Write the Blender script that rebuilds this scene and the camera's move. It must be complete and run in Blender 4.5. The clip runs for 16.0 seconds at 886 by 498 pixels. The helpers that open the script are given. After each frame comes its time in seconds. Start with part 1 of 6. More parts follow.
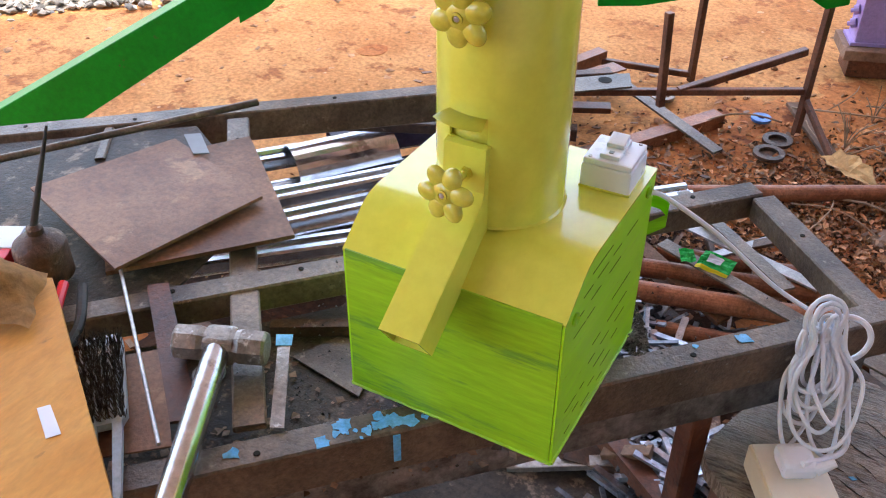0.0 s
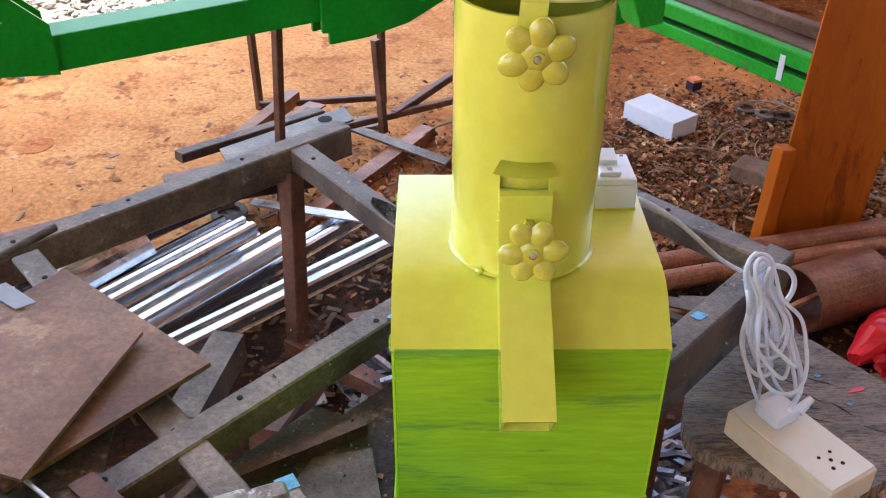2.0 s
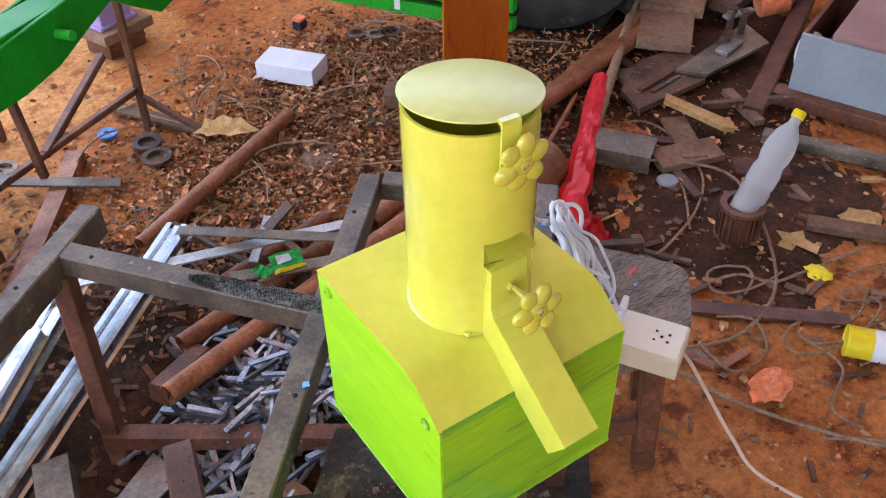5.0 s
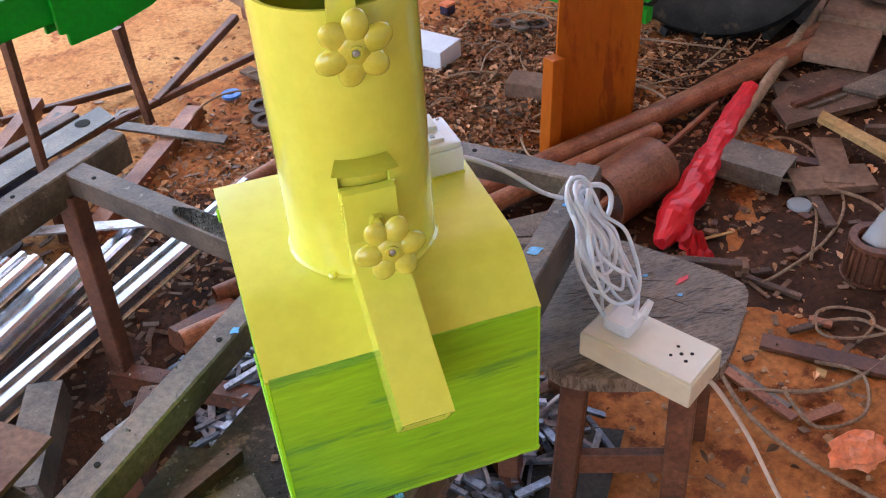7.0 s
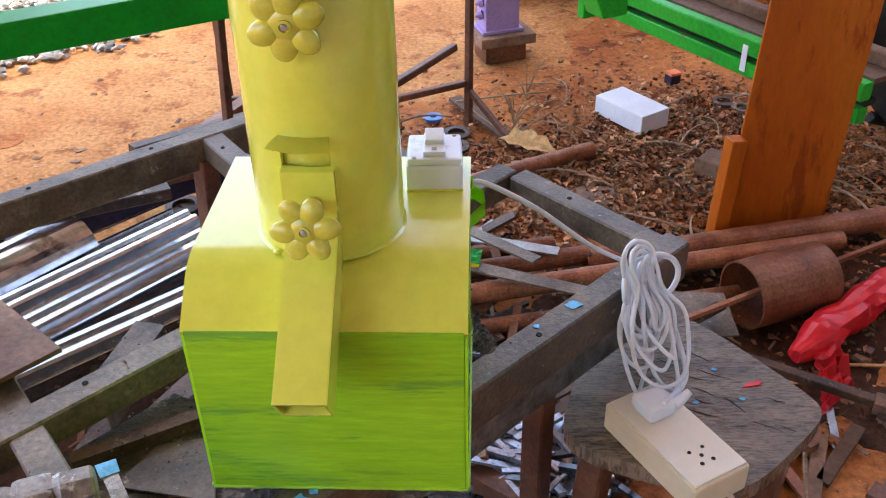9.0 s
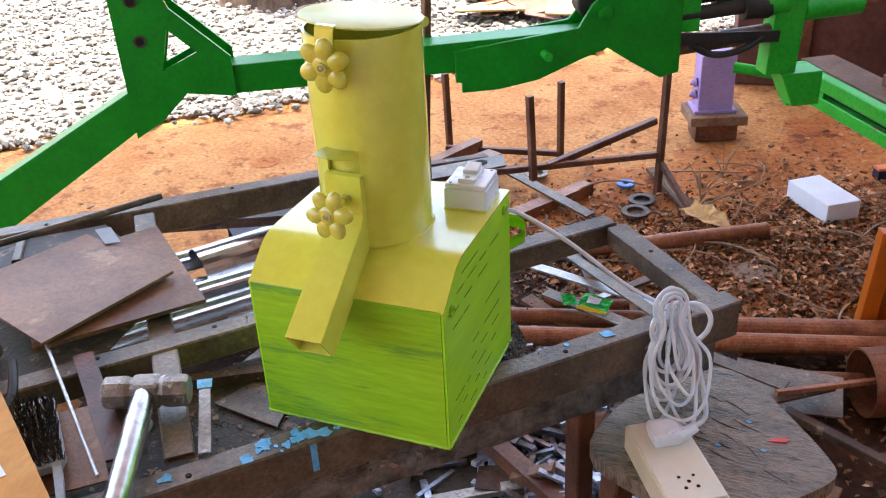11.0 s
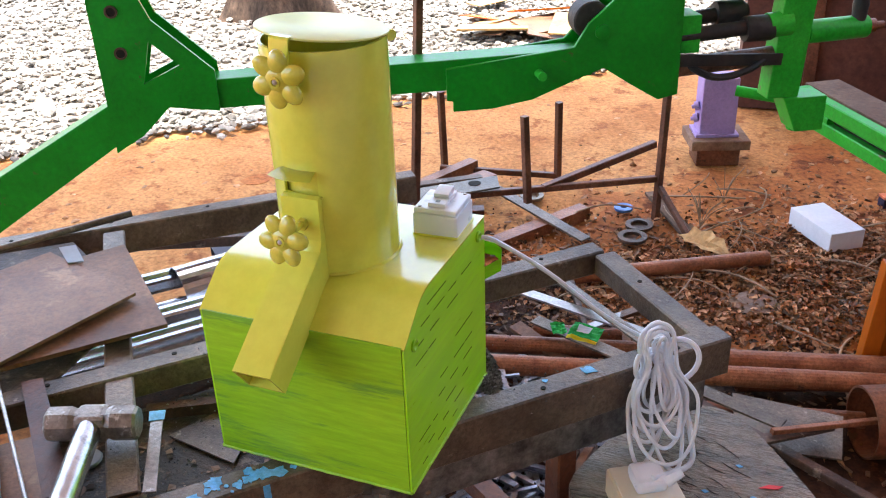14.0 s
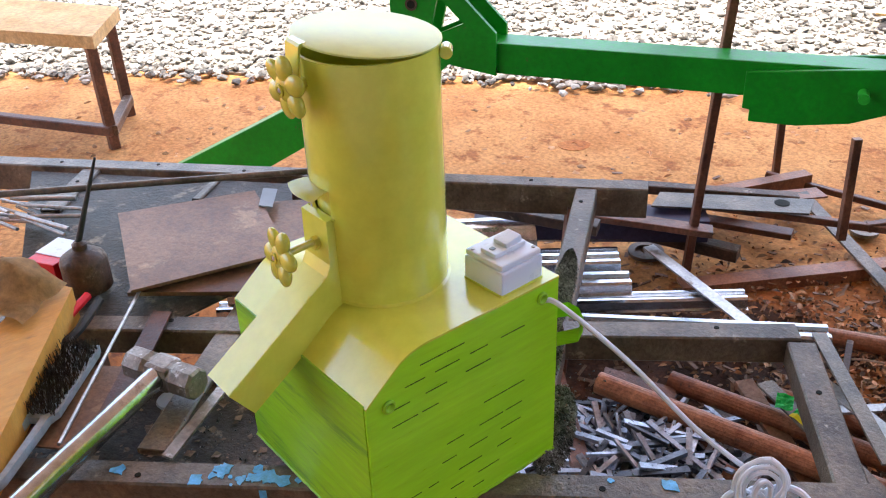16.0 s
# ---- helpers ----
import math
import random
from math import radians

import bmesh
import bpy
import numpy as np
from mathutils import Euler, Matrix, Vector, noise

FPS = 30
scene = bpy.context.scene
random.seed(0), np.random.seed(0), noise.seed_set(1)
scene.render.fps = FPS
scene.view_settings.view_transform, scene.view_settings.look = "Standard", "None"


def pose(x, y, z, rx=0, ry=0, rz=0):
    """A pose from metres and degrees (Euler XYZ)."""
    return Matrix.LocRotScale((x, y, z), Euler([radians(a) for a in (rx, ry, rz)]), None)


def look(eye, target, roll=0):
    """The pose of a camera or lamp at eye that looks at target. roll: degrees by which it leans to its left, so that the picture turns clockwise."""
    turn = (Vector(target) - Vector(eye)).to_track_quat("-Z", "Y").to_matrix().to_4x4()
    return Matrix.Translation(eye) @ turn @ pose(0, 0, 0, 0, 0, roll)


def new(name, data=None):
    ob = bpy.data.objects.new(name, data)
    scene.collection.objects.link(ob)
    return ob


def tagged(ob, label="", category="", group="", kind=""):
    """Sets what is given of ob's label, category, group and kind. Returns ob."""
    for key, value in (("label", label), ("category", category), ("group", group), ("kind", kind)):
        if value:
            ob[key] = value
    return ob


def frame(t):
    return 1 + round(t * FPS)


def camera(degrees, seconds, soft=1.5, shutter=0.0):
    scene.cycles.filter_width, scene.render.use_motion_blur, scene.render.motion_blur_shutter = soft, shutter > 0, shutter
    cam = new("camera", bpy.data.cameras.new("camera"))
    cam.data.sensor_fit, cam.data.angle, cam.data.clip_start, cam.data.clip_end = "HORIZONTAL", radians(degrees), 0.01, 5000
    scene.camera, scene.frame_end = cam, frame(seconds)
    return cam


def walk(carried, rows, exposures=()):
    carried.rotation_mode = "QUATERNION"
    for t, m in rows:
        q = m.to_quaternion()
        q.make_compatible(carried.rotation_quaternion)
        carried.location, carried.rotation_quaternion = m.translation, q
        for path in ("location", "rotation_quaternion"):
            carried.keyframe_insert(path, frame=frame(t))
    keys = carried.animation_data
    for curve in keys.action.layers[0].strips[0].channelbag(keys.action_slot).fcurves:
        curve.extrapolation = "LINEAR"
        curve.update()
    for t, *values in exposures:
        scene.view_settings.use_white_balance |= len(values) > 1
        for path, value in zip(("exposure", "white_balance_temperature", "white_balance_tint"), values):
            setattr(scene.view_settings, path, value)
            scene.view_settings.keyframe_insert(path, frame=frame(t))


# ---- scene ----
cam = camera(51.3, 16.0, soft=1.1)
PATH = [
    (0, (0.412, -0.754, 1.492), (-0.373, 0.658, 0.313), 0.2),
    (0.5, (0.331, -0.801, 1.483), (-0.399, 0.659, 0.327), 0.5),
    (1, (0.142, -0.846, 1.482), (-0.245, 0.776, 0.377), 0.4),
    (1.5, (0.01, -0.848, 1.479), (-0.212, 0.808, 0.38), 0.3),
    (2, (-0.102, -0.762, 1.451), (-0.088, 0.902, 0.342), 0.3),
    (2.5, (-0.189, -0.686, 1.436), (0.008, 0.938, 0.286), 1.0),
    (3, (-0.414, -0.628, 1.464), (0.229, 0.846, 0.276), 3.2),
    (3.5, (-0.533, -0.536, 1.54), (0.225, 0.833, 0.294), 2.3),
    (4, (-0.55, -0.527, 1.661), (0.315, 0.743, 0.381), 0.5),
    (4.5, (-0.537, -0.555, 1.705), (0.332, 0.706, 0.419), 0.3),
    (4.7, (-0.55, -0.571, 1.712), (0.315, 0.686, 0.419), -0.5),
    (6.8, (-0.176, -0.66, 1.493), (0.389, 0.795, 0.243), -2.8),
    (7, (-0.158, -0.682, 1.478), (0.293, 0.829, 0.248), -4.0),
    (7.5, (-0.14, -0.699, 1.449), (0.261, 0.837, 0.233), -3.9),
    (8, (-0.093, -0.7, 1.431), (0.199, 0.895, 0.261), -3.3),
    (8.5, (-0.015, -0.707, 1.406), (0.225, 0.9, 0.24), -1.7),
    (9, (0.163, -0.746, 1.412), (0.083, 0.92, 0.308), -1.3),
    (9.5, (0.406, -0.856, 1.436), (-0.07, 0.802, 0.424), -1.6),
    (9.7, (0.475, -0.907, 1.453), (-0.074, 0.746, 0.469), -2.5),
    (11.8, (0.557, -0.972, 1.479), (-0.128, 0.654, 0.537), -2.7),
    (12, (0.525, -0.976, 1.467), (-0.127, 0.672, 0.542), -2.4),
    (12.5, (0.508, -0.969, 1.472), (-0.141, 0.678, 0.541), -1.8),
    (13, (0.519, -0.955, 1.468), (-0.149, 0.691, 0.55), -2.2),
    (13.5, (0.549, -0.934, 1.465), (-0.128, 0.71, 0.55), -2.1),
    (14, (0.571, -0.86, 1.445), (-0.119, 0.776, 0.526), -2.1),
    (14.5, (0.589, -0.732, 1.446), (-0.218, 0.824, 0.484), -1.9),
    (15, (0.647, -0.637, 1.46), (-0.317, 0.805, 0.465), -2.3),
    (15.5, (0.778, -0.483, 1.484), (-0.487, 0.696, 0.479), -1.2),
    (16, (0.83, -0.413, 1.466), (-0.537, 0.653, 0.468), -2.3),
]
walk(cam, [(t, look(eye, target, roll)) for t, eye, target, roll in PATH],
     exposures=[(0, 2.9), (2.5, 2.83), (4, 2.98), (4.7, 2.95), (7, 2.95), (9, 2.85), (12, 2.9), (14.8, 2.9), (16, 2.8)])

# ---- exposure, world and sun ----
world = bpy.data.worlds.new("world")
scene.world = world
world.use_nodes = True
wn = world.node_tree.nodes
wl = world.node_tree.links
sky = wn.new("ShaderNodeTexSky")
sky.sky_type = "NISHITA"
sky.sun_disc = False
sky.sun_elevation = radians(80)
sky.sun_rotation = radians(-48)
sky.air_density, sky.dust_density, sky.ozone_density = 1.0, 3.0, 0.6
wn["Background"].inputs["Strength"].default_value = 0.15
wl.new(sky.outputs["Color"], wn["Background"].inputs["Color"])
sun = new("sun", bpy.data.lights.new("sun", "SUN"))
sun.data.energy, sun.data.angle, sun.data.color = 2.0, radians(4.0), (1.0, 0.95, 0.87)

AX = radians(42)                         # the shed's long axis
U = Vector((math.cos(AX), math.sin(AX), 0))
N = Vector((-math.sin(AX), math.cos(AX), 0))
sun_way = (N * math.cos(radians(80)) + Vector((0, 0, 1)) * math.sin(radians(80)))
sun.matrix_world = look(sun_way * 20, (0, 0, 0))
T = 0.578                                # top of the bench frame


# ---- materials ----
def mat(name, c1, c2, scale=6.0, rough=0.6, metal=0.0, bump=0.2, fine=60.0, spot=None, spot_scale=14.0, spot_at=0.62, coat=0.0, stretch=(1, 1, 1), rvar=0.15, vary=0.0, island=0.0, grime=0.35, spec=0.22, coat_rough=0.05):
    m = bpy.data.materials.new(name)
    m.use_nodes = True
    nt = m.node_tree
    n, l = nt.nodes, nt.links
    b = n["Principled BSDF"]
    geo = n.new("ShaderNodeNewGeometry")
    mp = n.new("ShaderNodeMapping")
    mp.inputs["Scale"].default_value = stretch
    l.new(geo.outputs["Position"], mp.inputs["Vector"])

    def tex(s, detail, rgh=0.6):
        t = n.new("ShaderNodeTexNoise")
        t.inputs["Scale"].default_value, t.inputs["Detail"].default_value, t.inputs["Roughness"].default_value = s, detail, rgh
        l.new(mp.outputs["Vector"], t.inputs["Vector"])
        return t.outputs["Fac"]

    def ramp(fac, a, c):
        r = n.new("ShaderNodeMapRange")
        r.inputs["From Min"].default_value, r.inputs["From Max"].default_value = a, c
        l.new(fac, r.inputs["Value"])
        return r.outputs["Result"]

    def mix(fac, a, c, kind="MIX"):
        x = n.new("ShaderNodeMix")
        x.data_type, x.blend_type = "RGBA", kind
        for sock, v in (("Factor", fac), ("A", a), ("B", c)):
            s = [i for i in x.inputs if i.name == sock and i.enabled][0]
            if isinstance(v, (int, float)):
                s.default_value = v
            elif isinstance(v, tuple):
                s.default_value = (*v, 1)
            else:
                l.new(v, s)
        return [o for o in x.outputs if o.enabled][0]

    big, small = tex(scale, 5), tex(fine, 4, 0.7)
    col = mix(ramp(big, 0.35, 0.65), c1, c2)
    if spot:
        col = mix(ramp(tex(spot_scale, 6, 0.7), spot_at, spot_at + 0.06), col, spot)
    g = mix(ramp(small, 0.3, 0.7), (1 - grime,) * 3, (1 + grime * 0.6,) * 3)
    col = mix(1.0, col, g, "MULTIPLY")
    if vary:
        oi = n.new("ShaderNodeObjectInfo")
        col = mix(1.0, col, mix(oi.outputs["Random"], (1 - vary,) * 3, (1 + vary,) * 3), "MULTIPLY")
    if island:
        col = mix(1.0, col, mix(geo.outputs["Random Per Island"], (1 - island,) * 3, (1 + island,) * 3), "MULTIPLY")
    l.new(col, b.inputs["Base Color"])
    rr = n.new("ShaderNodeMapRange")
    rr.inputs["To Min"].default_value, rr.inputs["To Max"].default_value = max(rough - rvar, 0.03), min(rough + rvar, 1)
    l.new(small, rr.inputs["Value"])
    l.new(rr.outputs["Result"], b.inputs["Roughness"])
    b.inputs["Metallic"].default_value = metal
    b.inputs["Specular IOR Level"].default_value = spec
    b.inputs["Coat Weight"].default_value = coat
    b.inputs["Coat Roughness"].default_value = coat_rough
    if bump:
        bp = n.new("ShaderNodeBump")
        bp.inputs["Strength"].default_value, bp.inputs["Distance"].default_value = bump, 0.004
        l.new(small, bp.inputs["Height"])
        l.new(bp.outputs["Normal"], b.inputs["Normal"])
    return m


YELLOW = mat("yellow_paint", (0.645, 0.675, 0.075), (0.70, 0.725, 0.10), 5, 0.16, spec=0.5, bump=0.03, fine=40, coat=0.7, grime=0.06, rvar=0.06, coat_rough=0.16)
YELLOW_OLD = mat("knob_yellow", (0.53, 0.51, 0.05), (0.62, 0.59, 0.075), 20, 0.2, spec=0.5, bump=0.10, fine=90, coat=0.5, grime=0.14, coat_rough=0.1)
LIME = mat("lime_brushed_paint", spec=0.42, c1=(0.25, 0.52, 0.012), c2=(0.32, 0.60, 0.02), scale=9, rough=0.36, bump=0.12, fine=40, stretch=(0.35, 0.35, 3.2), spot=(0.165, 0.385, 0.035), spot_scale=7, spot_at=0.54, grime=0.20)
# Same lime as the front, raised in colour for stronger light on the sides.
LIME_LIT = mat("lime_paint_lit", spec=0.42, c1=(0.34, 0.71, 0.012), c2=(0.40, 0.78, 0.02), scale=7, rough=0.33, bump=0.10, fine=40, stretch=(0.35, 0.35, 3.2), grime=0.10)
SHEET = mat("oily_sheet", (0.028, 0.022, 0.017), (0.085, 0.065, 0.048), 8, 0.48, 0.12, 0.8, 90, spot=(0.22, 0.165, 0.115), spot_scale=16, spot_at=0.57, grime=0.6, spec=0.28)
MAROON = mat("maroon_boards", (0.085, 0.035, 0.028), (0.13, 0.055, 0.042), 3, 0.7, 0, 0.2, 30)
SCORE = mat("scored_lime_paint", (0.035, 0.085, 0.008), (0.10, 0.22, 0.012), 60, 0.6)
LEADM = mat("cream_cable_sheath", (0.62, 0.47, 0.37), (0.72, 0.58, 0.47), 20, 0.5, 0, 0.05, 60, grime=0.12)
DARK = mat("dark_gap", (0.01, 0.01, 0.008), (0.02, 0.018, 0.012), 20, 0.8)
RUST = mat("rusty_steel", (0.050, 0.026, 0.017), (0.165, 0.090, 0.055), 9, 0.52, 0.1, 0.55, 110, spot=(0.30, 0.22, 0.16), spot_scale=22, spot_at=0.59, vary=0.35, grime=0.5, spec=0.42)
BEAM = mat("bench_steel", (0.065, 0.048, 0.035), (0.23, 0.175, 0.125), 7, 0.38, 0.15, 0.5, 120, spot=(0.31, 0.255, 0.20), spot_scale=26, spot_at=0.62, vary=0.2, grime=0.45, spec=0.5)
BROWN = mat("brown_primer_steel", (0.085, 0.030, 0.017), (0.19, 0.075, 0.040), 10, 0.46, 0.05, 0.4, 90, spot=(0.045, 0.030, 0.024), vary=0.25, grime=0.45, spec=0.42)
PLATE = mat("rusty_plate", (0.135, 0.064, 0.036), (0.28, 0.155, 0.088), 5, 0.42, 0.10, 0.25, 110, spot=(0.37, 0.225, 0.125), spot_scale=8, spot_at=0.60, vary=0.15, spec=0.24, grime=0.38)
PIPE = mat("rusty_pipe", (0.20, 0.066, 0.030), (0.36, 0.145, 0.070), 12, 0.44, 0.15, 0.4, 120, spot=(0.085, 0.042, 0.028), vary=0.3, grime=0.45, spec=0.45)
CHROME = mat("galvanised_steel", (0.44, 0.46, 0.49), (0.62, 0.63, 0.66), 8, 0.20, 0.95, 0.08, 60, spot=(0.26, 0.25, 0.25), spot_scale=10, spot_at=0.6, grime=0.25, rvar=0.1, vary=0.2)
STEEL = mat("bare_steel", (0.32, 0.30, 0.28), (0.45, 0.43, 0.41), 12, 0.38, 0.7, 0.2, 100, spot=(0.22, 0.16, 0.12), vary=0.25)
OFFCUT = mat("cut_steel", (0.20, 0.215, 0.25), (0.38, 0.40, 0.46), 20, 0.32, 0.6, 0.2, 100, island=0.75)
GREEN = mat("implement_green", (0.0, 0.21, 0.007), (0.002, 0.29, 0.012), 5, 0.40, 0.0, 0.10, 70, spot=(0.09, 0.09, 0.03), spot_scale=19, spot_at=0.65, grime=0.22, spec=0.34)
GREEN_L = mat("implement_green_light", (0.012, 0.35, 0.022), (0.03, 0.43, 0.036), 5, 0.40, 0.0, 0.10, 70, spot=(0.18, 0.16, 0.09), spot_scale=13, spot_at=0.63, grime=0.25)
BLACK = mat("black_rubber", (0.012, 0.012, 0.012), (0.040, 0.036, 0.032), 12, 0.6, 0, 0.4, 90, spot=(0.09, 0.065, 0.045), spot_scale=9, spot_at=0.62, spec=0.4)
PURPLE = mat("purple_paint", (0.34, 0.24, 0.50), (0.40, 0.29, 0.56), 9, 0.5, 0, 0.1, 90, grime=0.15)
ORANGE = mat("orange_primer", (0.42, 0.085, 0.006), (0.52, 0.135, 0.010), 3, 0.42, 0, 0.10, 40, spot=(0.30, 0.055, 0.008), spot_scale=4, spot_at=0.56, stretch=(1.6, 1.6, 0.5), grime=0.15)
WHITE = mat("white_plastic", spec=0.42, c1=(0.71, 0.765, 0.85), c2=(0.76, 0.80, 0.88), scale=8, rough=0.3, metal=0, bump=0.01, fine=30, grime=0.03)
CARTON = mat("white_carton", (0.72, 0.73, 0.78), (0.80, 0.80, 0.84), 6, 0.6, 0, 0.06, 70, grime=0.06)
CREAM = mat("yellowed_plastic", spec=0.42, c1=(0.70, 0.61, 0.42), c2=(0.76, 0.68, 0.50), scale=9, rough=0.35, metal=0, bump=0.02, fine=40, spot=(0.55, 0.45, 0.28), spot_scale=12, spot_at=0.60, grime=0.06)
WOOD = mat("weathered_wood", (0.11, 0.080, 0.058), (0.27, 0.205, 0.150), 7, 0.28, 0, 0.8, 38, stretch=(1.2, 6.0, 1), spot=(0.060, 0.040, 0.028), spot_scale=6, spot_at=0.58, spec=0.65, grime=0.4)
WOOD_Y = mat("orange_wood", (0.56, 0.25, 0.045), (0.66, 0.34, 0.08), 6, 0.55, 0, 0.2, 60, spot=(0.36, 0.18, 0.05), spot_scale=9, stretch=(2, 0.7, 1), grime=0.15)
BOARD = mat("old_board", (0.15, 0.085, 0.055), (0.24, 0.15, 0.10), 7, 0.75, 0, 0.4, 60, vary=0.35)
LEATHER = mat("tan_leather", (0.42, 0.25, 0.09), (0.55, 0.35, 0.15), 10, 0.65, 0, 0.3, 60)
RED = mat("red_plastic_film", spec=0.42, c1=(0.70, 0.012, 0.022), c2=(0.80, 0.025, 0.04), scale=12, rough=0.36, metal=0, bump=0.25, fine=25, grime=0.12)
SALMON = mat("orange_plastic_bag", (0.75, 0.17, 0.06), (0.85, 0.30, 0.15), 12, 0.35, 0, 0.3, 35)
BLUE = mat("blue_paint", (0.10, 0.42, 0.80), (0.20, 0.55, 0.88), 30, 0.45, 0, 0.2, 90)
NAVY = mat("navy_plastic", (0.05, 0.14, 0.40), (0.12, 0.28, 0.60), 30, 0.4, 0, 0.1, 90)
PALEBLUE = mat("pale_blue_plastic", (0.34, 0.42, 0.50), (0.42, 0.50, 0.58), 12, 0.45, 0, 0.1, 80, grime=0.2)
COVER = mat("cream_cover_plastic", spec=0.42, c1=(0.76, 0.72, 0.60), c2=(0.80, 0.76, 0.66), scale=9, rough=0.33, metal=0, bump=0.02, fine=40, grime=0.05)
BARK = mat("rough_bark", (0.045, 0.028, 0.018), (0.14, 0.09, 0.06), 12, 0.9, 0, 1.0, 40, stretch=(1, 1, 0.3), grime=0.6)
RIMP = mat("dusty_cream_rim", (0.42, 0.36, 0.28), (0.55, 0.50, 0.41), 8, 0.6, 0, 0.2, 60, spot=(0.30, 0.19, 0.11), grime=0.3)
BRISTLE = mat("steel_wire", (0.05, 0.046, 0.042), (0.16, 0.145, 0.125), 60, 0.4, 0.5, 0.1, 120, spec=0.5)
DARKP = mat("dark_purple_paint", (0.030, 0.022, 0.045), (0.05, 0.04, 0.07), 9, 0.5, 0, 0.1, 80)
GREENFOIL = mat("green_sachet", (0.02, 0.50, 0.08), (0.05, 0.62, 0.14), 25, 0.25, 0.1, 0.3, 60)
GREY = mat("grey_painted_board", (0.27, 0.31, 0.33), (0.33, 0.37, 0.40), 4, 0.55, 0, 0.06, 60, grime=0.08)
PINKBOARD = mat("pinkish_board", (0.30, 0.17, 0.16), (0.36, 0.22, 0.20), 4, 0.6, 0, 0.08, 60, grime=0.1)
YCAP = mat("yellow_plastic", (0.80, 0.62, 0.02), (0.85, 0.70, 0.04), 9, 0.35, 0, 0.05, 60, grime=0.05)
EARTH = mat("red_earth", (0.36, 0.118, 0.034), (0.53, 0.215, 0.070), 2.6, 0.92, 0, 1.0, 50, spot=(0.19, 0.056, 0.020), spot_scale=6, spot_at=0.54, grime=0.48)
STONE = mat("grey_gravel", (0.22, 0.20, 0.175), (0.40, 0.375, 0.33), 9, 0.85, 0, 0.3, 60, island=0.65)
DUST = mat("stone_dust", (0.24, 0.20, 0.155), (0.36, 0.31, 0.25), 8, 0.95, 0, 0.8, 45, grime=0.45)
# Oily soil colour, taken darker for the unlit ground under the scrap.
SOIL = mat("oily_shaded_soil", (0.036, 0.017, 0.010), (0.105, 0.044, 0.023), 6, 0.85, 0, 1.0, 60, spot=(0.24, 0.09, 0.04), spot_scale=11, spot_at=0.61, grime=0.6)
# Sandy soil, lighter than the earth for the brightness near the opening.
SAND = mat("sandy_soil_daylit", (0.44, 0.185, 0.060), (0.58, 0.295, 0.110), 2.6, 0.95, 0, 1.0, 55, spot=(0.33, 0.126, 0.044), spot_scale=8, spot_at=0.55, grime=0.45)
PEBBLE = mat("brown_pebble", (0.38, 0.19, 0.09), (0.50, 0.30, 0.17), 9, 0.9, 0, 0.3, 60, island=0.4)
LEAF = mat("dry_leaves", (0.27, 0.112, 0.050), (0.50, 0.29, 0.155), 9, 0.62, 0, 0.3, 60, island=0.85, grime=0.45)
TWIG = mat("dry_twig", (0.30, 0.20, 0.13), (0.42, 0.30, 0.20), 9, 0.8, 0, 0.2, 60)
ROPE = mat("old_cord", (0.22, 0.14, 0.09), (0.34, 0.23, 0.15), 30, 0.8, 0, 0.3, 120)
GRIME = mat("grey_black_filings", (0.05, 0.05, 0.048), (0.24, 0.24, 0.23), 25, 0.38, 0.4, 0.4, 120, island=0.85, spec=0.5)
CONC = mat("plain_plaster", (0.31, 0.335, 0.315), (0.39, 0.41, 0.38), 2, 0.9, 0, 0.2, 30)
ROOFM = mat("roof_sheet", (0.50, 0.50, 0.50), (0.58, 0.57, 0.56), 3, 0.6, 0.4, 0.1, 30)

# Machine yellow made paler and bluer for the sky light on the lid.
LID = mat("lid_yellow_sky_tint", (0.62, 0.67, 0.20), (0.68, 0.73, 0.24), 5, 0.36, bump=0.03, fine=40, grime=0.07, spec=0.4)
LEAF_TAN = mat("tan_leaf", (0.52, 0.31, 0.12), (0.64, 0.42, 0.20), 9, 0.7, 0, 0.3, 50)
HEAD = mat("hammer_steel", (0.20, 0.165, 0.140), (0.34, 0.295, 0.26), 25, 0.36, 0.45, 0.35, 110, spot=(0.50, 0.47, 0.44), spot_scale=40, spot_at=0.57)
CHIP = mat("rust_flake", (0.14, 0.085, 0.055), (0.30, 0.21, 0.15), 20, 0.7, 0.2, 0.3, 90, island=0.7)
GLASS = bpy.data.materials.new("clear_plastic")
GLASS.use_nodes = True
gb = GLASS.node_tree.nodes["Principled BSDF"]
gb.inputs["Base Color"].default_value = (0.93, 0.96, 0.98, 1)
gb.inputs["Roughness"].default_value = 0.10
gb.inputs["IOR"].default_value = 1.2
gb.inputs["Transmission Weight"].default_value = 0.72


# ---- mesh helpers ----
def finish(name, bm, material, parent=None, label="", smooth=False):
    bmesh.ops.recalc_face_normals(bm, faces=bm.faces)
    me = bpy.data.meshes.new(name)
    bm.to_mesh(me)
    bm.free()
    for p in me.polygons:
        p.use_smooth = smooth
    if smooth:
        me.set_sharp_from_angle(angle=radians(38))
    for mm in (material if isinstance(material, (list, tuple)) else [material]):
        me.materials.append(mm)
    ob = new(name, me)
    if parent is not None:
        ob.parent = parent
    if label:
        ob["label"] = label
    return ob


def part(name, bm, material, parent, label="", smooth=False):
    return finish(name, bm, material, parent, label, smooth)


def thing(name, label, category, group="", at=(0, 0, 0)):
    e = new(name)
    e.empty_display_size = 0.05
    e.matrix_world = Matrix.Translation(at)
    return tagged(e, label, category, group)


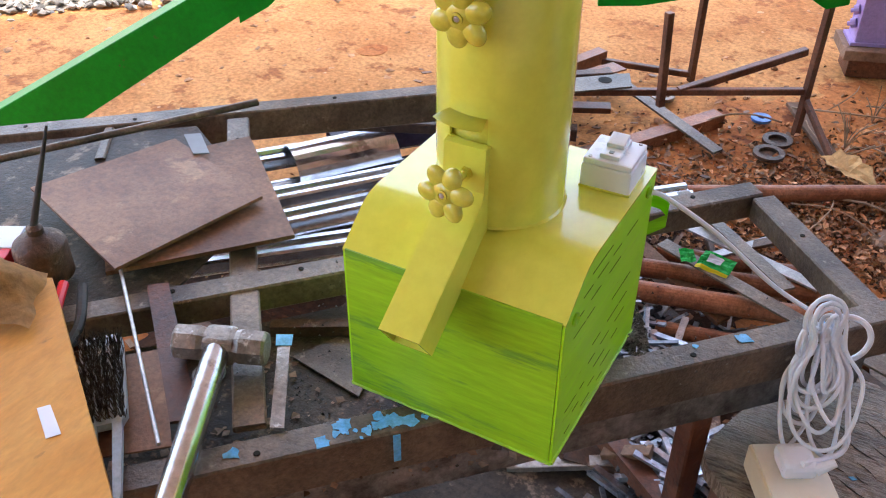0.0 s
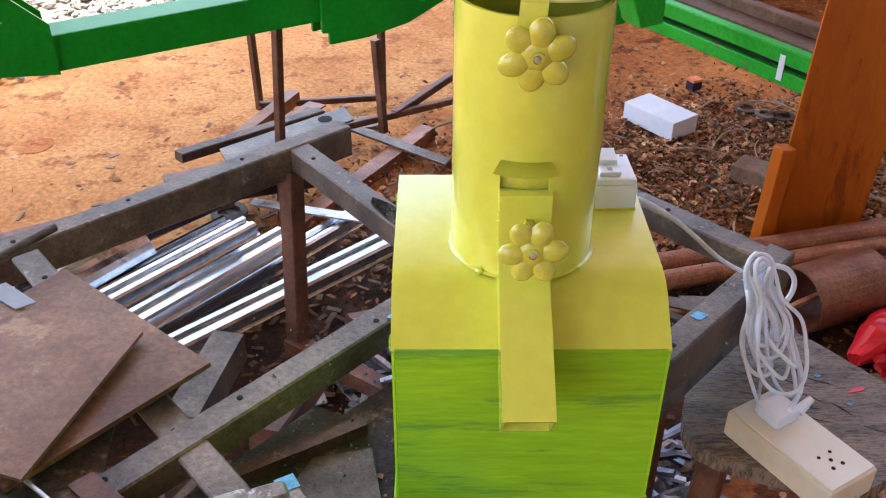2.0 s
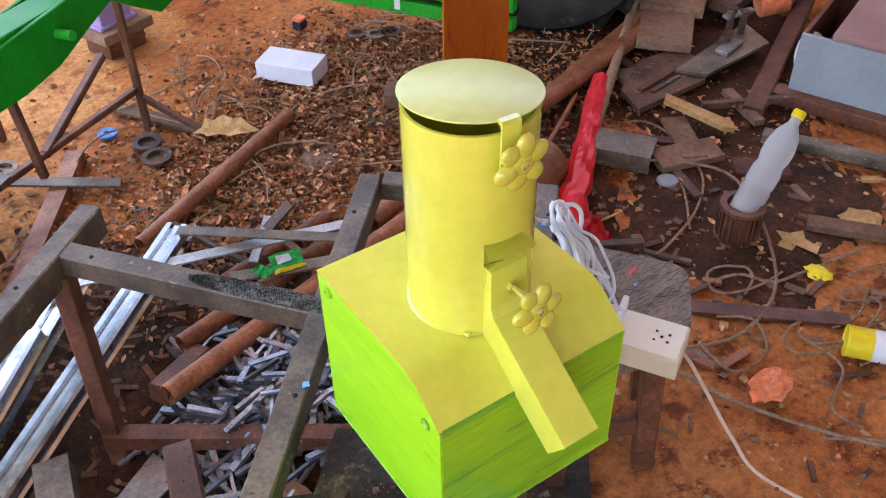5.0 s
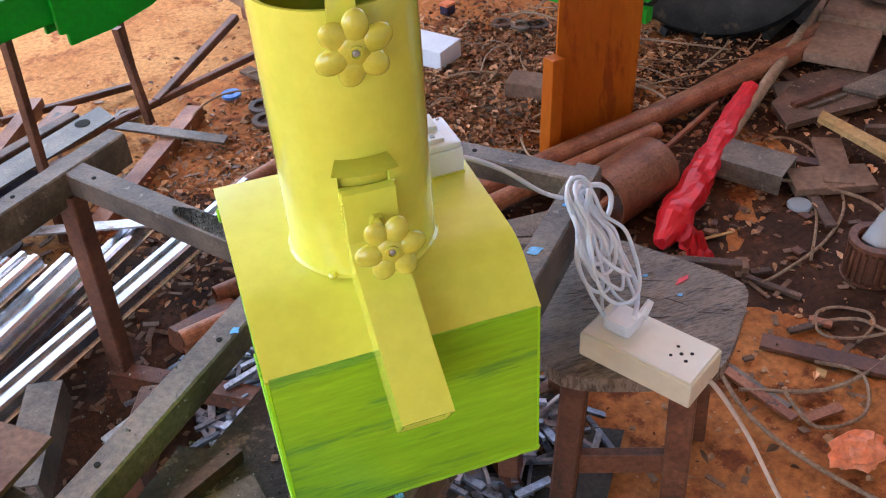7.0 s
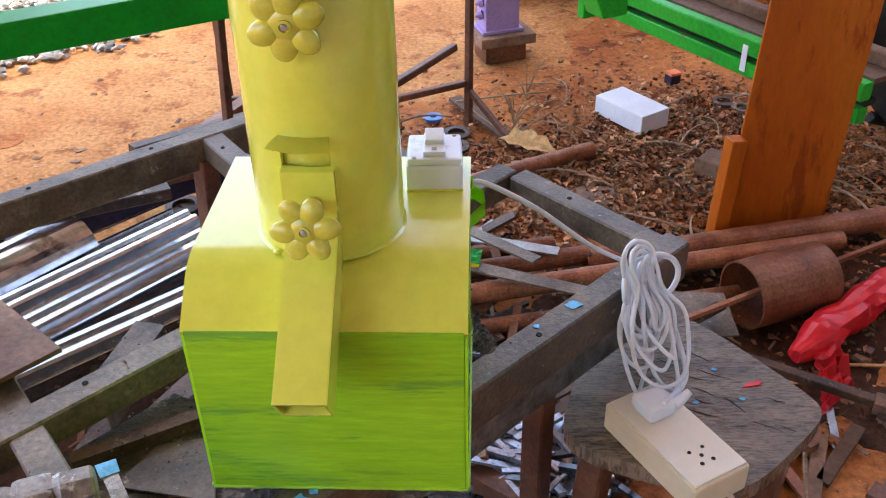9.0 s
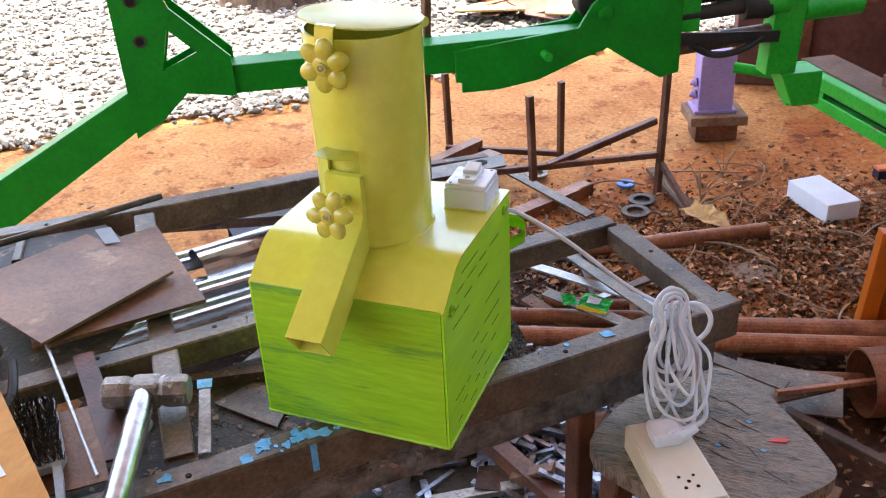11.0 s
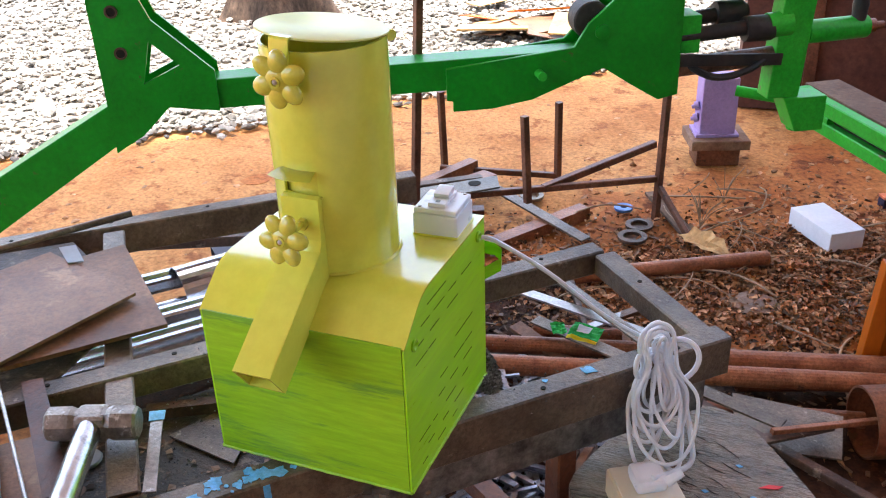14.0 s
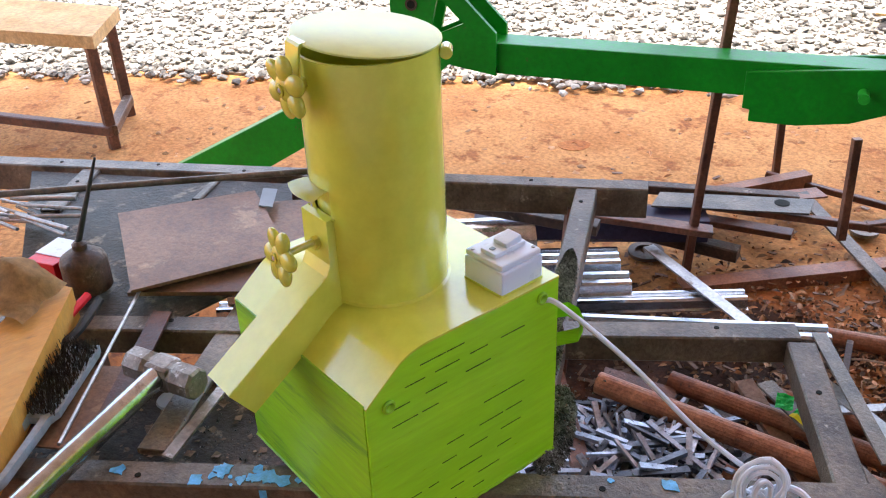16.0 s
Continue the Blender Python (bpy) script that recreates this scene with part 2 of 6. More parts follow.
def bevel(bm, w, seg=2, limit=0.5):
    edges = [e for e in bm.edges if len(e.link_faces) == 2 and e.calc_face_angle(0) > limit]
    bmesh.ops.bevel(bm, geom=edges, offset=w, segments=seg, affect="EDGES", profile=0.6, clamp_overlap=True)
    return bm


def box(sx, sy, sz, m=Matrix(), bev=0.0, bm=None):
    """A box on its base, or added to bm."""
    own = bmesh.new()
    bmesh.ops.create_cube(own, size=1, matrix=Matrix.Diagonal((sx, sy, sz, 1)) @ Matrix.Translation((0, 0, 0.5)))
    if bev:
        bevel(own, bev)
    bmesh.ops.transform(own, matrix=m, verts=own.verts)
    return join(bm, own) if bm else own


def join(bm, own):
    me = bpy.data.meshes.new("t")
    own.to_mesh(me)
    own.free()
    bm.from_mesh(me)
    bpy.data.meshes.remove(me)
    return bm


def axes(p0, p1, up=(0, 0, 1)):
    """A matrix with z from p0 along the way to p1, y as near up as may be."""
    p0, p1 = Vector(p0), Vector(p1)
    z = (p1 - p0).normalized()
    x = Vector(up).cross(z)
    x = x.normalized() if x.length > 1e-5 else Vector((1, 0, 0))
    y = z.cross(x)
    m = Matrix((x, y, z)).transposed().to_4x4()
    m.translation = p0
    return m


def sweep(outline, p0, p1, up=(0, 0, 1), steps=1, jag=0.0, hole=None):
    """A prism with the outline (x across, y up) from p0 to p1; a hole makes it a tube."""
    bm = bmesh.new()
    length = (Vector(p1) - Vector(p0)).length
    m = axes(p0, p1, up)
    rings = []
    for i in range(steps + 1):
        z = length * i / steps
        off = [random.uniform(-jag, jag) for _ in range(2)]
        rings.append([[bm.verts.new(m @ Vector((x + off[0], y + off[1], z))) for x, y in o] for o in ([outline] + ([hole] if hole else []))])
    k = len(outline)
    for a, b in zip(rings, rings[1:]):
        for ra, rb in zip(a, b):
            for j in range(len(ra)):
                q = (j + 1) % len(ra)
                bm.faces.new((ra[j], ra[q], rb[q], rb[j]))
    for r in (rings[0], rings[-1]):
        if hole:
            for j in range(k):
                q = (j + 1) % k
                bm.faces.new((r[0][j], r[0][q], r[1][q], r[1][j]))
        else:
            bm.faces.new(r[0])
    return bm


def rect(w, h, y0=None):
    y0 = -h if y0 is None else y0
    return [(-w / 2, y0), (w / 2, y0), (w / 2, y0 + h), (-w / 2, y0 + h)]


def rnd(w, h, r, y0):
    """A rectangle with cut corners, from y0 up."""
    a, b = w / 2, y0 + h
    return [(-a + r, y0), (a - r, y0), (a, y0 + r), (a, b - r), (a - r, b), (-a + r, b), (-a, b - r), (-a, y0 + r)]


def bar(p0, p1, w, h, jag=0.0, steps=1):
    """A solid bar whose top runs from p0 to p1."""
    return sweep(rnd(w, h, min(w, h) * 0.1, -h), p0, p1, steps=steps, jag=jag)


def square_tube(p0, p1, w, h, wall=0.003):
    return sweep(rnd(w, h, 0.003, -h), p0, p1, hole=rnd(w - 2 * wall, h - 2 * wall, 0.002, -h + wall))


def angle_iron(p0, p1, w, t=0.005, flip=1):
    o = [(-flip * w / 2, 0), (-flip * w / 2, -w), (-flip * (w / 2 - t), -w), (-flip * (w / 2 - t), -t), (flip * w / 2, -t), (flip * w / 2, 0)]
    return sweep(o, p0, p1)


def ring(r, k=20, rx=1.0):
    return [(rx * r * math.cos(2 * math.pi * i / k), r * math.sin(2 * math.pi * i / k)) for i in range(k)]


def pipe(p0, p1, r, wall=0.003, k=20):
    return sweep(ring(r, k), p0, p1, hole=ring(r - wall, k), up=(0.01, 0.02, 1))


def rod(p0, p1, r, k=10):
    return sweep(ring(r, k), p0, p1, up=(0.013, 0.02, 1))


def lathe(profile, m=Matrix(), k=28):
    """Turned about z: (radius, height) pairs."""
    bm = bmesh.new()
    rings = []
    for r, z in profile:
        rings.append([bm.verts.new(m @ Vector((max(r, 1e-4) * math.cos(2 * math.pi * i / k), max(r, 1e-4) * math.sin(2 * math.pi * i / k), z))) for i in range(k)])
    for a, b in zip(rings, rings[1:]):
        for j in range(k):
            bm.faces.new((a[j], a[(j + 1) % k], b[(j + 1) % k], b[j]))
    bm.faces.new(rings[0])
    bm.faces.new(rings[-1])
    return bm


def plate(points, thick, m=Matrix(), bev=0.0):
    """A slab with that outline in x, y; its top at z = 0 before m."""
    bm = bmesh.new()
    a = [bm.verts.new((x, y, 0)) for x, y in points]
    b = [bm.verts.new((x, y, -thick)) for x, y in points]
    bm.faces.new(a)
    bm.faces.new(b[::-1])
    for i in range(len(a)):
        j = (i + 1) % len(a)
        bm.faces.new((a[i], a[j], b[j], b[i]))
    if bev:
        bevel(bm, bev, 1)
    bmesh.ops.transform(bm, matrix=m, verts=bm.verts)
    return bm


def tube_path(points, r, k=8, closed=False, smooth_n=6):
    """A round cord through the points (Catmull-Rom)."""
    P = [Vector(p) for p in points]
    out = []
    for i in range(len(P) - 1):
        a, b, c, d = P[max(i - 1, 0)], P[i], P[i + 1], P[min(i + 2, len(P) - 1)]
        for s in range(smooth_n):
            t = s / smooth_n
            out.append(0.5 * ((2 * b) + (c - a) * t + (2 * a - 5 * b + 4 * c - d) * t * t + (3 * b - a - 3 * c + d) * t ** 3))
    out.append(P[-1])
    bm = bmesh.new()
    rings = []
    up = Vector((0.3, 0.2, 1)).normalized()
    for i, p in enumerate(out):
        tan = (out[min(i + 1, len(out) - 1)] - out[max(i - 1, 0)]).normalized()
        x = up.cross(tan)
        if x.length < 1e-3:
            x = Vector((1, 0, 0))
        x.normalize()
        up = tan.cross(x)
        rings.append([bm.verts.new(p + (x * math.cos(2 * math.pi * j / k) + up * math.sin(2 * math.pi * j / k)) * r) for j in range(k)])
    for a, b in zip(rings, rings[1:]):
        for j in range(k):
            bm.faces.new((a[j], a[(j + 1) % k], b[(j + 1) % k], b[j]))
    bm.faces.new(rings[0])
    bm.faces.new(rings[-1])
    return bm


def stuff(name, verts, faces, material, label, category, smooth=False):
    me = bpy.data.meshes.new(name)
    me.from_pydata(verts, [], faces)
    me.materials.append(material)
    for p in me.polygons:
        p.use_smooth = smooth
    return tagged(new(name, me), label, category, kind="stuff")


def one(name, bm, material, label, category, group="", smooth=False):
    return tagged(finish(name, bm, material, smooth=smooth), label, category, group)


# ---- ground, roof, walls ----
def ground_z(x, y):
    z = 0.012 * noise.noise((x * 1.7, y * 1.7, 3)) + 0.006 * noise.noise((x * 6, y * 6, 8)) + 0.003 * noise.noise((x * 19, y * 19, 2))
    return z - 0.008


def make_ground():
    near = np.arange(-3.4, 4.4, 0.045)
    far = np.array([0.15, 0.5, 1.2, 3, 8, 25, 80, 300, 1200])
    xs = np.concatenate((near[0] - far[::-1], near, near[-1] + far))
    nv = np.arange(-1.6, 5.6, 0.045)
    ys = np.concatenate((nv[0] - far[::-1], nv, nv[-1] + far))
    v = [(x, y, ground_z(x, y) if -4 < x < 5 and -2 < y < 6.5 else -0.008) for y in ys for x in xs]
    w = len(xs)
    f = [(j * w + i, j * w + i + 1, (j + 1) * w + i + 1, (j + 1) * w + i) for j in range(len(ys) - 1) for i in range(w - 1)]
    me = bpy.data.meshes.new("ground")
    me.from_pydata(v, [], f)
    me.materials.append(EARTH)
    for p in me.polygons:
        p.use_smooth = True
    tagged(new("ground", me), "bare orange-red earth yard with trodden crumbs", "ground", kind="structure")


make_ground()


def shed_shell():
    turn = Matrix.Rotation(AX, 4, "Z")
    # Roof out of view, sized so that sun only reaches the gravel.
    slab = plate([(-4.5, -2.4), (4.5, -2.4), (4.5, 3.9), (-4.5, 3.9)], 0.05, Matrix.Translation((0, 0, 4.05)) @ turn)
    tagged(finish("ceiling", slab, ROOFM), "unseen pale sheet roof added to shade the work area", "ceiling", kind="structure")
    # Low wall out of view, added to darken light and reflections from this side.
    wall = box(0.2, 4.6, 1.9, turn @ Matrix.Translation((4.1, -0.05, 0)))
    tagged(finish("wall_east", wall, MAROON), "unseen dark reddish wall added to cut light from the right", "wall", kind="structure")
    # Wall behind the camera, added to block frontal light and give soft bounce.
    wall = box(8.4, 0.2, 4.0, turn @ Matrix.Translation((0.0, -2.35, 0)))
    tagged(finish("wall_south", wall, CONC), "unseen plain wall added to cut light from behind the camera", "wall", kind="structure")
    # Posts out of view, added so the roof does not float.
    for d in (-4.4, 4.4):
        for n_ in (-2.3, 3.8):
            post = box(0.12, 0.12, 4.01, turn @ Matrix.Translation((d, n_, -0.01)))
            tagged(finish("shed_post", post, CONC), "unseen square post added to carry the roof", "post", "shed posts")


shed_shell()


# ---- the grinding machine ----
CX, CY, CR = -0.0038, 0.142, 0.0812
mach = thing("grinding_machine", "yellow and lime green painted grinding machine on the steel bench", "machine", at=(0, 0.15, T))
mach_inv = Matrix.Translation((0, -0.15, -T))


def mp(name, bm, material, label="", smooth=False, parent=None):
    bmesh.ops.transform(bm, matrix=mach_inv, verts=bm.verts)
    return part(name, bm, material, parent or mach, label, smooth)


H1, H2, DEP = 0.234, 0.284, 0.297


def arc_fold():
    """The folded top: front fold, slope, rounded fold, flat top."""
    pts = [(0.0, H1)]
    a, b, c = Vector((0.0, H1)), Vector((0.062, H2)), Vector((0.297, H2))
    p0, p2 = b + (a - b).normalized() * 0.024, b + (c - b).normalized() * 0.030
    for i in range(7):
        t = i / 6
        q = p0 * (1 - t) ** 2 + b * 2 * t * (1 - t) + p2 * t * t
        pts.append((q.x, q.y))
    pts.append((DEP, H2))
    return pts


fold = arc_fold()


def build_body():
    # folded yellow top
    bm = bmesh.new()
    outer = [(y, z + T) for y, z in fold]
    inner = [(y, z - 0.003) for y, z in outer][::-1]
    loop = outer + inner
    a = [bm.verts.new((-0.1512, y, z)) for y, z in loop]
    b = [bm.verts.new((0.1512, y, z)) for y, z in loop]
    k = len(loop)
    for i in range(k):
        bm.faces.new((a[i], a[(i + 1) % k], b[(i + 1) % k], b[i]))
    h = len(outer)
    for i in range(h - 1):
        for s in (a, b):
            bm.faces.new((s[i], s[i + 1], s[k - 2 - i], s[k - 1 - i]))
    mp("top_panel", bm, YELLOW, "folded yellow top panel", True)
    # lime sides, in the lime brightened for side light
    for sgn in (-1, 1):
        prof = [(0.0, 0.0)] + [(y, z - 0.0012) for y, z in fold] + [(DEP, 0.0)]
        bm = bmesh.new()
        va = [bm.verts.new((sgn * 0.1505, y, z + T)) for y, z in prof]
        vb = [bm.verts.new((sgn * 0.1475, y, z + T)) for y, z in prof]
        bm.faces.new(va)
        bm.faces.new(vb[::-1])
        for i in range(len(va)):
            j = (i + 1) % len(va)
            bm.faces.new((va[i], va[j], vb[j], vb[i]))
        side = mp("side_panel", bm, LIME_LIT, "lime green side panel, its colour brightened as if lit")
        rows = [(0.255, (0.075, 0.118)), (0.235, (0.055, 0.1, 0.15, 0.2)), (0.212, (0.035, 0.085, 0.14)), (0.188, (0.03, 0.075)),
                (0.150, (0.17, 0.215)), (0.118, (0.11, 0.16, 0.205)), (0.092, (0.1, 0.15, 0.2)), (0.066, (0.03, 0.08, 0.13, 0.19)), (0.042, (0.06, 0.11, 0.16)), (0.022, (0.04, 0.09, 0.15))]
        for z, ys in rows if sgn > 0 else ():
            for y in ys:
                ln = random.uniform(0.016, 0.042)
                bm = box(0.0014, ln, 0.0015, Matrix.Translation((sgn * 0.1502, y + random.uniform(-0.004, 0.004) + ln / 2, T + z)))
                mp("vent_slit", bm, SCORE, parent=side)
        for y, z in ((0.03, 0.222), (0.268, 0.263)):
            bm = lathe([(0.0085, 0), (0.009, 0.003), (0.0065, 0.0045), (0.0045, 0.0035), (0.003, 0.001)], Matrix.Translation((sgn * 0.15, y, T + z)) @ Matrix.Rotation(sgn * math.pi / 2, 4, "Y"), 14)
            mp("plug_weld", bm, LIME, parent=side, smooth=True)
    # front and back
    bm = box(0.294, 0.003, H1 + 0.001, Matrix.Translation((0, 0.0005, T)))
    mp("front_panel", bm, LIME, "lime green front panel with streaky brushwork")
    bm = box(0.294, 0.003, H2 - 0.004, Matrix.Translation((0, DEP - 0.002, T)))
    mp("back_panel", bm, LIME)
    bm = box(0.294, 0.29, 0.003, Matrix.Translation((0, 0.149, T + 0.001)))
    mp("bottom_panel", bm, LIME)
    # ragged weld seam along the lower edges
    for p0, p1 in (((-0.15, -0.001), (0.15, -0.001)), ((0.151, 0), (0.151, DEP)), ((-0.151, 0), (-0.151, DEP))):
        a, b = Vector((*p0, T + 0.003)), Vector((*p1, T + 0.003))
        pts = [a.lerp(b, i / 40) + Vector((0, 0, 0.0016 * noise.noise((i * 0.8, p0[0] * 40, 3)))) for i in range(41)]
        mp("weld_seam", tube_path(pts, 0.0022, 6, smooth_n=2), LIME, smooth=True)
    # rear loop handle
    pts = [(0.125, DEP, T + 0.215), (0.14, DEP + 0.03, T + 0.215), (0.155, DEP + 0.034, T + 0.212), (0.168, DEP + 0.03, T + 0.205), (0.170, DEP + 0.02, T + 0.195), (0.150, DEP + 0.001, T + 0.186)]
    bm = bmesh.new()
    P = [Vector(p) for p in pts]
    rows_ = []
    for p in P:
        rows_.append([bm.verts.new(p + Vector((0, 0, dz))) for dz in (-0.011, 0.011)])
    for r0, r1 in zip(rows_, rows_[1:]):
        bm.faces.new((r0[0], r1[0], r1[1], r0[1]))
    ret = bmesh.ops.solidify(bm, geom=bm.faces[:], thickness=0.003)
    mp("rear_handle", bm, LIME, "bent strip handle", True)


build_body()
Z0, Z1 = T + H2, 1.158


def build_cylinder():
    # wall with a real slot: angle a is 0 at the front, positive towards +x
    angs = sorted(set([round(-180 + 7.5 * i, 2) for i in range(48)] + [-24.0, 13.0]))
    zs = [Z0 - 0.002, Z0 + 0.06, 0.973, 1.007, 1.09, Z1]
    bm = bmesh.new()

    def vert(a, z, r):
        return bm.verts.new((CX + r * math.sin(radians(a)), CY - r * math.cos(radians(a)), z))
    go = [[vert(a, z, CR) for a in angs] for z in zs]
    gi = [[vert(a, z, CR - 0.004) for a in angs] for z in zs]
    k = len(angs)
    gone = set()
    for i in range(len(zs) - 1):
        for j in range(k):
            q = (j + 1) % k
            if i == 2 and -24 <= angs[j] < 13 and -24 < angs[q] <= 13:
                gone.add(j)
                continue
            bm.faces.new((go[i][j], go[i][q], go[i + 1][q], go[i + 1][j]))
            bm.faces.new((gi[i][j], gi[i + 1][j], gi[i + 1][q], gi[i][q]))
    for j in range(k):
        q = (j + 1) % k
        bm.faces.new((go[-1][j], go[-1][q], gi[-1][q], gi[-1][j]))
    for j in gone:
        q = (j + 1) % k
        for i in (2, 3):
            bm.faces.new((go[i][j], go[i][q], gi[i][q], gi[i][j]))
    for a in (-24.0, 13.0):
        j = angs.index(a)
        bm.faces.new((go[2][j], go[3][j], gi[3][j], gi[2][j]))
    cyl = mp("feed_cylinder", bm, YELLOW, "upright yellow pipe with a cut slot", True)
    # weld bead at the foot
    bm = bmesh.new()
    rows_ = []
    for i in range(120):
        a = i / 120 * 2 * math.pi
        k_ = 1 + 0.5 * noise.noise((math.cos(a) * 9, math.sin(a) * 9, 1))
        rows_.append([bm.verts.new((CX + (CR + r * k_) * math.cos(a), CY + (CR + r * k_) * math.sin(a), Z0 + z * k_)) for r, z in ((-0.001, 0.0028), (0.0006, 0.0020), (0.0016, 0.0010), (0.0028, 0.0001))])
    for r0, r1 in zip(rows_, rows_[1:] + rows_[:1]):
        for q in range(3):
            bm.faces.new((r0[q], r1[q], r1[q + 1], r0[q + 1]))
    mp("weld_bead", bm, YELLOW, smooth=True, parent=cyl)
    bm = lathe([(0.004, 0), (0.005, 0.003), (0.003, 0.006)], Matrix.Translation((-0.055, 0.075, Z0)), 10)
    mp("weld_drop", bm, YELLOW, smooth=True, parent=cyl)
    # black disc painted in for the unlit inside, above the inner drum
    bm = lathe([(CR - 0.0042, 0), (CR - 0.0042, 0.002)], Matrix.Translation((CX, CY, 1.045)), 40)
    mp("inner_baffle", bm, DARK, parent=cyl)
    bm = lathe([(CR - 0.0065, 0), (CR - 0.0065, 0.12)], Matrix.Translation((CX, CY, 0.92)), 40)
    mp("inner_drum", bm, YELLOW_OLD, smooth=True, parent=cyl)
    # the slot's tab, bent outwards
    bm = bmesh.new()
    prev = None
    for t in range(5):
        f = t / 4
        row = []
        for a in (-23.5, -18, -12, -6, 0, 7, 12.5):
            out = 0.0005 + 0.027 * f
            z = 1.0075 + 0.001 * f - 0.005 * f * f
            r = CR + out * (1 - 0.1 * abs((a + 5) / 20))
            row.append(bm.verts.new((CX + r * math.sin(radians(a)), CY - r * math.cos(radians(a)), z)))
        if prev:
            for i in range(len(row) - 1):
                bm.faces.new((prev[i], prev[i + 1], row[i + 1], row[i]))
        prev = row
    bmesh.ops.solidify(bm, geom=bm.faces[:], thickness=0.003)
    mp("slot_tab", bm, YELLOW, "bent-out sheet tab", True, parent=cyl)


build_cylinder()


def build_lid():
    tilt = Matrix.Translation((CX, CY, Z1 + 0.0090)) @ Matrix.Rotation(radians(4.0), 4, "Y") @ Matrix.Rotation(radians(-4.2), 4, "X")
    bm = lathe([(0.0822, 0), (0.0840, 0.0008), (0.0840, 0.0026), (0.0825, 0.0034)], tilt, 64)
    lid = mp("lid", bm, LID, "thin round yellow lid, slightly raised at the front", True)
    # strap at the front
    m = tilt @ Matrix.Translation((-0.010, -0.0828, 0))
    bm = bmesh.new()
    for w0, w1 in ((-0.013, 0.013),):
        prof = [(0.004, 0.004), (-0.004, 0.0035), (-0.006, 0.0), (-0.0062, -0.06), (-0.0032, -0.06), (-0.003, -0.002), (0.004, 0.0)]
        a = [bm.verts.new(m @ Vector((w0, y, z))) for y, z in prof]
        b = [bm.verts.new(m @ Vector((w1, y, z))) for y, z in prof]
        for i in range(len(prof)):
            j = (i + 1) % len(prof)
            bm.faces.new((a[i], a[j], b[j], b[i]))
        bm.faces.new(a)
        bm.faces.new(b[::-1])
    strap = mp("strap", bm, YELLOW, "bent strap welded to the lid", parent=lid)
    # hinge barrel at the back
    mp("hinge", lathe([(0.0065, -0.010), (0.0075, -0.009), (0.0075, 0.009), (0.0065, 0.010)], Matrix.Translation((CX + 0.060, CY + 0.064, Z1 - 0.010)) @ Matrix.Rotation(radians(-41), 4, "Z") @ Matrix.Rotation(math.pi / 2, 4, "Y"), 14), YELLOW, smooth=True, parent=lid)


build_lid()


def build_chute():
    w = 0.027
    x0 = -0.0095
    top = [(0.062, 0.9735), (0.0535, 0.972), (0.0525, 0.915), (0.046, 0.901), (-0.098, 0.802)]
    bot = [(-0.070, 0.762), (0.05, 0.843), (0.085, 0.866), (0.085, 0.95)]
    # outer shell: cheeks and top, open at the lower end
    bm = bmesh.new()
    wall = 0.0028
    for sx in (-1, 1):
        o = [bm.verts.new((x0 + sx * w, y, z)) for y, z in top + bot]
        i_ = [bm.verts.new((x0 + sx * (w - wall), y, z)) for y, z in top + bot]
        bm.faces.new(o)
        bm.faces.new(i_[::-1])
        for a in range(len(o)):
            b = (a + 1) % len(o)
            bm.faces.new((o[a], o[b], i_[b], i_[a]))

    def skin(line, inward):
        rows = []
        for n_, (y, z) in enumerate(line):
            rows.append([bm.verts.new((x0 + sx * (w - 0.001), y, z)) for sx in (-1, 1)] + [bm.verts.new((x0 + sx * (w - 0.001), y + inward[0], z + inward[1])) for sx in (1, -1)])
        for r0, r1 in zip(rows, rows[1:]):
            for a in range(4):
                b = (a + 1) % 4
                bm.faces.new((r0[a], r0[b], r1[b], r1[a]))
        bm.faces.new(rows[0])
        bm.faces.new(rows[-1][::-1])
    skin([(y, z + 0.0006) for y, z in top], (0.0018, -0.0028))
    skin([(y, z) for y, z in bot[:2]], (-0.0015, 0.0025))
    ch = mp("chute", bm, YELLOW, "square yellow outlet chute sloping down over the front")
    # weld line where it meets the cylinder
    for sx in (-1, 1):
        bm = bmesh.new()
        for i in range(34):
            t = i / 33
            bmesh.ops.create_icosphere(bm, subdivisions=1, radius=random.uniform(0.0012, 0.0026), matrix=Matrix.Translation((x0 + sx * (w + 0.0002), 0.064 + 0.012 * t + random.uniform(-0.002, 0.002), 0.972 - 0.105 * t)))
        mp("chute_weld", bm, YELLOW, smooth=True, parent=ch)


build_chute()


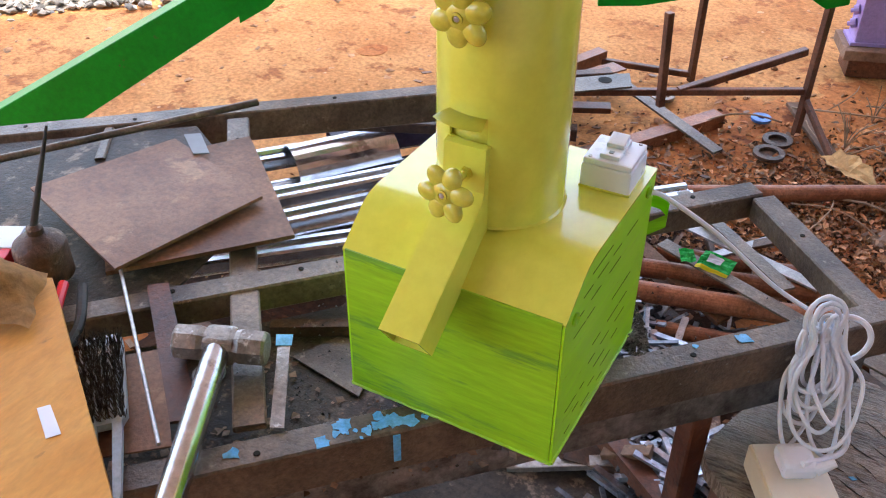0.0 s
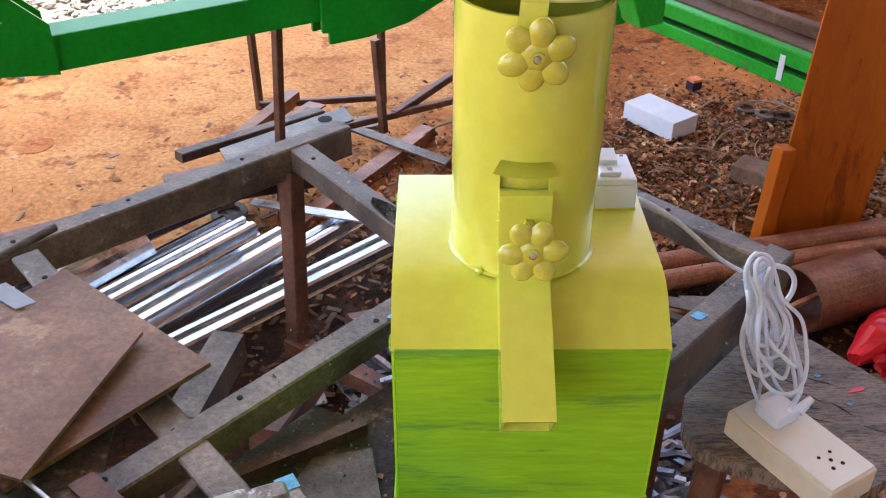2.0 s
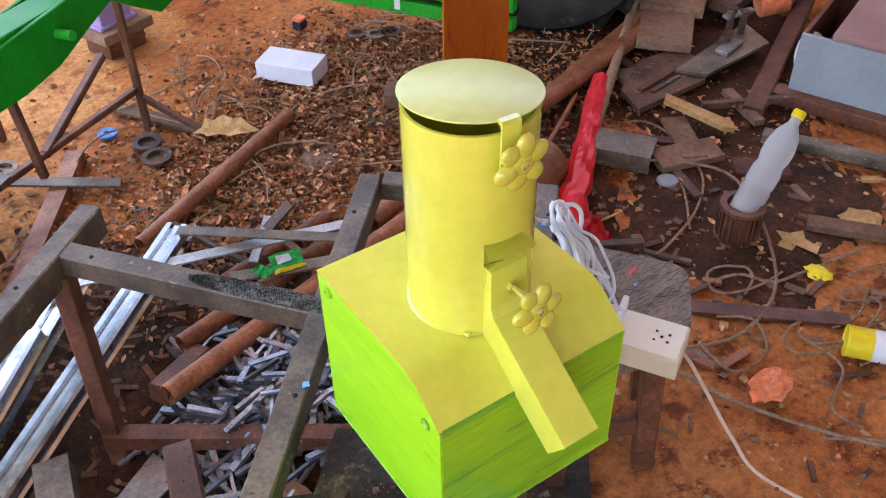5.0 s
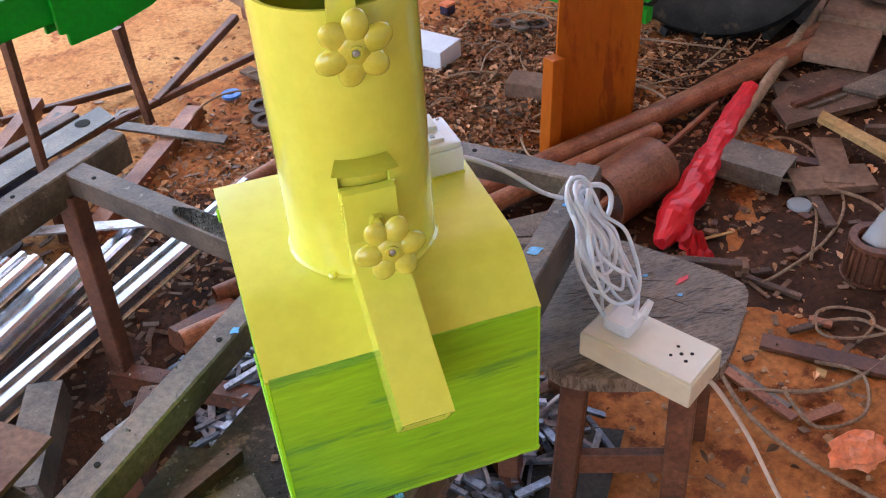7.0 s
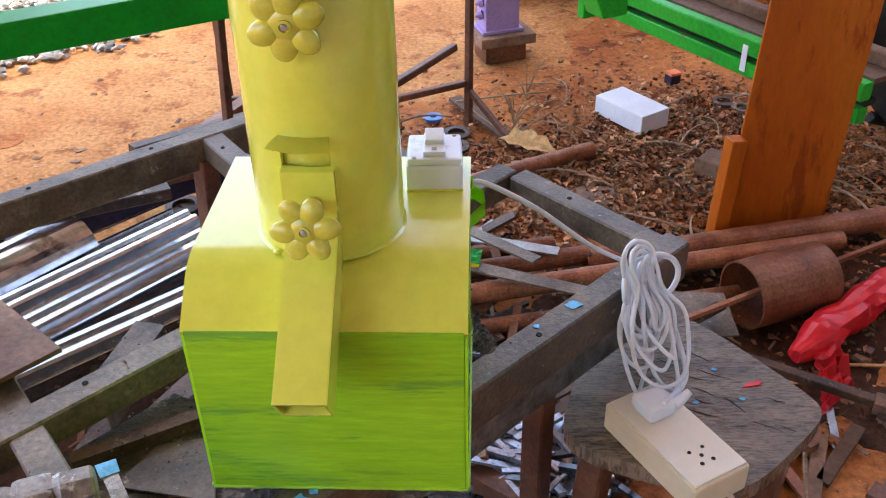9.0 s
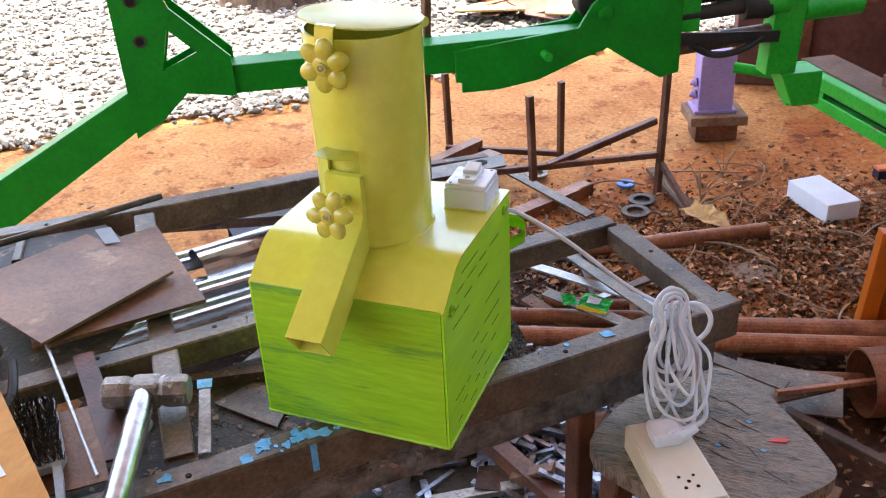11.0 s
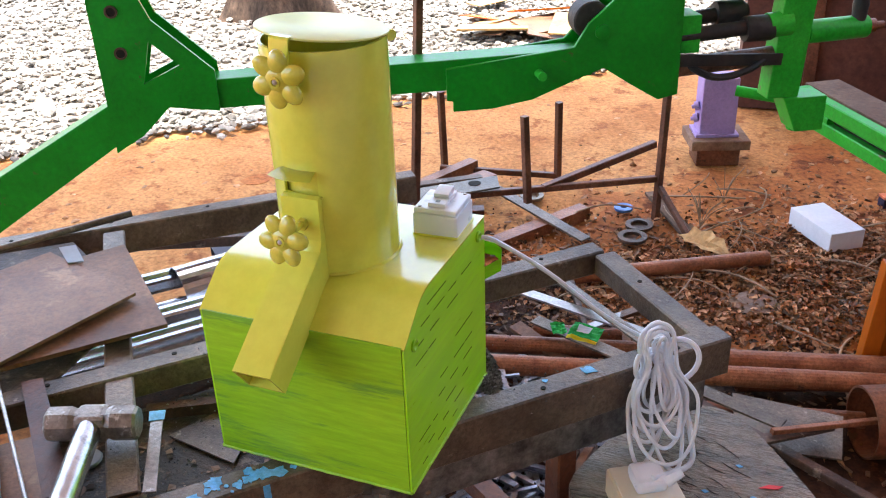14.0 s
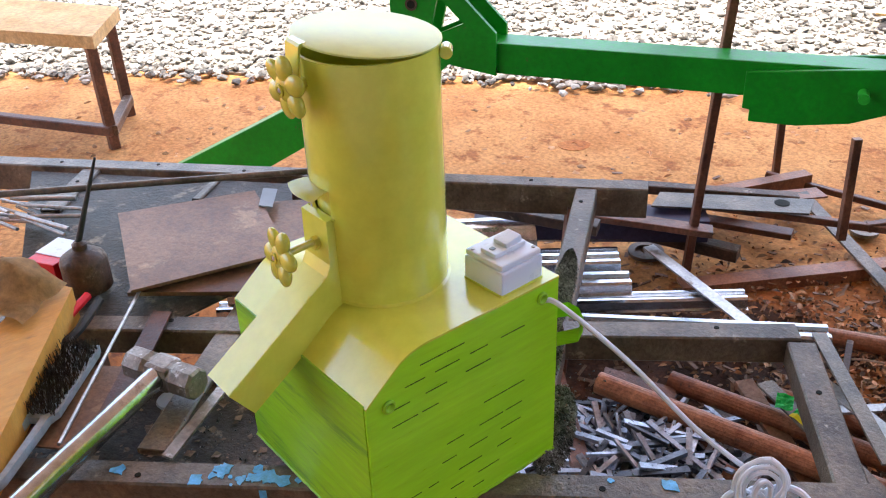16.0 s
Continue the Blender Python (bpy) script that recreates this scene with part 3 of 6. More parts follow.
def build_knob(centre, inner_y, turn, size):
    """A petal hand-knob on a bolt that points to the front."""
    m = Matrix.Translation(centre) @ Matrix.Rotation(turn[0], 4, "Z") @ Matrix.Rotation(turn[1], 4, "X") @ Matrix.Rotation(math.pi / 2, 4, "X") @ Matrix.Rotation(turn[2], 4, "Z") @ Matrix.Scale(size, 4)
    bm = lathe([(0.012, -0.009), (0.019, -0.007), (0.020, -0.002), (0.014, 0.004), (0.008, 0.006)], m, 24)
    k = mp("knob", bm, YELLOW_OLD, "six-petalled hand knob painted yellow", True)
    for i in range(6):
        a = i * math.pi / 3
        bm = bmesh.new()
        bmesh.ops.create_icosphere(bm, subdivisions=3, radius=0.0142, matrix=m @ Matrix.Rotation(a + 0.06 * math.sin(i * 2.3), 4, "Z") @ Matrix.Translation((0.0215, 0, -0.001)) @ Matrix.Rotation(0.12 * math.sin(i * 1.9 + 1), 4, "Y") @ Matrix.Diagonal((1.16, 0.90, 0.50 + 0.06 * math.sin(i * 2.7), 1)))
        mp("petal", bm, YELLOW_OLD, smooth=True, parent=k)
    bm = lathe([(0.007, -0.004), (0.0072, 0.008), (0.0045, 0.0085), (0.0040, 0.005)], m, 16)
    mp("boss", bm, YELLOW_OLD, smooth=True, parent=k)
    bm = lathe([(0.0033, 0.0), (0.0033, 0.0075), (0.0022, 0.0085)], m, 10)
    mp("bolt_end", bm, STEEL, smooth=True, parent=k)
    p = Vector(centre)
    bm = rod(p, (p.x, inner_y, p.z + 0.002), 0.0045, 12)
    mp("bolt", bm, YELLOW_OLD, smooth=True, parent=k)
    bm = sweep(ring(0.0085, 6), (p.x, inner_y, p.z), (p.x, inner_y - 0.007, p.z), up=(0.1, 0, 1))
    mp("nut", bm, YELLOW_OLD, parent=k)


build_knob((-0.010, 0.038, 1.130), 0.064, (0.0, 0.08, 0.35), 1.0)
build_knob((-0.006, 0.001, 0.938), 0.053, (-0.05, -0.10, 0.1), 0.95)


# ---- switch box on the machine's top ----
def build_switch():
    sw = thing("switch_box", "white surface-mounted switch box on the machine's top", "switch", at=(0.108, 0.243, Z0))
    m = Matrix.Identity(4)
    part("base", box(0.067, 0.070, 0.034, m, 0.004), WHITE, sw, smooth=False)
    part("cover_plate", box(0.064, 0.067, 0.008, Matrix.Translation((0, 0, 0.034)), 0.003), WHITE, sw)
    part("gasket", box(0.068, 0.071, 0.003, m, 0.001), YELLOW, sw, "yellow paint line round the foot")
    pl = part("switch_module", box(0.026, 0.052, 0.006, Matrix.Translation((0, 0.0, 0.042)), 0.0015), WHITE, sw)
    bm = box(0.023, 0.026, 0.009, Matrix.Translation((0, 0.008, 0.047)) @ Matrix.Rotation(radians(9), 4, "X"), 0.0015)
    part("rocker", bm, WHITE, pl)
    part("indicator", box(0.006, 0.006, 0.002, Matrix.Translation((0, -0.018, 0.047))), GREY, pl, "small grey window")
    for y in (-0.028, 0.028):
        part("screw", lathe([(0.0028, 0), (0.0022, 0.0014)], Matrix.Translation((-0.024 if y < 0 else 0.024, y, 0.042)), 10), STEEL, sw)
    sw.rotation_euler.z = radians(2)


build_switch()


# ---- bench frame ----
bench = thing("bench_frame", "bench frame of dark rusty steel box sections with grime", "workbench")


def bench_beam(p0, p1, w=0.046, h=0.05, z=T, material=None, name="beam"):
    bm = square_tube((p0[0], p0[1], z), (p1[0], p1[1], z), w, h)
    b = part(name, bm, material or BEAM, bench)
    d = (Vector(p1) - Vector(p0))
    L = d.length
    for i in range(int(L / 0.22)):
        q = Vector(p0).lerp(Vector(p1), (i + 0.5 + random.uniform(-0.2, 0.2)) / (L / 0.22))
        s = d.normalized().orthogonal() * random.uniform(-0.008, 0.008)
        part("bolt_hole", lathe([(0.0045, 0), (0.0045, 0.0012)], Matrix.Translation((q.x + s.x, q.y + s.y, z)), 10), DARK, b)
    return b


def along(p, ang, a, b):
    v = Vector((math.cos(radians(ang)), math.sin(radians(ang))))
    q = Vector(p)
    return tuple(q + v * a), tuple(q + v * b)


bench_beam(*along((0.47, 0.53), 46.3, -1.30, 0.03), h=0.075)          # front
bench_beam((-0.72, -0.20), (0.215, 0.795))                   # middle
bench_beam((-1.75, -0.25), (-0.30, 1.035), h=0.07)           # back
bench_beam((-0.385, 0.935), (0.085, 0.32), z=T - 0.003)      # cross behind the machine
bench_beam((-0.80, 0.54), (-0.23, -0.13), z=T - 0.004, h=0.012)   # flat cross strip
bench_beam((-1.27, 0.19), (-1.10, 0.02), z=T - 0.004)
bench_beam((-1.02, 0.40), (-0.93, 0.28), w=0.02, z=T - 0.004)
bench_beam((0.235, 0.775), (0.455, 0.545), z=T - 0.003, h=0.045)  # end


lp0, lp1 = along((0.462, 0.538), 46.3, -1.30, 0.0)
part("lower_ledge", bar((lp0[0], lp0[1], T - 0.077), (lp1[0], lp1[1], T - 0.077), 0.03, 0.075), GRIME, bench, "lower rail caked with black grime")


def bench_leg(x, y, lean=(0, 0), w=0.04, z=T - 0.05, material=BROWN):
    bm = sweep(rnd(w, w, 0.003, -w / 2), (x, y, z), (x + lean[0], y + lean[1], 0.0), up=(0.6, 0.8, 0), hole=rnd(w - 0.006, w - 0.006, 0.002, -w / 2 + 0.003))
    part("leg", bm, material, bench)


bench_leg(-0.405, 0.925, (-0.02, -0.03))
bench_leg(0.26, 0.37)
bench_leg(-0.40, -0.33)
bench_leg(-1.35, 0.09)
bench_leg(-0.60, -0.09)

# low rail and shelf plate under the bench
part("low_rail", angle_iron((-0.44, 0.90, 0.10), (0.27, 0.40, 0.10), 0.04), BROWN, bench)
part("shelf_plate", plate([(-0.62, -0.14), (-0.36, -0.37), (0.12, 0.16), (0.0, 0.29), (-0.10, 0.27), (-0.15, 0.31), (-0.24, 0.22), (-0.28, 0.24)], 0.004, Matrix.Translation((0, 0, T - 0.072))), SHEET, bench, "oily dark sheet lying inside the frame")
part("back_plate", plate([(-1.35, 0.06), (-0.70, -0.18), (-0.52, 0.02), (-0.54, 0.20), (-0.72, 0.40), (-0.86, 0.48)], 0.004, Matrix.Translation((0, 0, T - 0.010))), SHEET, bench, "dark oily sheet under the loose plates")

# Added dark sheet that deepens the shade on the ground below the bench.
part("ground_sheet", plate([(-0.62, -0.30), (0.0, -0.25), (0.52, 0.40), (0.15, 0.62), (-0.35, 0.45), (-0.66, 0.10)], 0.004, Matrix.Translation((0, 0, 0.022))), SHEET, bench, "dark sheet for the shade on the ground under the bench")

# splashes of blue paint on the beams
splash = [(-0.215, -0.185, 0.012), (0.303, 0.362, 0.013), (-0.17, 0.36, 0.008), (0.40, 0.455, 0.006), (0.245, 0.31, 0.005), (-0.035, 0.50, 0.007), (-0.005, 0.45, 0.008)]
srng = random.Random(5)
for _ in range(24):
    a = srng.gauss(0, 1)
    b = srng.gauss(0, 0.008)
    splash.append((-0.095 + 0.030 * a - 0.7 * b, -0.068 + 0.031 * a + 0.7 * b, 0.003 + 0.013 * srng.random() ** 1.5))
for x, y, r in splash:
    k = 12
    pts = [(x + r * srng.uniform(0.5, 1.2) * math.cos(2 * math.pi * i / k), y + r * srng.uniform(0.4, 1.1) * math.sin(2 * math.pi * i / k)) for i in range(k)]
    part("paint_splash", plate(pts, 0.0008, Matrix.Translation((0, 0, T + 0.0012 + 0.0004 * srng.random()))), BLUE, bench, "dried light blue paint")
part("paint_drip", box(0.010, 0.001, 0.05, Matrix.Translation((-0.047, -0.052, T - 0.05)) @ Matrix.Rotation(radians(46), 4, "Z")), BLUE, bench, "run of blue paint down the beam")


# ---- loose things on the bench ----
one("rusty_plate", plate([(-0.90, 0.10), (-0.595, 0.0), (-0.525, 0.28), (-0.80, 0.36)], 0.006, Matrix.Translation((0, 0, T + 0.036)), 0.001), PLATE, "square rusty steel plate with pale scuffs", "plate", "plates on the bench")
one("rusty_plate", plate([(-0.86, 0.22), (-0.62, 0.0), (-0.42, 0.23), (-0.70, 0.46)], 0.008, Matrix.Translation((0, 0, T + 0.020)), 0.001), PLATE, "thicker rusty steel plate beneath the other", "plate", "plates on the bench")
one("metal_tag", plate([(-0.79, 0.375), (-0.765, 0.395), (-0.70, 0.345), (-0.725, 0.328)], 0.002, Matrix.Translation((0, 0, T + 0.040))), GREY, "small bright metal tag on the plate", "plate")
one("flat_strip", plate([(-0.553, 0.018), (-0.528, 0.040), (-0.29, -0.16), (-0.318, -0.185)], 0.005, Matrix.Translation((0, 0, T + 0.007))), BROWN, "brown drilled flat steel strip", "strip")
one("flat_strip", plate([(-0.298, 0.024), (-0.282, 0.032), (-0.180, -0.119), (-0.197, -0.127)], 0.004, Matrix.Translation((0, 0, T + 0.006))), HEAD, "narrow steel strip with a blue painted tip", "strip")
one("paint_tip", plate([(-0.302, 0.024), (-0.280, 0.036), (-0.268, 0.016), (-0.288, 0.004)], 0.0012, Matrix.Translation((0, 0, T + 0.0076))), BLUE, "dab of blue paint on the strip's tip", "paint")
one("thin_rod", rod((-0.615, 0.025, T + 0.022), (-0.285, -0.235, T + 0.03), 0.0030), STEEL, "pale thin welding rod lying across the beam", "rod", smooth=True)
one("long_rod", rod((-0.735, 0.535, T + 0.052), (-1.30, -0.33, T + 0.052), 0.0075), BEAM, "long dark steel rod across the bench", "rod", smooth=True)


def build_hammer():
    h = thing("sledge_hammer", "sledge hammer with scuffed steel head and shiny pipe handle", "hammer", at=(-0.335, -0.055, T + 0.034))
    a = Vector((0.118, 0.052, -0.004)).normalized()
    m = axes((0, 0, 0), a)
    bm = bmesh.new()
    prof = [(-0.066, 0.0205), (-0.062, 0.024), (-0.030, 0.0245), (-0.022, 0.0215), (0.022, 0.0215), (0.030, 0.0245), (0.062, 0.024), (0.066, 0.0205)]
    rings = []
    for z, r in prof:
        rings.append([bm.verts.new(m @ Vector((r * 1.08 * math.cos(math.pi / 8 + i * math.pi / 4), r * 1.08 * math.sin(math.pi / 8 + i * math.pi / 4), z))) for i in range(8)])
    for r0, r1 in zip(rings, rings[1:]):
        for j in range(8):
            bm.faces.new((r0[j], r0[(j + 1) % 8], r1[(j + 1) % 8], r1[j]))
    bm.faces.new(rings[0])
    bm.faces.new(rings[-1])
    part("head", bm, HEAD, h, "worn octagonal steel head")
    part("handle", pipe((0.004, -0.014, 0.002), (0.170, -0.328, -0.006), 0.0185, 0.002), CHROME, h, "bright galvanised pipe handle", True)
    part("eye_boss", box(0.043, 0.046, 0.044, axes((0, 0, 0), a) @ Matrix.Rotation(math.pi / 2, 4, "X") @ Matrix.Translation((0, 0, -0.022)), 0.009), HEAD, h, "raised boss round the hammer eye")


build_hammer()


def build_brush():
    b = thing("wire_brush", "worn wire brush with grey plastic handle lying on the bench", "brush", at=(-0.43, -0.19, T + 0.012))
    d = Vector((0.135, -0.125, 0)).normalized()
    s = Vector((-d.y, d.x, 0))
    z = Vector((0, 0, 1))

    def slab(pts, t, m, nm):
        bm = bmesh.new()
        lo = [bm.verts.new(d * a + s * c) for a, c in pts]
        hi = [bm.verts.new(d * a + s * c + z * t) for a, c in pts]
        bm.faces.new(lo[::-1])
        bm.faces.new(hi)
        for i in range(len(pts)):
            j = (i + 1) % len(pts)
            bm.faces.new((lo[i], lo[j], hi[j], hi[i]))
        bevel(bm, 0.002, 1)
        return part(nm, bm, m, b)
    slab([(-0.105, -0.026), (-0.09, -0.030), (0.06, -0.030), (0.075, -0.022), (0.075, 0.022), (0.06, 0.030), (-0.09, 0.030), (-0.105, 0.026)], 0.012, PALEBLUE, "brush_head")
    slab([(0.07, -0.022), (0.09, -0.022), (0.20, -0.016), (0.22, -0.010), (0.22, -0.006), (0.09, -0.010), (0.07, -0.010)], 0.014, PALEBLUE, "handle_arm")
    slab([(0.07, 0.010), (0.09, 0.010), (0.22, 0.006), (0.22, 0.010), (0.20, 0.016), (0.09, 0.022), (0.07, 0.022)], 0.014, PALEBLUE, "handle_arm")
    slab([(0.215, -0.011), (0.27, -0.013), (0.285, 0.0), (0.27, 0.013), (0.215, 0.011)], 0.014, PALEBLUE, "handle_end")
    for row in range(6):
        bm = bmesh.new()
        for i in range(15):
            for _ in range(9):
                p = d * (-0.095 + i * 0.0115 + random.uniform(-0.003, 0.003)) + s * (-0.024 + row * 0.0096 + random.uniform(-0.003, 0.003))
                lean = d * random.uniform(-0.007, 0.007) + s * random.uniform(-0.007, 0.007)
                hgt = random.uniform(0.014, 0.026)
                p0, p1 = p + z * 0.010, p + lean + z * (0.010 + hgt)
                e = s * 0.0006
                f = d * 0.0006
                va = [bm.verts.new(q) for q in (p0 - e, p0 + e, p1 + e, p1 - e)]
                vb = [bm.verts.new(q) for q in (p0 - f, p0 + f, p1 + f, p1 - f)]
                bm.faces.new(va)
                bm.faces.new(vb)
        part("bristle_tuft", bm, BRISTLE, b, "dark splayed wire bristles")


build_brush()


def build_block():
    w = thing("wooden_block", "orange-stained wooden beam resting at the bench's edge", "wood")
    pts = [(-0.70, -0.12), (-0.63, -0.085), (-0.22, -0.36), (-0.34, -0.46)]
    part("beam", plate(pts, 0.06, Matrix.Translation((0, 0, T + 0.062)), 0.006), WOOD_Y, w)
    part("torn_paper", plate([(-0.435, -0.285), (-0.425, -0.272), (-0.375, -0.300), (-0.385, -0.315)], 0.001, Matrix.Translation((0, 0, T + 0.0635))), WHITE, w, "scrap of white paper stuck on the wood")
    # leather glove-like pad folded over its end
    bm = bmesh.new()
    n_ = 14
    g = []
    for i in range(n_):
        row = []
        for j in range(n_):
            u, v = i / (n_ - 1), j / (n_ - 1)
            p = Vector((-0.78, -0.165, 0)) + Vector((0.15, 0.075, 0)) * u + Vector((0.075, -0.10, 0)) * v
            zz = T + 0.072 + 0.05 * math.sin(u * 3.1) * (0.6 + 0.4 * math.sin(v * 5)) + 0.012 * noise.noise((u * 4, v * 4, 1))
            row.append(bm.verts.new((p.x + 0.01 * noise.noise((u * 3, v * 3, 5)), p.y + 0.01 * noise.noise((u * 3, v * 3, 9)), zz)))
        g.append(row)
    for i in range(n_ - 1):
        for j in range(n_ - 1):
            bm.faces.new((g[i][j], g[i + 1][j], g[i + 1][j + 1], g[i][j + 1]))
    bmesh.ops.solidify(bm, geom=bm.faces[:], thickness=0.004)
    one("leather_pad", bm, LEATHER, "crumpled tan leather pad lying on the wooden block", "leather", smooth=True)


build_block()


def build_oilcan():
    o = thing("oil_can", "dark rusty oil can with a long thin spout", "oil can", at=(-0.715, -0.035, T + 0.002))
    part("can", lathe([(0.037, 0), (0.042, 0.003), (0.042, 0.058), (0.039, 0.066), (0.024, 0.077), (0.012, 0.083)], k=30), RUST, o, smooth=True)
    part("neck", lathe([(0.013, 0.078), (0.013, 0.092), (0.007, 0.098)], k=16), RUST, o, smooth=True)
    part("spout", lathe([(0.006, 0.0), (0.0035, 0.12), (0.0022, 0.165)], axes((0, 0, 0.095), (0.012, 0.04, 0.2)), 10), BLACK, o, smooth=True)


build_oilcan()


def build_pliers():
    p = thing("pliers", "pair of pliers with red and black handles", "pliers", at=(-0.57, -0.10, T))
    part("handle", tube_path([(0.02, -0.06, 0.012), (-0.03, -0.02, 0.02), (-0.075, 0.04, 0.028)], 0.008), RED, p, "red plastic handle", True)
    part("handle", tube_path([(0.03, -0.06, 0.012), (0.01, -0.01, 0.02), (-0.045, 0.05, 0.028)], 0.008), BLACK, p, "black handle", True)
    part("jaw", box(0.022, 0.055, 0.012, Matrix.Translation((0.045, -0.08, 0.003)) @ Matrix.Rotation(0.8, 4, "Z"), 0.003), STEEL, p)


build_pliers()
for m_, lab in ((Matrix.Translation((-0.79, -0.06, T)) @ Matrix.Rotation(0.5, 4, "Z"), "red and white small cardboard carton"),):
    c = thing("small_carton", lab, "box")
    part("carton", box(0.065, 0.085, 0.055, m_, 0.002), RED, c)
    part("paper_band", box(0.067, 0.06, 0.025, m_ @ Matrix.Translation((0, 0.014, 0.032)), 0.001), WHITE, c, "white printed band")
for i in range(14):
    a = random.uniform(0.2, 0.9)
    p = Vector((-1.10 + random.uniform(-0.08, 0.06), -0.08 + random.uniform(-0.06, 0.10), T + 0.004 + 0.003 * i))
    q = p + Vector((math.cos(a), math.sin(a), 0)) * random.uniform(0.1, 0.17)
    one("steel_bit", rod(p, q, random.uniform(0.003, 0.006)), STEEL, "bright short steel rod in a heap on the bench", "rod", "steel bits on the bench", smooth=True)


def scatter_grit():
    """Crumbs of rust, slag and filings on the bench."""
    v, f = [], []
    spots = [((0.02, 0.34), 0.05, 90), ((0.05, 0.40), 0.045, 160), ((-0.13, 0.30), 0.04, 60), ((-0.21, -0.05), 0.06, 70), ((-0.25, 0.03), 0.07, 90), ((-0.33, 0.30), 0.05, 60), ((-0.17, 0.20), 0.10, 90), ((-0.14, 0.66), 0.03, 40),
             ((-0.36, -0.15), 0.08, 40), ((0.2, 0.3), 0.06, 40), ((0.35, 0.42), 0.06, 40)]
    for (cx, cy), r, n_ in spots:
        for _ in range(n_ * 2):
            x, y = random.gauss(cx, r), random.gauss(cy, r)
            s = 0.0006 + 0.0022 * random.random() ** 3
            b = len(v)
            zz = T + 0.001 if abs(random.random()) < 0.6 else T - 0.071
            for px, py, pz in ((1, 0, 0), (-0.5, 0.9, 0), (-0.5, -0.9, 0), (0.1, 0, 1.2)):
                v.append((x + px * s * random.uniform(0.6, 1.3), y + py * s * random.uniform(0.6, 1.3), zz + pz * s))
            f += [(b, b + 1, b + 3), (b + 1, b + 2, b + 3), (b + 2, b, b + 3)]
    stuff("grit", v, f, GRIME, "black crumbs of slag and filings on the bench", "grit")


scatter_grit()


def grime_pad(cx, cy, rx, ry, ang, h):
    """A caked lump of filings along a beam."""
    v, f = [], []
    for _ in range(2600):
        a, r = random.uniform(0, 6.283), random.random() ** 0.5
        x, y = rx * r * math.cos(a), ry * r * math.sin(a)
        z = h * (1 - r * r) * random.uniform(0.0, 1.0)
        s = 0.0014 + 0.0040 * random.random() ** 2
        X, Y = cx + x * math.cos(ang) - y * math.sin(ang), cy + x * math.sin(ang) + y * math.cos(ang)
        b = len(v)
        for px, py, pz in ((1, 0, -0.4), (-0.5, 0.9, -0.5), (-0.5, -0.9, -0.3), (0.1, 0, 0.5)):
            v.append((X + px * s * random.uniform(0.6, 1.3), Y + py * s * random.uniform(0.6, 1.3), T + z + pz * s))
        f += [(b, b + 1, b + 3), (b + 1, b + 2, b + 3), (b + 2, b, b + 3), (b, b + 2, b + 1)]
    stuff("caked_filings", v, f, GRIME, "caked black grinding dust on the cross beam", "grit")


def shelf_chips():
    """Flakes of rust and cut ends on the sheet inside the frame."""
    cr = random.Random(9)
    v, f = [], []
    for _ in range(520):
        a, b = cr.random(), cr.random() ** 0.8
        p = Vector((-0.56, -0.16, 0)) + Vector((0.50, 0.42, 0)) * a + Vector((0.22, -0.20, 0)) * (b - 0.1)
        s, t = 0.0015 + 0.010 * cr.random() ** 3, cr.uniform(0, 6.28)
        k = len(v)
        for i in range(4):
            r = s * cr.uniform(0.5, 1.3)
            v.append((p.x + r * math.cos(t + i * 1.57), p.y + r * math.sin(t + i * 1.57), T - 0.0712 + cr.uniform(0, 0.003)))
        f.append((k, k + 1, k + 2, k + 3))
    stuff("rust_flakes", v, f, CHIP, "rust flakes and cut ends on the oily sheet", "grit")


shelf_chips()
grime_pad(-0.02, 0.455, 0.10, 0.024, radians(-52), 0.007)
grime_pad(-0.13, 0.60, 0.15, 0.019, radians(-52.6), 0.004)
grime_pad(0.12, 0.33, 0.10, 0.03, radians(-52), 0.009)


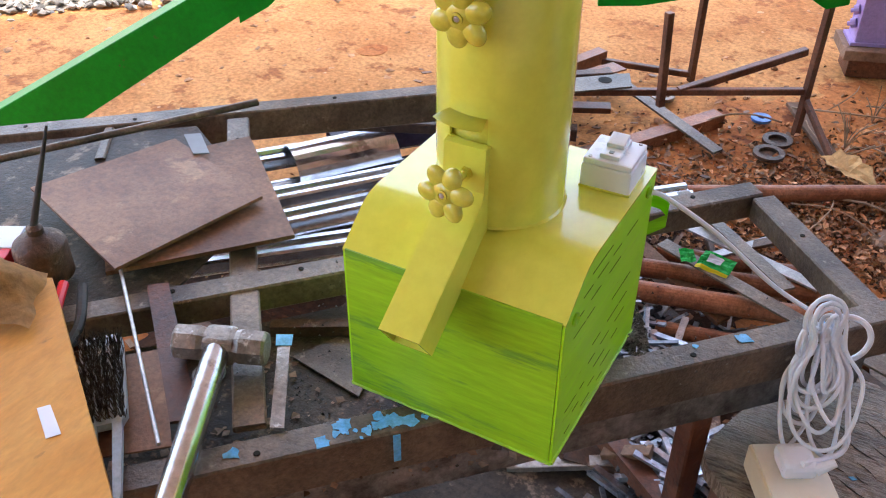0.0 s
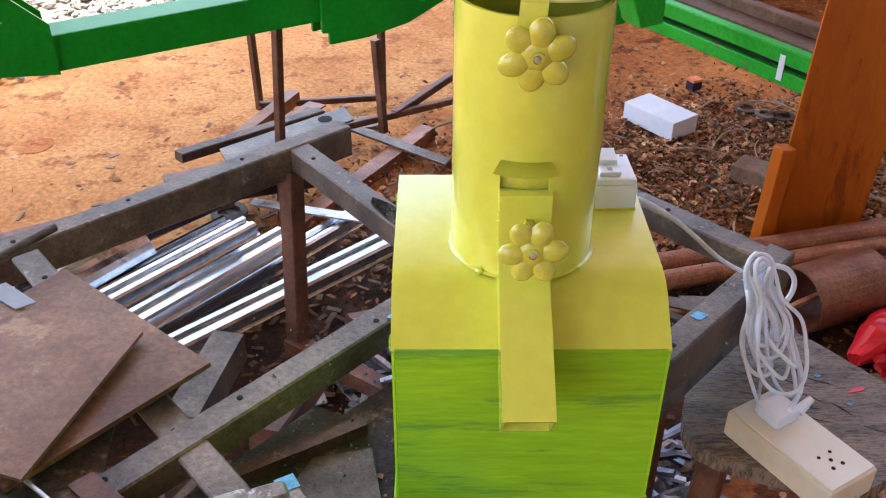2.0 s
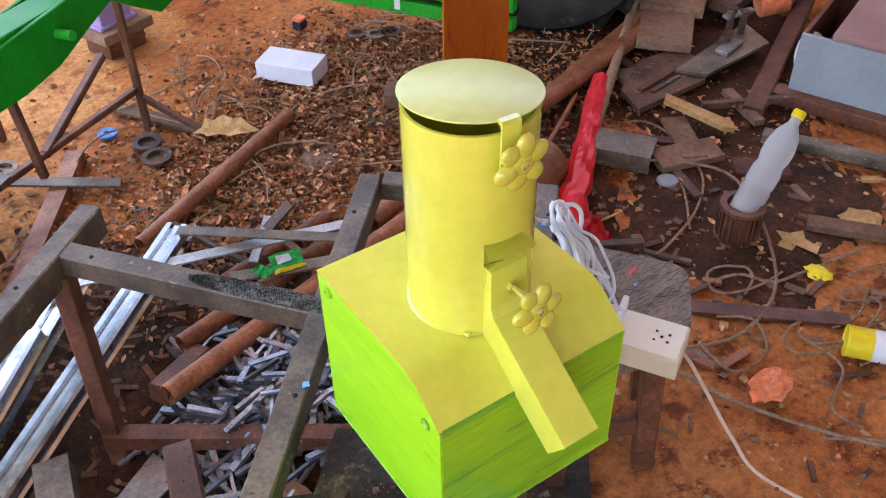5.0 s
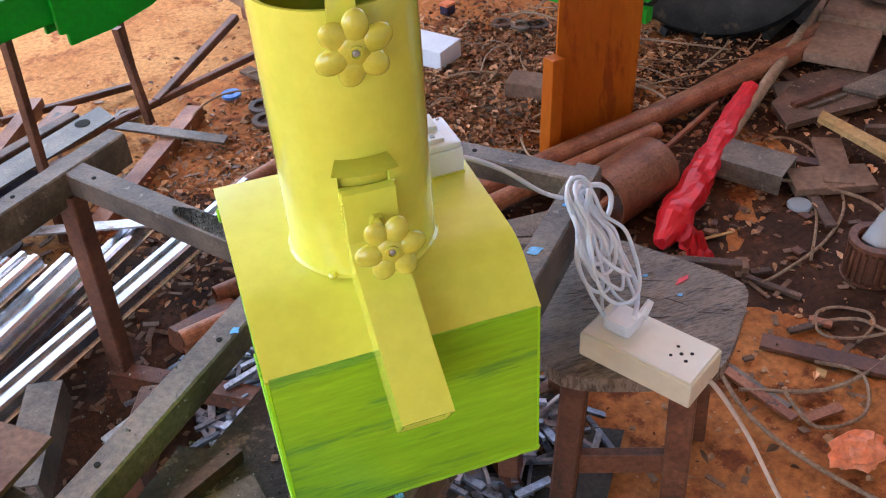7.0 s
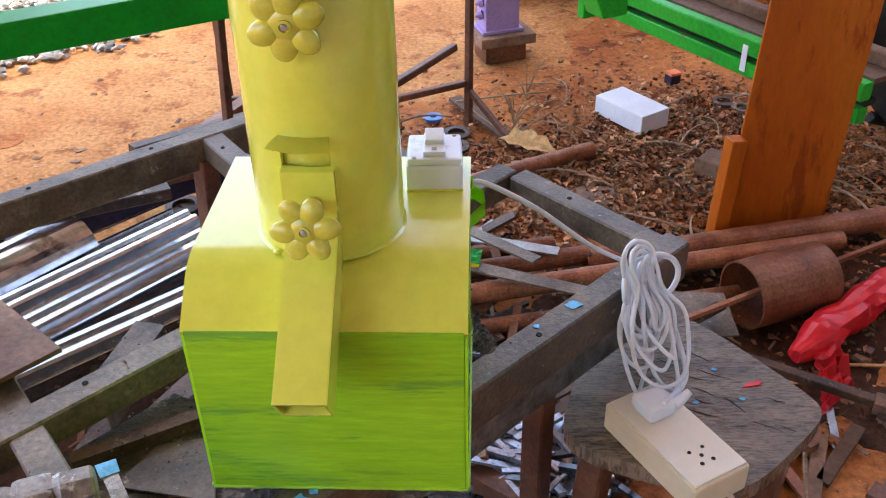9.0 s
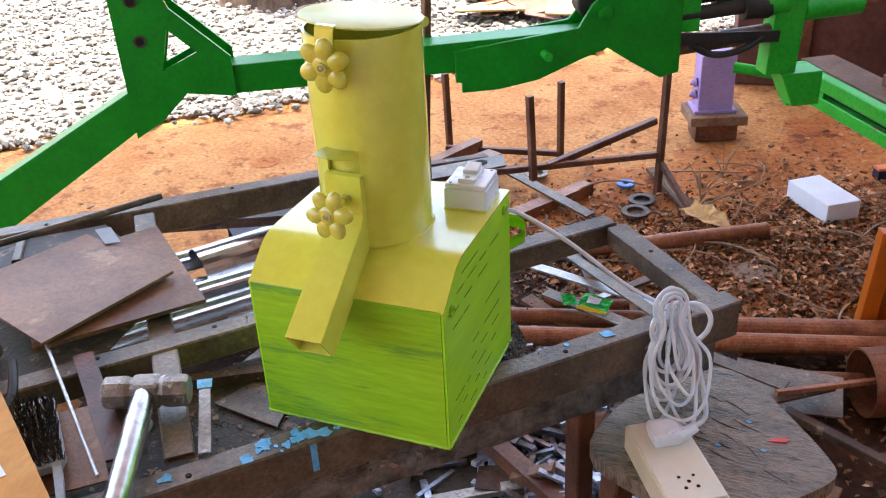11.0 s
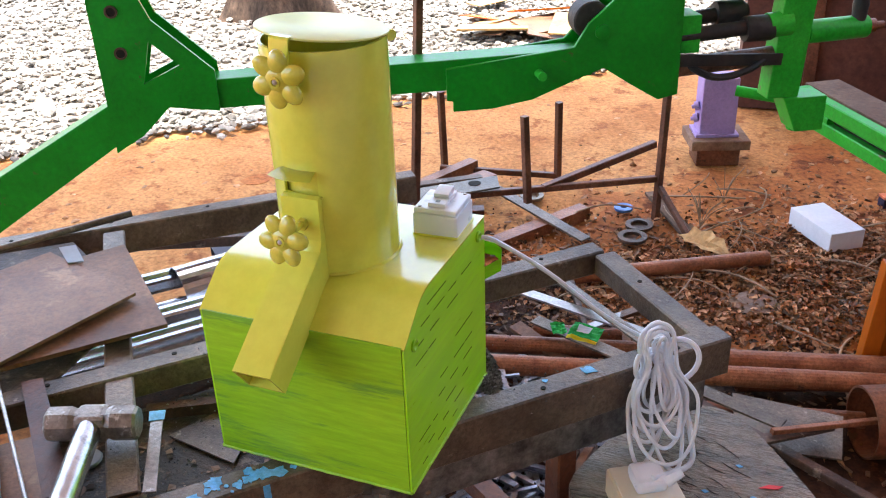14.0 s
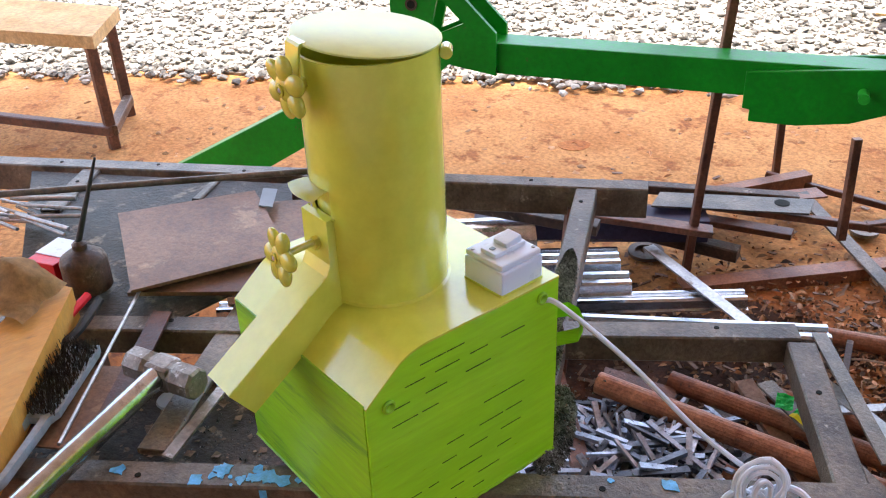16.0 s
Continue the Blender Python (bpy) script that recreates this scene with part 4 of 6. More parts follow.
# ---- stool with the socket ----
def build_stool():
    s = thing("wooden_stool", "weathered cracked wooden stool beside the bench", "stool", at=(0.52, 0.36, 0))
    pts = [(-0.24, -0.10), (-0.20, 0.05), (-0.135, 0.17), (-0.06, 0.225), (0.02, 0.215), (0.18, 0.0), (0.175, -0.045), (0.05, -0.17), (0.0, -0.19)]
    soft_pts = []
    for i in range(len(pts)):
        a, b, c = (Vector(pts[(i + k) % len(pts)]) for k in (-1, 0, 1))
        for t in (0.0, 0.25, 0.5, 0.75, 1.0):
            q = (b + (a - b) * 0.4) * (1 - t) ** 2 + b * 2 * t * (1 - t) + (b + (c - b) * 0.4) * t * t
            soft_pts.append((q.x, q.y))
    seat = part("seat", plate(soft_pts, 0.03, Matrix.Translation((0, 0, 0.395)), 0.003), WOOD, s, "cracked grey wooden seat")
    kr = random.Random(14)
    for _ in range(24):
        x, y = kr.uniform(-0.12, 0.13), kr.uniform(-0.08, 0.14)
        if y > 0.19 - 1.25 * x or y > 0.21 + 0.9 * x:
            continue
        a, L, w = radians(-28) + kr.gauss(0, 0.22), kr.uniform(0.015, 0.06), kr.uniform(0.0005, 0.0014)
        u_, v_ = Vector((math.cos(a), math.sin(a))), Vector((-math.sin(a), math.cos(a)))
        bend = kr.uniform(-0.004, 0.004)
        line = [(-1, 0), (-0.4, 1), (0.3, 0.8), (1, 0), (0.3, -0.8), (-0.4, -1)]
        crack = [tuple(Vector((x, y)) + u_ * (p * L / 2) + v_ * (q * w + bend * (1 - p * p))) for p, q in line]
        part("crack", plate(crack, 0.0006, Matrix.Translation((0, 0, 0.3957))), DARK, seat)
    for x, y in ((-0.17, -0.07), (-0.07, 0.16), (0.12, 0.0), (0.0, -0.13)):
        part("leg", sweep(rnd(0.045, 0.045, 0.004, -0.022), (x, y, 0.366), (x * 1.15, y * 1.15, 0.0), up=(0.6, 0.8, 0)), BROWN, s)
    part("stretcher", bar((-0.18, -0.07, 0.16), (0.0, -0.14, 0.16), 0.02, 0.05), BROWN, s)
    part("stretcher", bar((-0.07, 0.17, 0.16), (0.13, 0.0, 0.16), 0.02, 0.05), BROWN, s)


build_stool()


def blue_spots():
    for x, y in ((0.55, 0.43), (0.505, 0.35), (0.58, 0.36)):
        one("paint_spot", plate([(x - 0.006, y), (x, y + 0.004), (x + 0.007, y + 0.001), (x + 0.001, y - 0.004)], 0.001, Matrix.Translation((0, 0, 0.3962))), BLUE, "small fleck of blue paint on the stool", "paint", "paint spots on the stool")


blue_spots()


def build_socket():
    # long axis from the plug end to the holes end
    a, b = Vector((0.40, 0.315, 0)), Vector((0.495, 0.155, 0))
    d = (b - a).normalized()
    ang = math.atan2(d.y, d.x)
    so = thing("socket_box", "yellowed plastic extension socket box on the stool", "socket", at=((a.x + b.x) / 2, (a.y + b.y) / 2, 0.395))
    so.rotation_euler.z = ang
    part("box", box(0.200, 0.100, 0.048, Matrix(), 0.004), CREAM, so)
    part("cover", box(0.192, 0.093, 0.004, Matrix.Translation((0, 0, 0.048)), 0.0015), COVER, so, "paler cover plate")
    for x, y, r in ((0.055, 0.0, 0.0032), (0.043, 0.012, 0.0028), (0.043, -0.012, 0.0028), (0.068, 0.010, 0.0032), (0.068, -0.010, 0.0032)):
        part("pin_hole", lathe([(r, 0), (r, 0.001)], Matrix.Translation((x, y, 0.0518)), 10), DARK, so)
    pl = part("plug", box(0.05, 0.05, 0.026, Matrix.Translation((-0.05, 0.0, 0.052)), 0.008), WHITE, so, "white three-pin plug")
    part("plug_neck", lathe([(0.009, 0), (0.006, 0.03)], Matrix.Translation((-0.03, 0.022, 0.068)) @ Matrix.Rotation(radians(-60), 4, "X"), 12), WHITE, pl)
    # its own lead down to the ground
    one("mains_lead", tube_path([(0.488, 0.160, 0.425), (0.525, 0.158, 0.385), (0.605, 0.150, 0.24), (0.655, 0.095, 0.11), (0.70, 0.02, 0.014), (0.78, -0.2, 0.012), (0.9, -0.5, 0.012)], 0.0042), LEADM, "cream mains lead hanging from the socket to the ground", "cable", smooth=True)


build_socket()


def build_cable():
    # from the switch side of the machine to the coil
    pts = [(0.150, 0.275, 0.835), (0.17, 0.285, 0.83), (0.24, 0.33, 0.765), (0.32, 0.38, 0.675), (0.375, 0.42, 0.622)]
    c = thing("power_cable", "white coiled power cable running from the machine to the socket", "cable", at=(0.395, 0.38, 0.5))
    inv = Vector((0.395, 0.38, 0.5))

    def cord(p, nm, r=0.0046):
        part(nm, tube_path([Vector(q) - inv for q in p], r), WHITE, c, smooth=True)
    cord(pts, "lead", 0.0036)
    base, top = Vector((0.432, 0.315, 0.472)), Vector((0.396, 0.425, 0.640))
    ax = (top - base)
    side = Vector((0.80, 0.55, 0.0)).normalized()
    dep = ax.normalized().cross(side)
    crng = random.Random(8)
    for i in range(12):
        w = crng.uniform(0.016, 0.060)
        lo, hi = crng.uniform(-0.12, 0.38), crng.uniform(0.76, 1.08)
        off = dep * crng.uniform(-0.02, 0.02)
        skew = crng.uniform(-0.022, 0.024)
        ring_ = []
        for k in range(17):
            t = k / 16 * 2 * math.pi + 1.5
            h = lo + (hi - lo) * (0.5 + 0.5 * math.sin(t))
            pinch = 1.0 - 0.55 * math.exp(-((h - 0.72) / 0.16) ** 2)
            ring_.append(base + ax * h + side * (w * math.cos(t) * pinch + skew * (1 - h)) + off * (1 + 0.6 * math.sin(2 * t + i)) * pinch + dep * 0.005 * math.sin(3 * t + i))
        cord(ring_, "loop", 0.0033)
    # two loose bows at the tie
    mid = base + ax * 0.72
    for sx, r in ((1.0, 0.034), (-1.0, 0.02)):
        ring_ = [mid + side * sx * (r + r * math.cos(k / 10 * 2 * math.pi + math.pi)) + ax.normalized() * r * math.sin(k / 10 * 2 * math.pi) + dep * 0.01 * math.sin(k) for k in range(11)]
        cord(ring_, "bow")
    cord([mid, mid + side * 0.03, base + side * 0.055 + ax * 0.12, base + side * 0.05 - ax * 0.1, Vector((0.432, 0.262, 0.475))], "tail")


build_cable()


# ---- scrap under and behind the bench ----
def channel(p0, p1, w, h, name, label, group, material=CHROME):
    t = 0.002
    top = [(-w / 2 - 0.010, 0), (-w / 2, 0.002), (-w / 2 + 0.004, h * 0.8), (-w / 2 + 0.010, h), (-w * 0.18, h), (-w * 0.12, h - 0.009), (w * 0.12, h - 0.009), (w * 0.18, h), (w / 2 - 0.010, h), (w / 2 - 0.004, h * 0.8), (w / 2, 0.002), (w / 2 + 0.010, 0)]
    o = top + [(x, y - t) for x, y in top[::-1]]
    return one(name, sweep(o, p0, p1), material, label, "metal profile", group)


for p0, p1, w in (((-1.30, 0.90, 0.10), (-0.75, 1.50, 0.11), 0.085), ((-1.30, 0.50, 0.12), (-0.60, 1.32, 0.13), 0.07), ((-1.17, 0.42, 0.14), (-0.49, 1.236, 0.15), 0.075), ((-1.05, 0.48, 0.12), (-0.04, 1.45, 0.11), 0.075), ((-1.38, 0.62, 0.06), (-0.68, 1.41, 0.08), 0.06), ((-1.22, 0.40, 0.07), (-0.30, 1.487, 0.08), 0.06)):
    channel(p0, p1, w, 0.028, "galvanised_channel", "bright galvanised steel channel lying among scrap", "galvanised channels")
one("dark_channel", sweep([(-0.05, 0), (-0.05, 0.07), (0.05, 0.07), (0.05, 0), (0.046, 0), (0.046, 0.066), (-0.046, 0.066), (-0.046, 0)], (-1.05, 1.18, 0.10), (-0.58, 1.68, 0.10)), DARKP, "dark purple-black painted steel channel", "metal profile")
one("steel_angle", angle_iron((-0.61, 0.58, 0.16), (-0.56, 0.83, 0.17), 0.07), BEAM, "upturned piece of dark angle iron", "metal profile")
one("drilled_plate", plate([(-0.74, 1.66), (-0.70, 1.57), (-0.36, 1.86), (-0.40, 1.95)], 0.006, Matrix.Translation((0, 0, 0.19))), BEAM, "dark drilled flat plate on the scrap", "plate")
one("drilled_plate_hole", lathe([(0.022, 0), (0.022, 0.001)], Matrix.Translation((-0.45, 1.86, 0.1905)), 18), DARK, "round hole in the dark plate", "hole")
one("brown_block", bar((-0.40, 0.40, 0.30), (-0.34, 0.66, 0.24), 0.06, 0.05), BROWN, "brown painted box section offcut under the bench", "metal profile")
one("brown_block", bar((-0.30, 0.93, 0.13), (-0.16, 1.02, 0.10), 0.05, 0.05), BROWN, "brown painted box section offcut under the bench", "metal profile")
arc = [(0.095 * math.cos(radians(a)), 0.095 * math.sin(radians(a)) - 0.05) for a in range(20, 161, 10)]
one("metal_sheet", sweep(arc + [(x * 0.98, y - 0.002) for x, y in arc[::-1]], (-1.08, 1.03, 0.13), (-0.90, 1.28, 0.13)), CHROME, "bright curved offcut of galvanised sheet", "sheet")

# long rusty pipes and bars on the ground to the machine's right
for p0, p1, r in (((-0.29, 0.90, 0.12), (1.12, 1.345, 0.06), 0.026), ((-0.20, 1.05, 0.10), (0.44, 1.228, 0.09), 0.024), ((0.43, 1.22, 0.07), (2.02, 1.665, 0.05), 0.033), ((0.50, 1.20, 0.04), (2.02, 1.74, 0.05), 0.03),
                  ((-0.13, 1.55, 0.035), (0.52, 1.90, 0.045), 0.024), ((-0.05, 1.24, 0.05), (0.36, 1.338, 0.05), 0.022), ((0.05, 0.92, 0.07), (0.80, 1.12, 0.05), 0.02)):
    one("rusty_pipe", pipe(p0, p1, r), PIPE, "long rusty steel pipe on the scrap heap", "pipe", "rusty pipes", smooth=False)
one("wide_pipe", pipe((0.79, 1.06, 0.085), (1.00, 1.15, 0.085), 0.085, 0.005, 32), PIPE, "short wide rusty pipe lying on its side", "pipe")
for p0, p1, w, h, mt in (((-0.05, 1.42, 0.14), (0.30, 1.10, 0.16), 0.035, 0.006, BEAM), ((-0.62, 1.47, 0.125), (0.36, 1.19, 0.125), 0.036, 0.006, STEEL), ((-0.02, 1.15, 0.15), (0.62, 0.92, 0.14), 0.04, 0.006, BEAM),
                         ((-0.56, 2.16, 0.085), (-0.065, 1.90, 0.02), 0.045, 0.008, BEAM), ((-0.85, 1.55, 0.10), (-0.47, 1.70, 0.09), 0.05, 0.04, RUST), ((0.07, 2.36, 0.02), (0.27, 2.03, 0.015), 0.05, 0.012, BOARD), ((-0.69, 1.87, 0.10), (-0.52, 2.22, 0.08), 0.07, 0.006, PIPE),
                         ((-1.25, 1.0, 0.26), (-0.50, 1.60, 0.18), 0.05, 0.02, BROWN), ((-1.3, 0.85, 0.32), (-0.62, 1.25, 0.28), 0.05, 0.03, RUST), ((-0.95, 1.75, 0.04), (-0.45, 1.95, 0.06), 0.05, 0.02, BROWN), ((-0.85, 1.62, 0.2), (-0.48, 2.0, 0.16), 0.04, 0.03, RUST),
                         ((0.30, 0.62, 0.16), (0.72, 0.98, 0.12), 0.03, 0.008, RUST), ((0.42, 1.02, 0.09), (0.98, 0.70, 0.09), 0.025, 0.02, RUST), ((0.60, 0.88, 0.15), (1.37, 1.42, 0.06), 0.013, 0.013, PIPE)):
    one("steel_bar", bar(p0, p1, w, h), mt, "flat steel bar thrown on the scrap heap", "bar", "scrap bars")
for p0, p1, w in (((-0.52, 1.50, 0.03), (-0.13, 2.14, 0.03), 0.055), ((-0.78, 1.85, 0.10), (-0.61, 2.28, 0.10), 0.045)):
    one("angle_bar", angle_iron(p0, p1, w), PIPE, "rusty angle iron lying on the red earth", "bar", "scrap bars")
for i in range(80):
    x, y = random.uniform(-0.85, 0.35), random.uniform(0.25, 1.45)
    if (x + 0.1) ** 2 + (y - 0.75) ** 2 < 0.05 or (y > 1.25 * x + 1.30 and y < 1.25 * x + 2.4):
        continue
    a, L = random.uniform(0, 3.1), random.uniform(0.08, 0.34)
    z = random.uniform(0.015, 0.09)
    p0 = Vector((x, y, z))
    p1 = p0 + Vector((math.cos(a) * L, math.sin(a) * L, random.uniform(-0.01, 0.05)))
    kind = random.choice((0, 0, 1, 2))
    bm = bar(p0, p1, random.uniform(0.015, 0.05), random.uniform(0.003, 0.02)) if kind == 0 else angle_iron(p0, p1, random.uniform(0.02, 0.045), flip=random.choice((1, -1))) if kind == 1 else plate([(x, y), (x + 0.12 * math.cos(a), y + 0.12 * math.sin(a)), (x + 0.12 * math.cos(a) - 0.08 * math.sin(a), y + 0.12 * math.sin(a) + 0.1 * math.cos(a)), (x - 0.09 * math.sin(a), y + 0.07 * math.cos(a))], 0.004, Matrix.Translation((0, 0, z)))
    one("scrap_piece", bm, random.choice((RUST, RUST, BROWN, STEEL, PLATE)), "rusty offcut of steel under the bench", "scrap", "scrap pieces")


def offcuts(name, cx, cy, r, count, material, label, z0=0.02, zs=0.06, lmin=0.03, lmax=0.08, thick=1.0):
    v, f = [], []
    for _ in range(count):
        x, y = random.gauss(cx, r), random.gauss(cy, r)
        a, e = random.uniform(0, 6.28), random.uniform(-0.35, 0.35)
        L, w, h = random.uniform(lmin, lmax), random.uniform(0.003, 0.008), random.uniform(0.0025, 0.006) * thick
        d = Vector((math.cos(a) * math.cos(e), math.sin(a) * math.cos(e), math.sin(e)))
        s = Vector((-math.sin(a), math.cos(a), 0))
        u = d.cross(s)
        c = Vector((x, y, z0 + random.random() * zs * max(0.1, 1 - ((x - cx) ** 2 + (y - cy) ** 2) / (4 * r * r))))
        b = len(v)
        for i in (-1, 1):
            for j, k in ((-1, -1), (1, -1), (1, 1), (-1, 1)):
                v.append(tuple(c + d * L * i / 2 + s * w * j + u * h * k))
        f += [(b, b + 1, b + 2, b + 3), (b + 4, b + 7, b + 6, b + 5)] + [(b + i, b + 4 + i, b + 4 + (i + 1) % 4, b + (i + 1) % 4) for i in range(4)]
    stuff(name, v, f, material, label, "scrap")


offcuts("steel_offcuts", -0.05, 0.80, 0.13, 420, OFFCUT, "heap of short bright sheared steel offcuts under the bench", 0.02, 0.12, 0.06, 0.17)
offcuts("steel_offcuts", 0.25, 0.52, 0.09, 240, OFFCUT, "heap of short bright sheared steel offcuts under the bench", 0.02, 0.10, 0.05, 0.14)
offcuts("rust_chips", -0.3, 1.2, 0.4, 500, PLATE, "rusty chips and turnings on the ground", 0.0, 0.02, 0.015, 0.05, 0.3)
offcuts("rust_chips", 0.9, 1.1, 0.5, 420, BOARD, "dark chips and splinters on the ground", 0.0, 0.008, 0.008, 0.035, 0.25)


# ---- behind: rusty rack frame, blocks, implement ----
def build_rack():
    r = thing("rusty_rack", "rusty thin steel rack frame standing on the earth", "frame")

    def b(p0, p1, w=0.022):
        part("bar", square_tube(p0, p1, w, w, 0.002), BROWN, r)

    def post(x, y, z0, z1, lx=0.0, ly=0.0, w=0.023):
        part("post", sweep(rnd(w, w, 0.002, -w / 2), (x, y, z0), (x + lx, y + ly, z1), up=(0.6, 0.8, 0)), BROWN, r)
    post(0.121, 2.165, 0.0, 0.95, 0.012, 0.03)
    post(-0.559, 1.575, 0.0, 1.35, 0.085, -0.002)
    post(-0.270, 1.892, 0.13, 0.432, -0.018, 0.014)
    post(-0.302, 2.392, 0.0, 0.330, 0.004, -0.02)
    post(-0.74, 2.30, 0.02, 0.36, 0.0, -0.02)
    b((-0.66, 1.74, 0.16), (0.124, 2.175, 0.166))
    b((-0.302, 2.392, 0.035), (-0.72, 2.205, 0.09))
    b((-0.24, 1.97, 0.166), (0.071, 2.335, 0.232), 0.026)
    b((0.124, 2.17, 0.14), (0.27, 2.01, 0.02), 0.02)


build_rack()
# purple block on boards
pb = thing("purple_block", "purple painted steel foot on stacked brown boards", "block", at=(0.24, 2.80, 0))
part("lower_board", box(0.17, 0.14, 0.075, Matrix.Rotation(0.35, 4, "Z"), 0.004), BROWN, pb)
part("upper_board", box(0.23, 0.20, 0.04, Matrix.Translation((0, 0, 0.075)) @ Matrix.Rotation(0.35, 4, "Z"), 0.005), BOARD, pb)
bl = part("foot", box(0.14, 0.11, 0.24, Matrix.Translation((-0.01, 0, 0.115)) @ Matrix.Rotation(0.35, 4, "Z"), 0.006), PURPLE, pb)
part("foot_plate", box(0.17, 0.13, 0.012, Matrix.Translation((-0.01, 0, 0.117)) @ Matrix.Rotation(0.35, 4, "Z"), 0.002), PURPLE, pb)
for zz in (0.19, 0.24):
    part("bolt", lathe([(0.018, 0), (0.018, 0.018), (0.008, 0.018), (0.008, 0.03)], Matrix.Translation((-0.07, -0.045, zz)) @ Matrix.Rotation(radians(-110), 4, "Y"), 12), PURPLE, pb)

# the green implement: u runs along its beam, v backwards
GU = Vector((0.863, 0.506, 0))
GV = Vector((-0.506, 0.863, 0))
G0 = Vector((-1.146, 1.058, 0))
imp = thing("farm_implement", "green painted tractor implement with a long beam, resting on stands", "implement", at=tuple(G0))


def g_slab(name, pts, v0, v1, material=GREEN, hole=None, label="", bev=0.004):
    bm = bmesh.new()
    fr = [bm.verts.new(GU * u + GV * v0 + Vector((0, 0, z))) for u, z in pts]
    if hole:
        hv = [bm.verts.new(GU * u + GV * v0 + Vector((0, 0, z))) for u, z in hole]
        eds = [bm.edges.new((fr[i], fr[(i + 1) % len(fr)])) for i in range(len(fr))] + [bm.edges.new((hv[i], hv[(i + 1) % len(hv)])) for i in range(len(hv))]
        bmesh.ops.triangle_fill(bm, use_beauty=True, use_dissolve=False, edges=eds)
    else:
        bm.faces.new(fr)
    ret = bmesh.ops.extrude_face_region(bm, geom=bm.faces[:])
    bmesh.ops.translate(bm, verts=[g for g in ret["geom"] if isinstance(g, bmesh.types.BMVert)], vec=GV * (v1 - v0))
    bmesh.ops.recalc_face_normals(bm, faces=bm.faces)
    if bev and not hole:
        bevel(bm, bev, 2)
    return part(name, bm, material, imp, label)


g_slab("main_beam", [(0.20, 0.632), (0.95, 0.632), (1.30, 0.645), (1.30, 0.725), (0.20, 0.715)], 0.005, 0.095)
g_slab("left_arm", [(-1.10, -0.02), (-0.96, -0.02), (-0.06, 0.545), (0.02, 0.60), (0.0, 0.70), (-0.06, 0.665), (-1.16, 0.06)], 0.005, 0.085)
tri = [(0.075, 0.835), (0.145, 0.765), (0.045, 0.72)]
brk = [(-0.065, 1.02), (-0.06, 0.53), (0.02, 0.575), (0.10, 0.65), (0.235, 0.63), (0.235, 0.745), (0.09, 0.89), (0.04, 1.02)]
g_slab("bracket_plate", brk, -0.008, 0.004, GREEN, tri)
g_slab("bracket_plate", brk, 0.088, 0.100, GREEN, tri)
for u, z in ((0.0, 0.808), (-0.005, 0.918)):
    part("pin_hole", lathe([(0.017, 0), (0.017, 0.004), (0.012, 0.004), (0.012, 0.001)], Matrix.Translation(GU * u + GV * -0.009 + Vector((0, 0, z))) @ axes((0, 0, 0), -GV), 18), RUST, imp)
    part("pin_bore", lathe([(0.0115, 0), (0.0115, 0.0035)], Matrix.Translation(GU * u + GV * -0.009 + Vector((0, 0, z))) @ axes((0, 0, 0), -GV), 16), DARK, imp)
g_slab("lever_plate", [(0.87, 0.70), (0.87, 0.605), (0.888, 0.603), (0.888, 0.572), (1.00, 0.572), (1.12, 0.590), (1.25, 0.640), (1.33, 0.668), (1.41, 0.615), (1.50, 0.560), (1.56, 0.572), (1.56, 1.05), (1.36, 1.05), (1.35, 0.86), (1.28, 0.80), (1.24, 0.735), (1.10, 0.722)], -0.010, 0.004, label="wide green lever plate")
g_slab("lever_plate", [(0.888, 0.70), (0.888, 0.572), (1.12, 0.590), (1.33, 0.668), (1.50, 0.560), (1.56, 0.572), (1.56, 1.05), (1.36, 1.05), (1.35, 0.86), (1.24, 0.735)], 0.098, 0.112)
part("pin", rod(GU * 1.137 + GV * -0.06 + Vector((0, 0, 0.672)), GU * 1.137 + Vector((0, 0, 0.668)), 0.013, 14), GREEN_L, imp, smooth=True)
part("roller", lathe([(0.05, 0), (0.055, 0.004), (0.055, 0.07), (0.05, 0.074)], Matrix.Translation(GU * 1.30 + GV * 0.02 + Vector((0, 0, 0.80))) @ axes((0, 0, 0), GV), 24), BLACK, imp, smooth=True)
part("pivot", lathe([(0.022, 0), (0.022, 0.008), (0.01, 0.01)], Matrix.Translation(GU * 1.32 + GV * -0.010 + Vector((0, 0, 0.775))) @ axes((0, 0, 0), -GV), 18), GREEN, imp, smooth=True)
# linkage between lever and post
for z, v, r, u0, u1, mt in ((0.735, 0.02, 0.022, 1.55, 1.86, BLACK), (0.76, 0.10, 0.022, 1.55, 1.80, BLACK), (0.64, 0.03, 0.028, 1.55, 1.90, RUST)):
    part("link_rod", rod(GU * u0 + GV * v + Vector((0, 0, z)), GU * u1 + GV * v + Vector((0, 0, z + 0.02)), r, 14), mt, imp, smooth=True)
for u, v, z in ((1.76, 0.02, 0.745), (1.70, 0.10, 0.775)):
    part("coupling", lathe([(0.036, 0), (0.038, 0.004), (0.038, 0.08), (0.032, 0.09)], axes(GU * u + GV * v + Vector((0, 0, z)), GU * (u + 1) + GV * v + Vector((0, 0, z))), 22), BLACK, imp, smooth=True)
part("tube_sleeve", rod(GU * 1.83 + GV * 0.02 + Vector((0, 0, 0.75)), GU * 1.90 + GV * 0.02 + Vector((0, 0, 0.755)), 0.037, 20), GREEN_L, imp, smooth=True)
g_slab("hinge_cheek", [(1.54, 0.69), (1.62, 0.69), (1.62, 0.80), (1.54, 0.80)], 0.0, 0.10, GREEN_L)
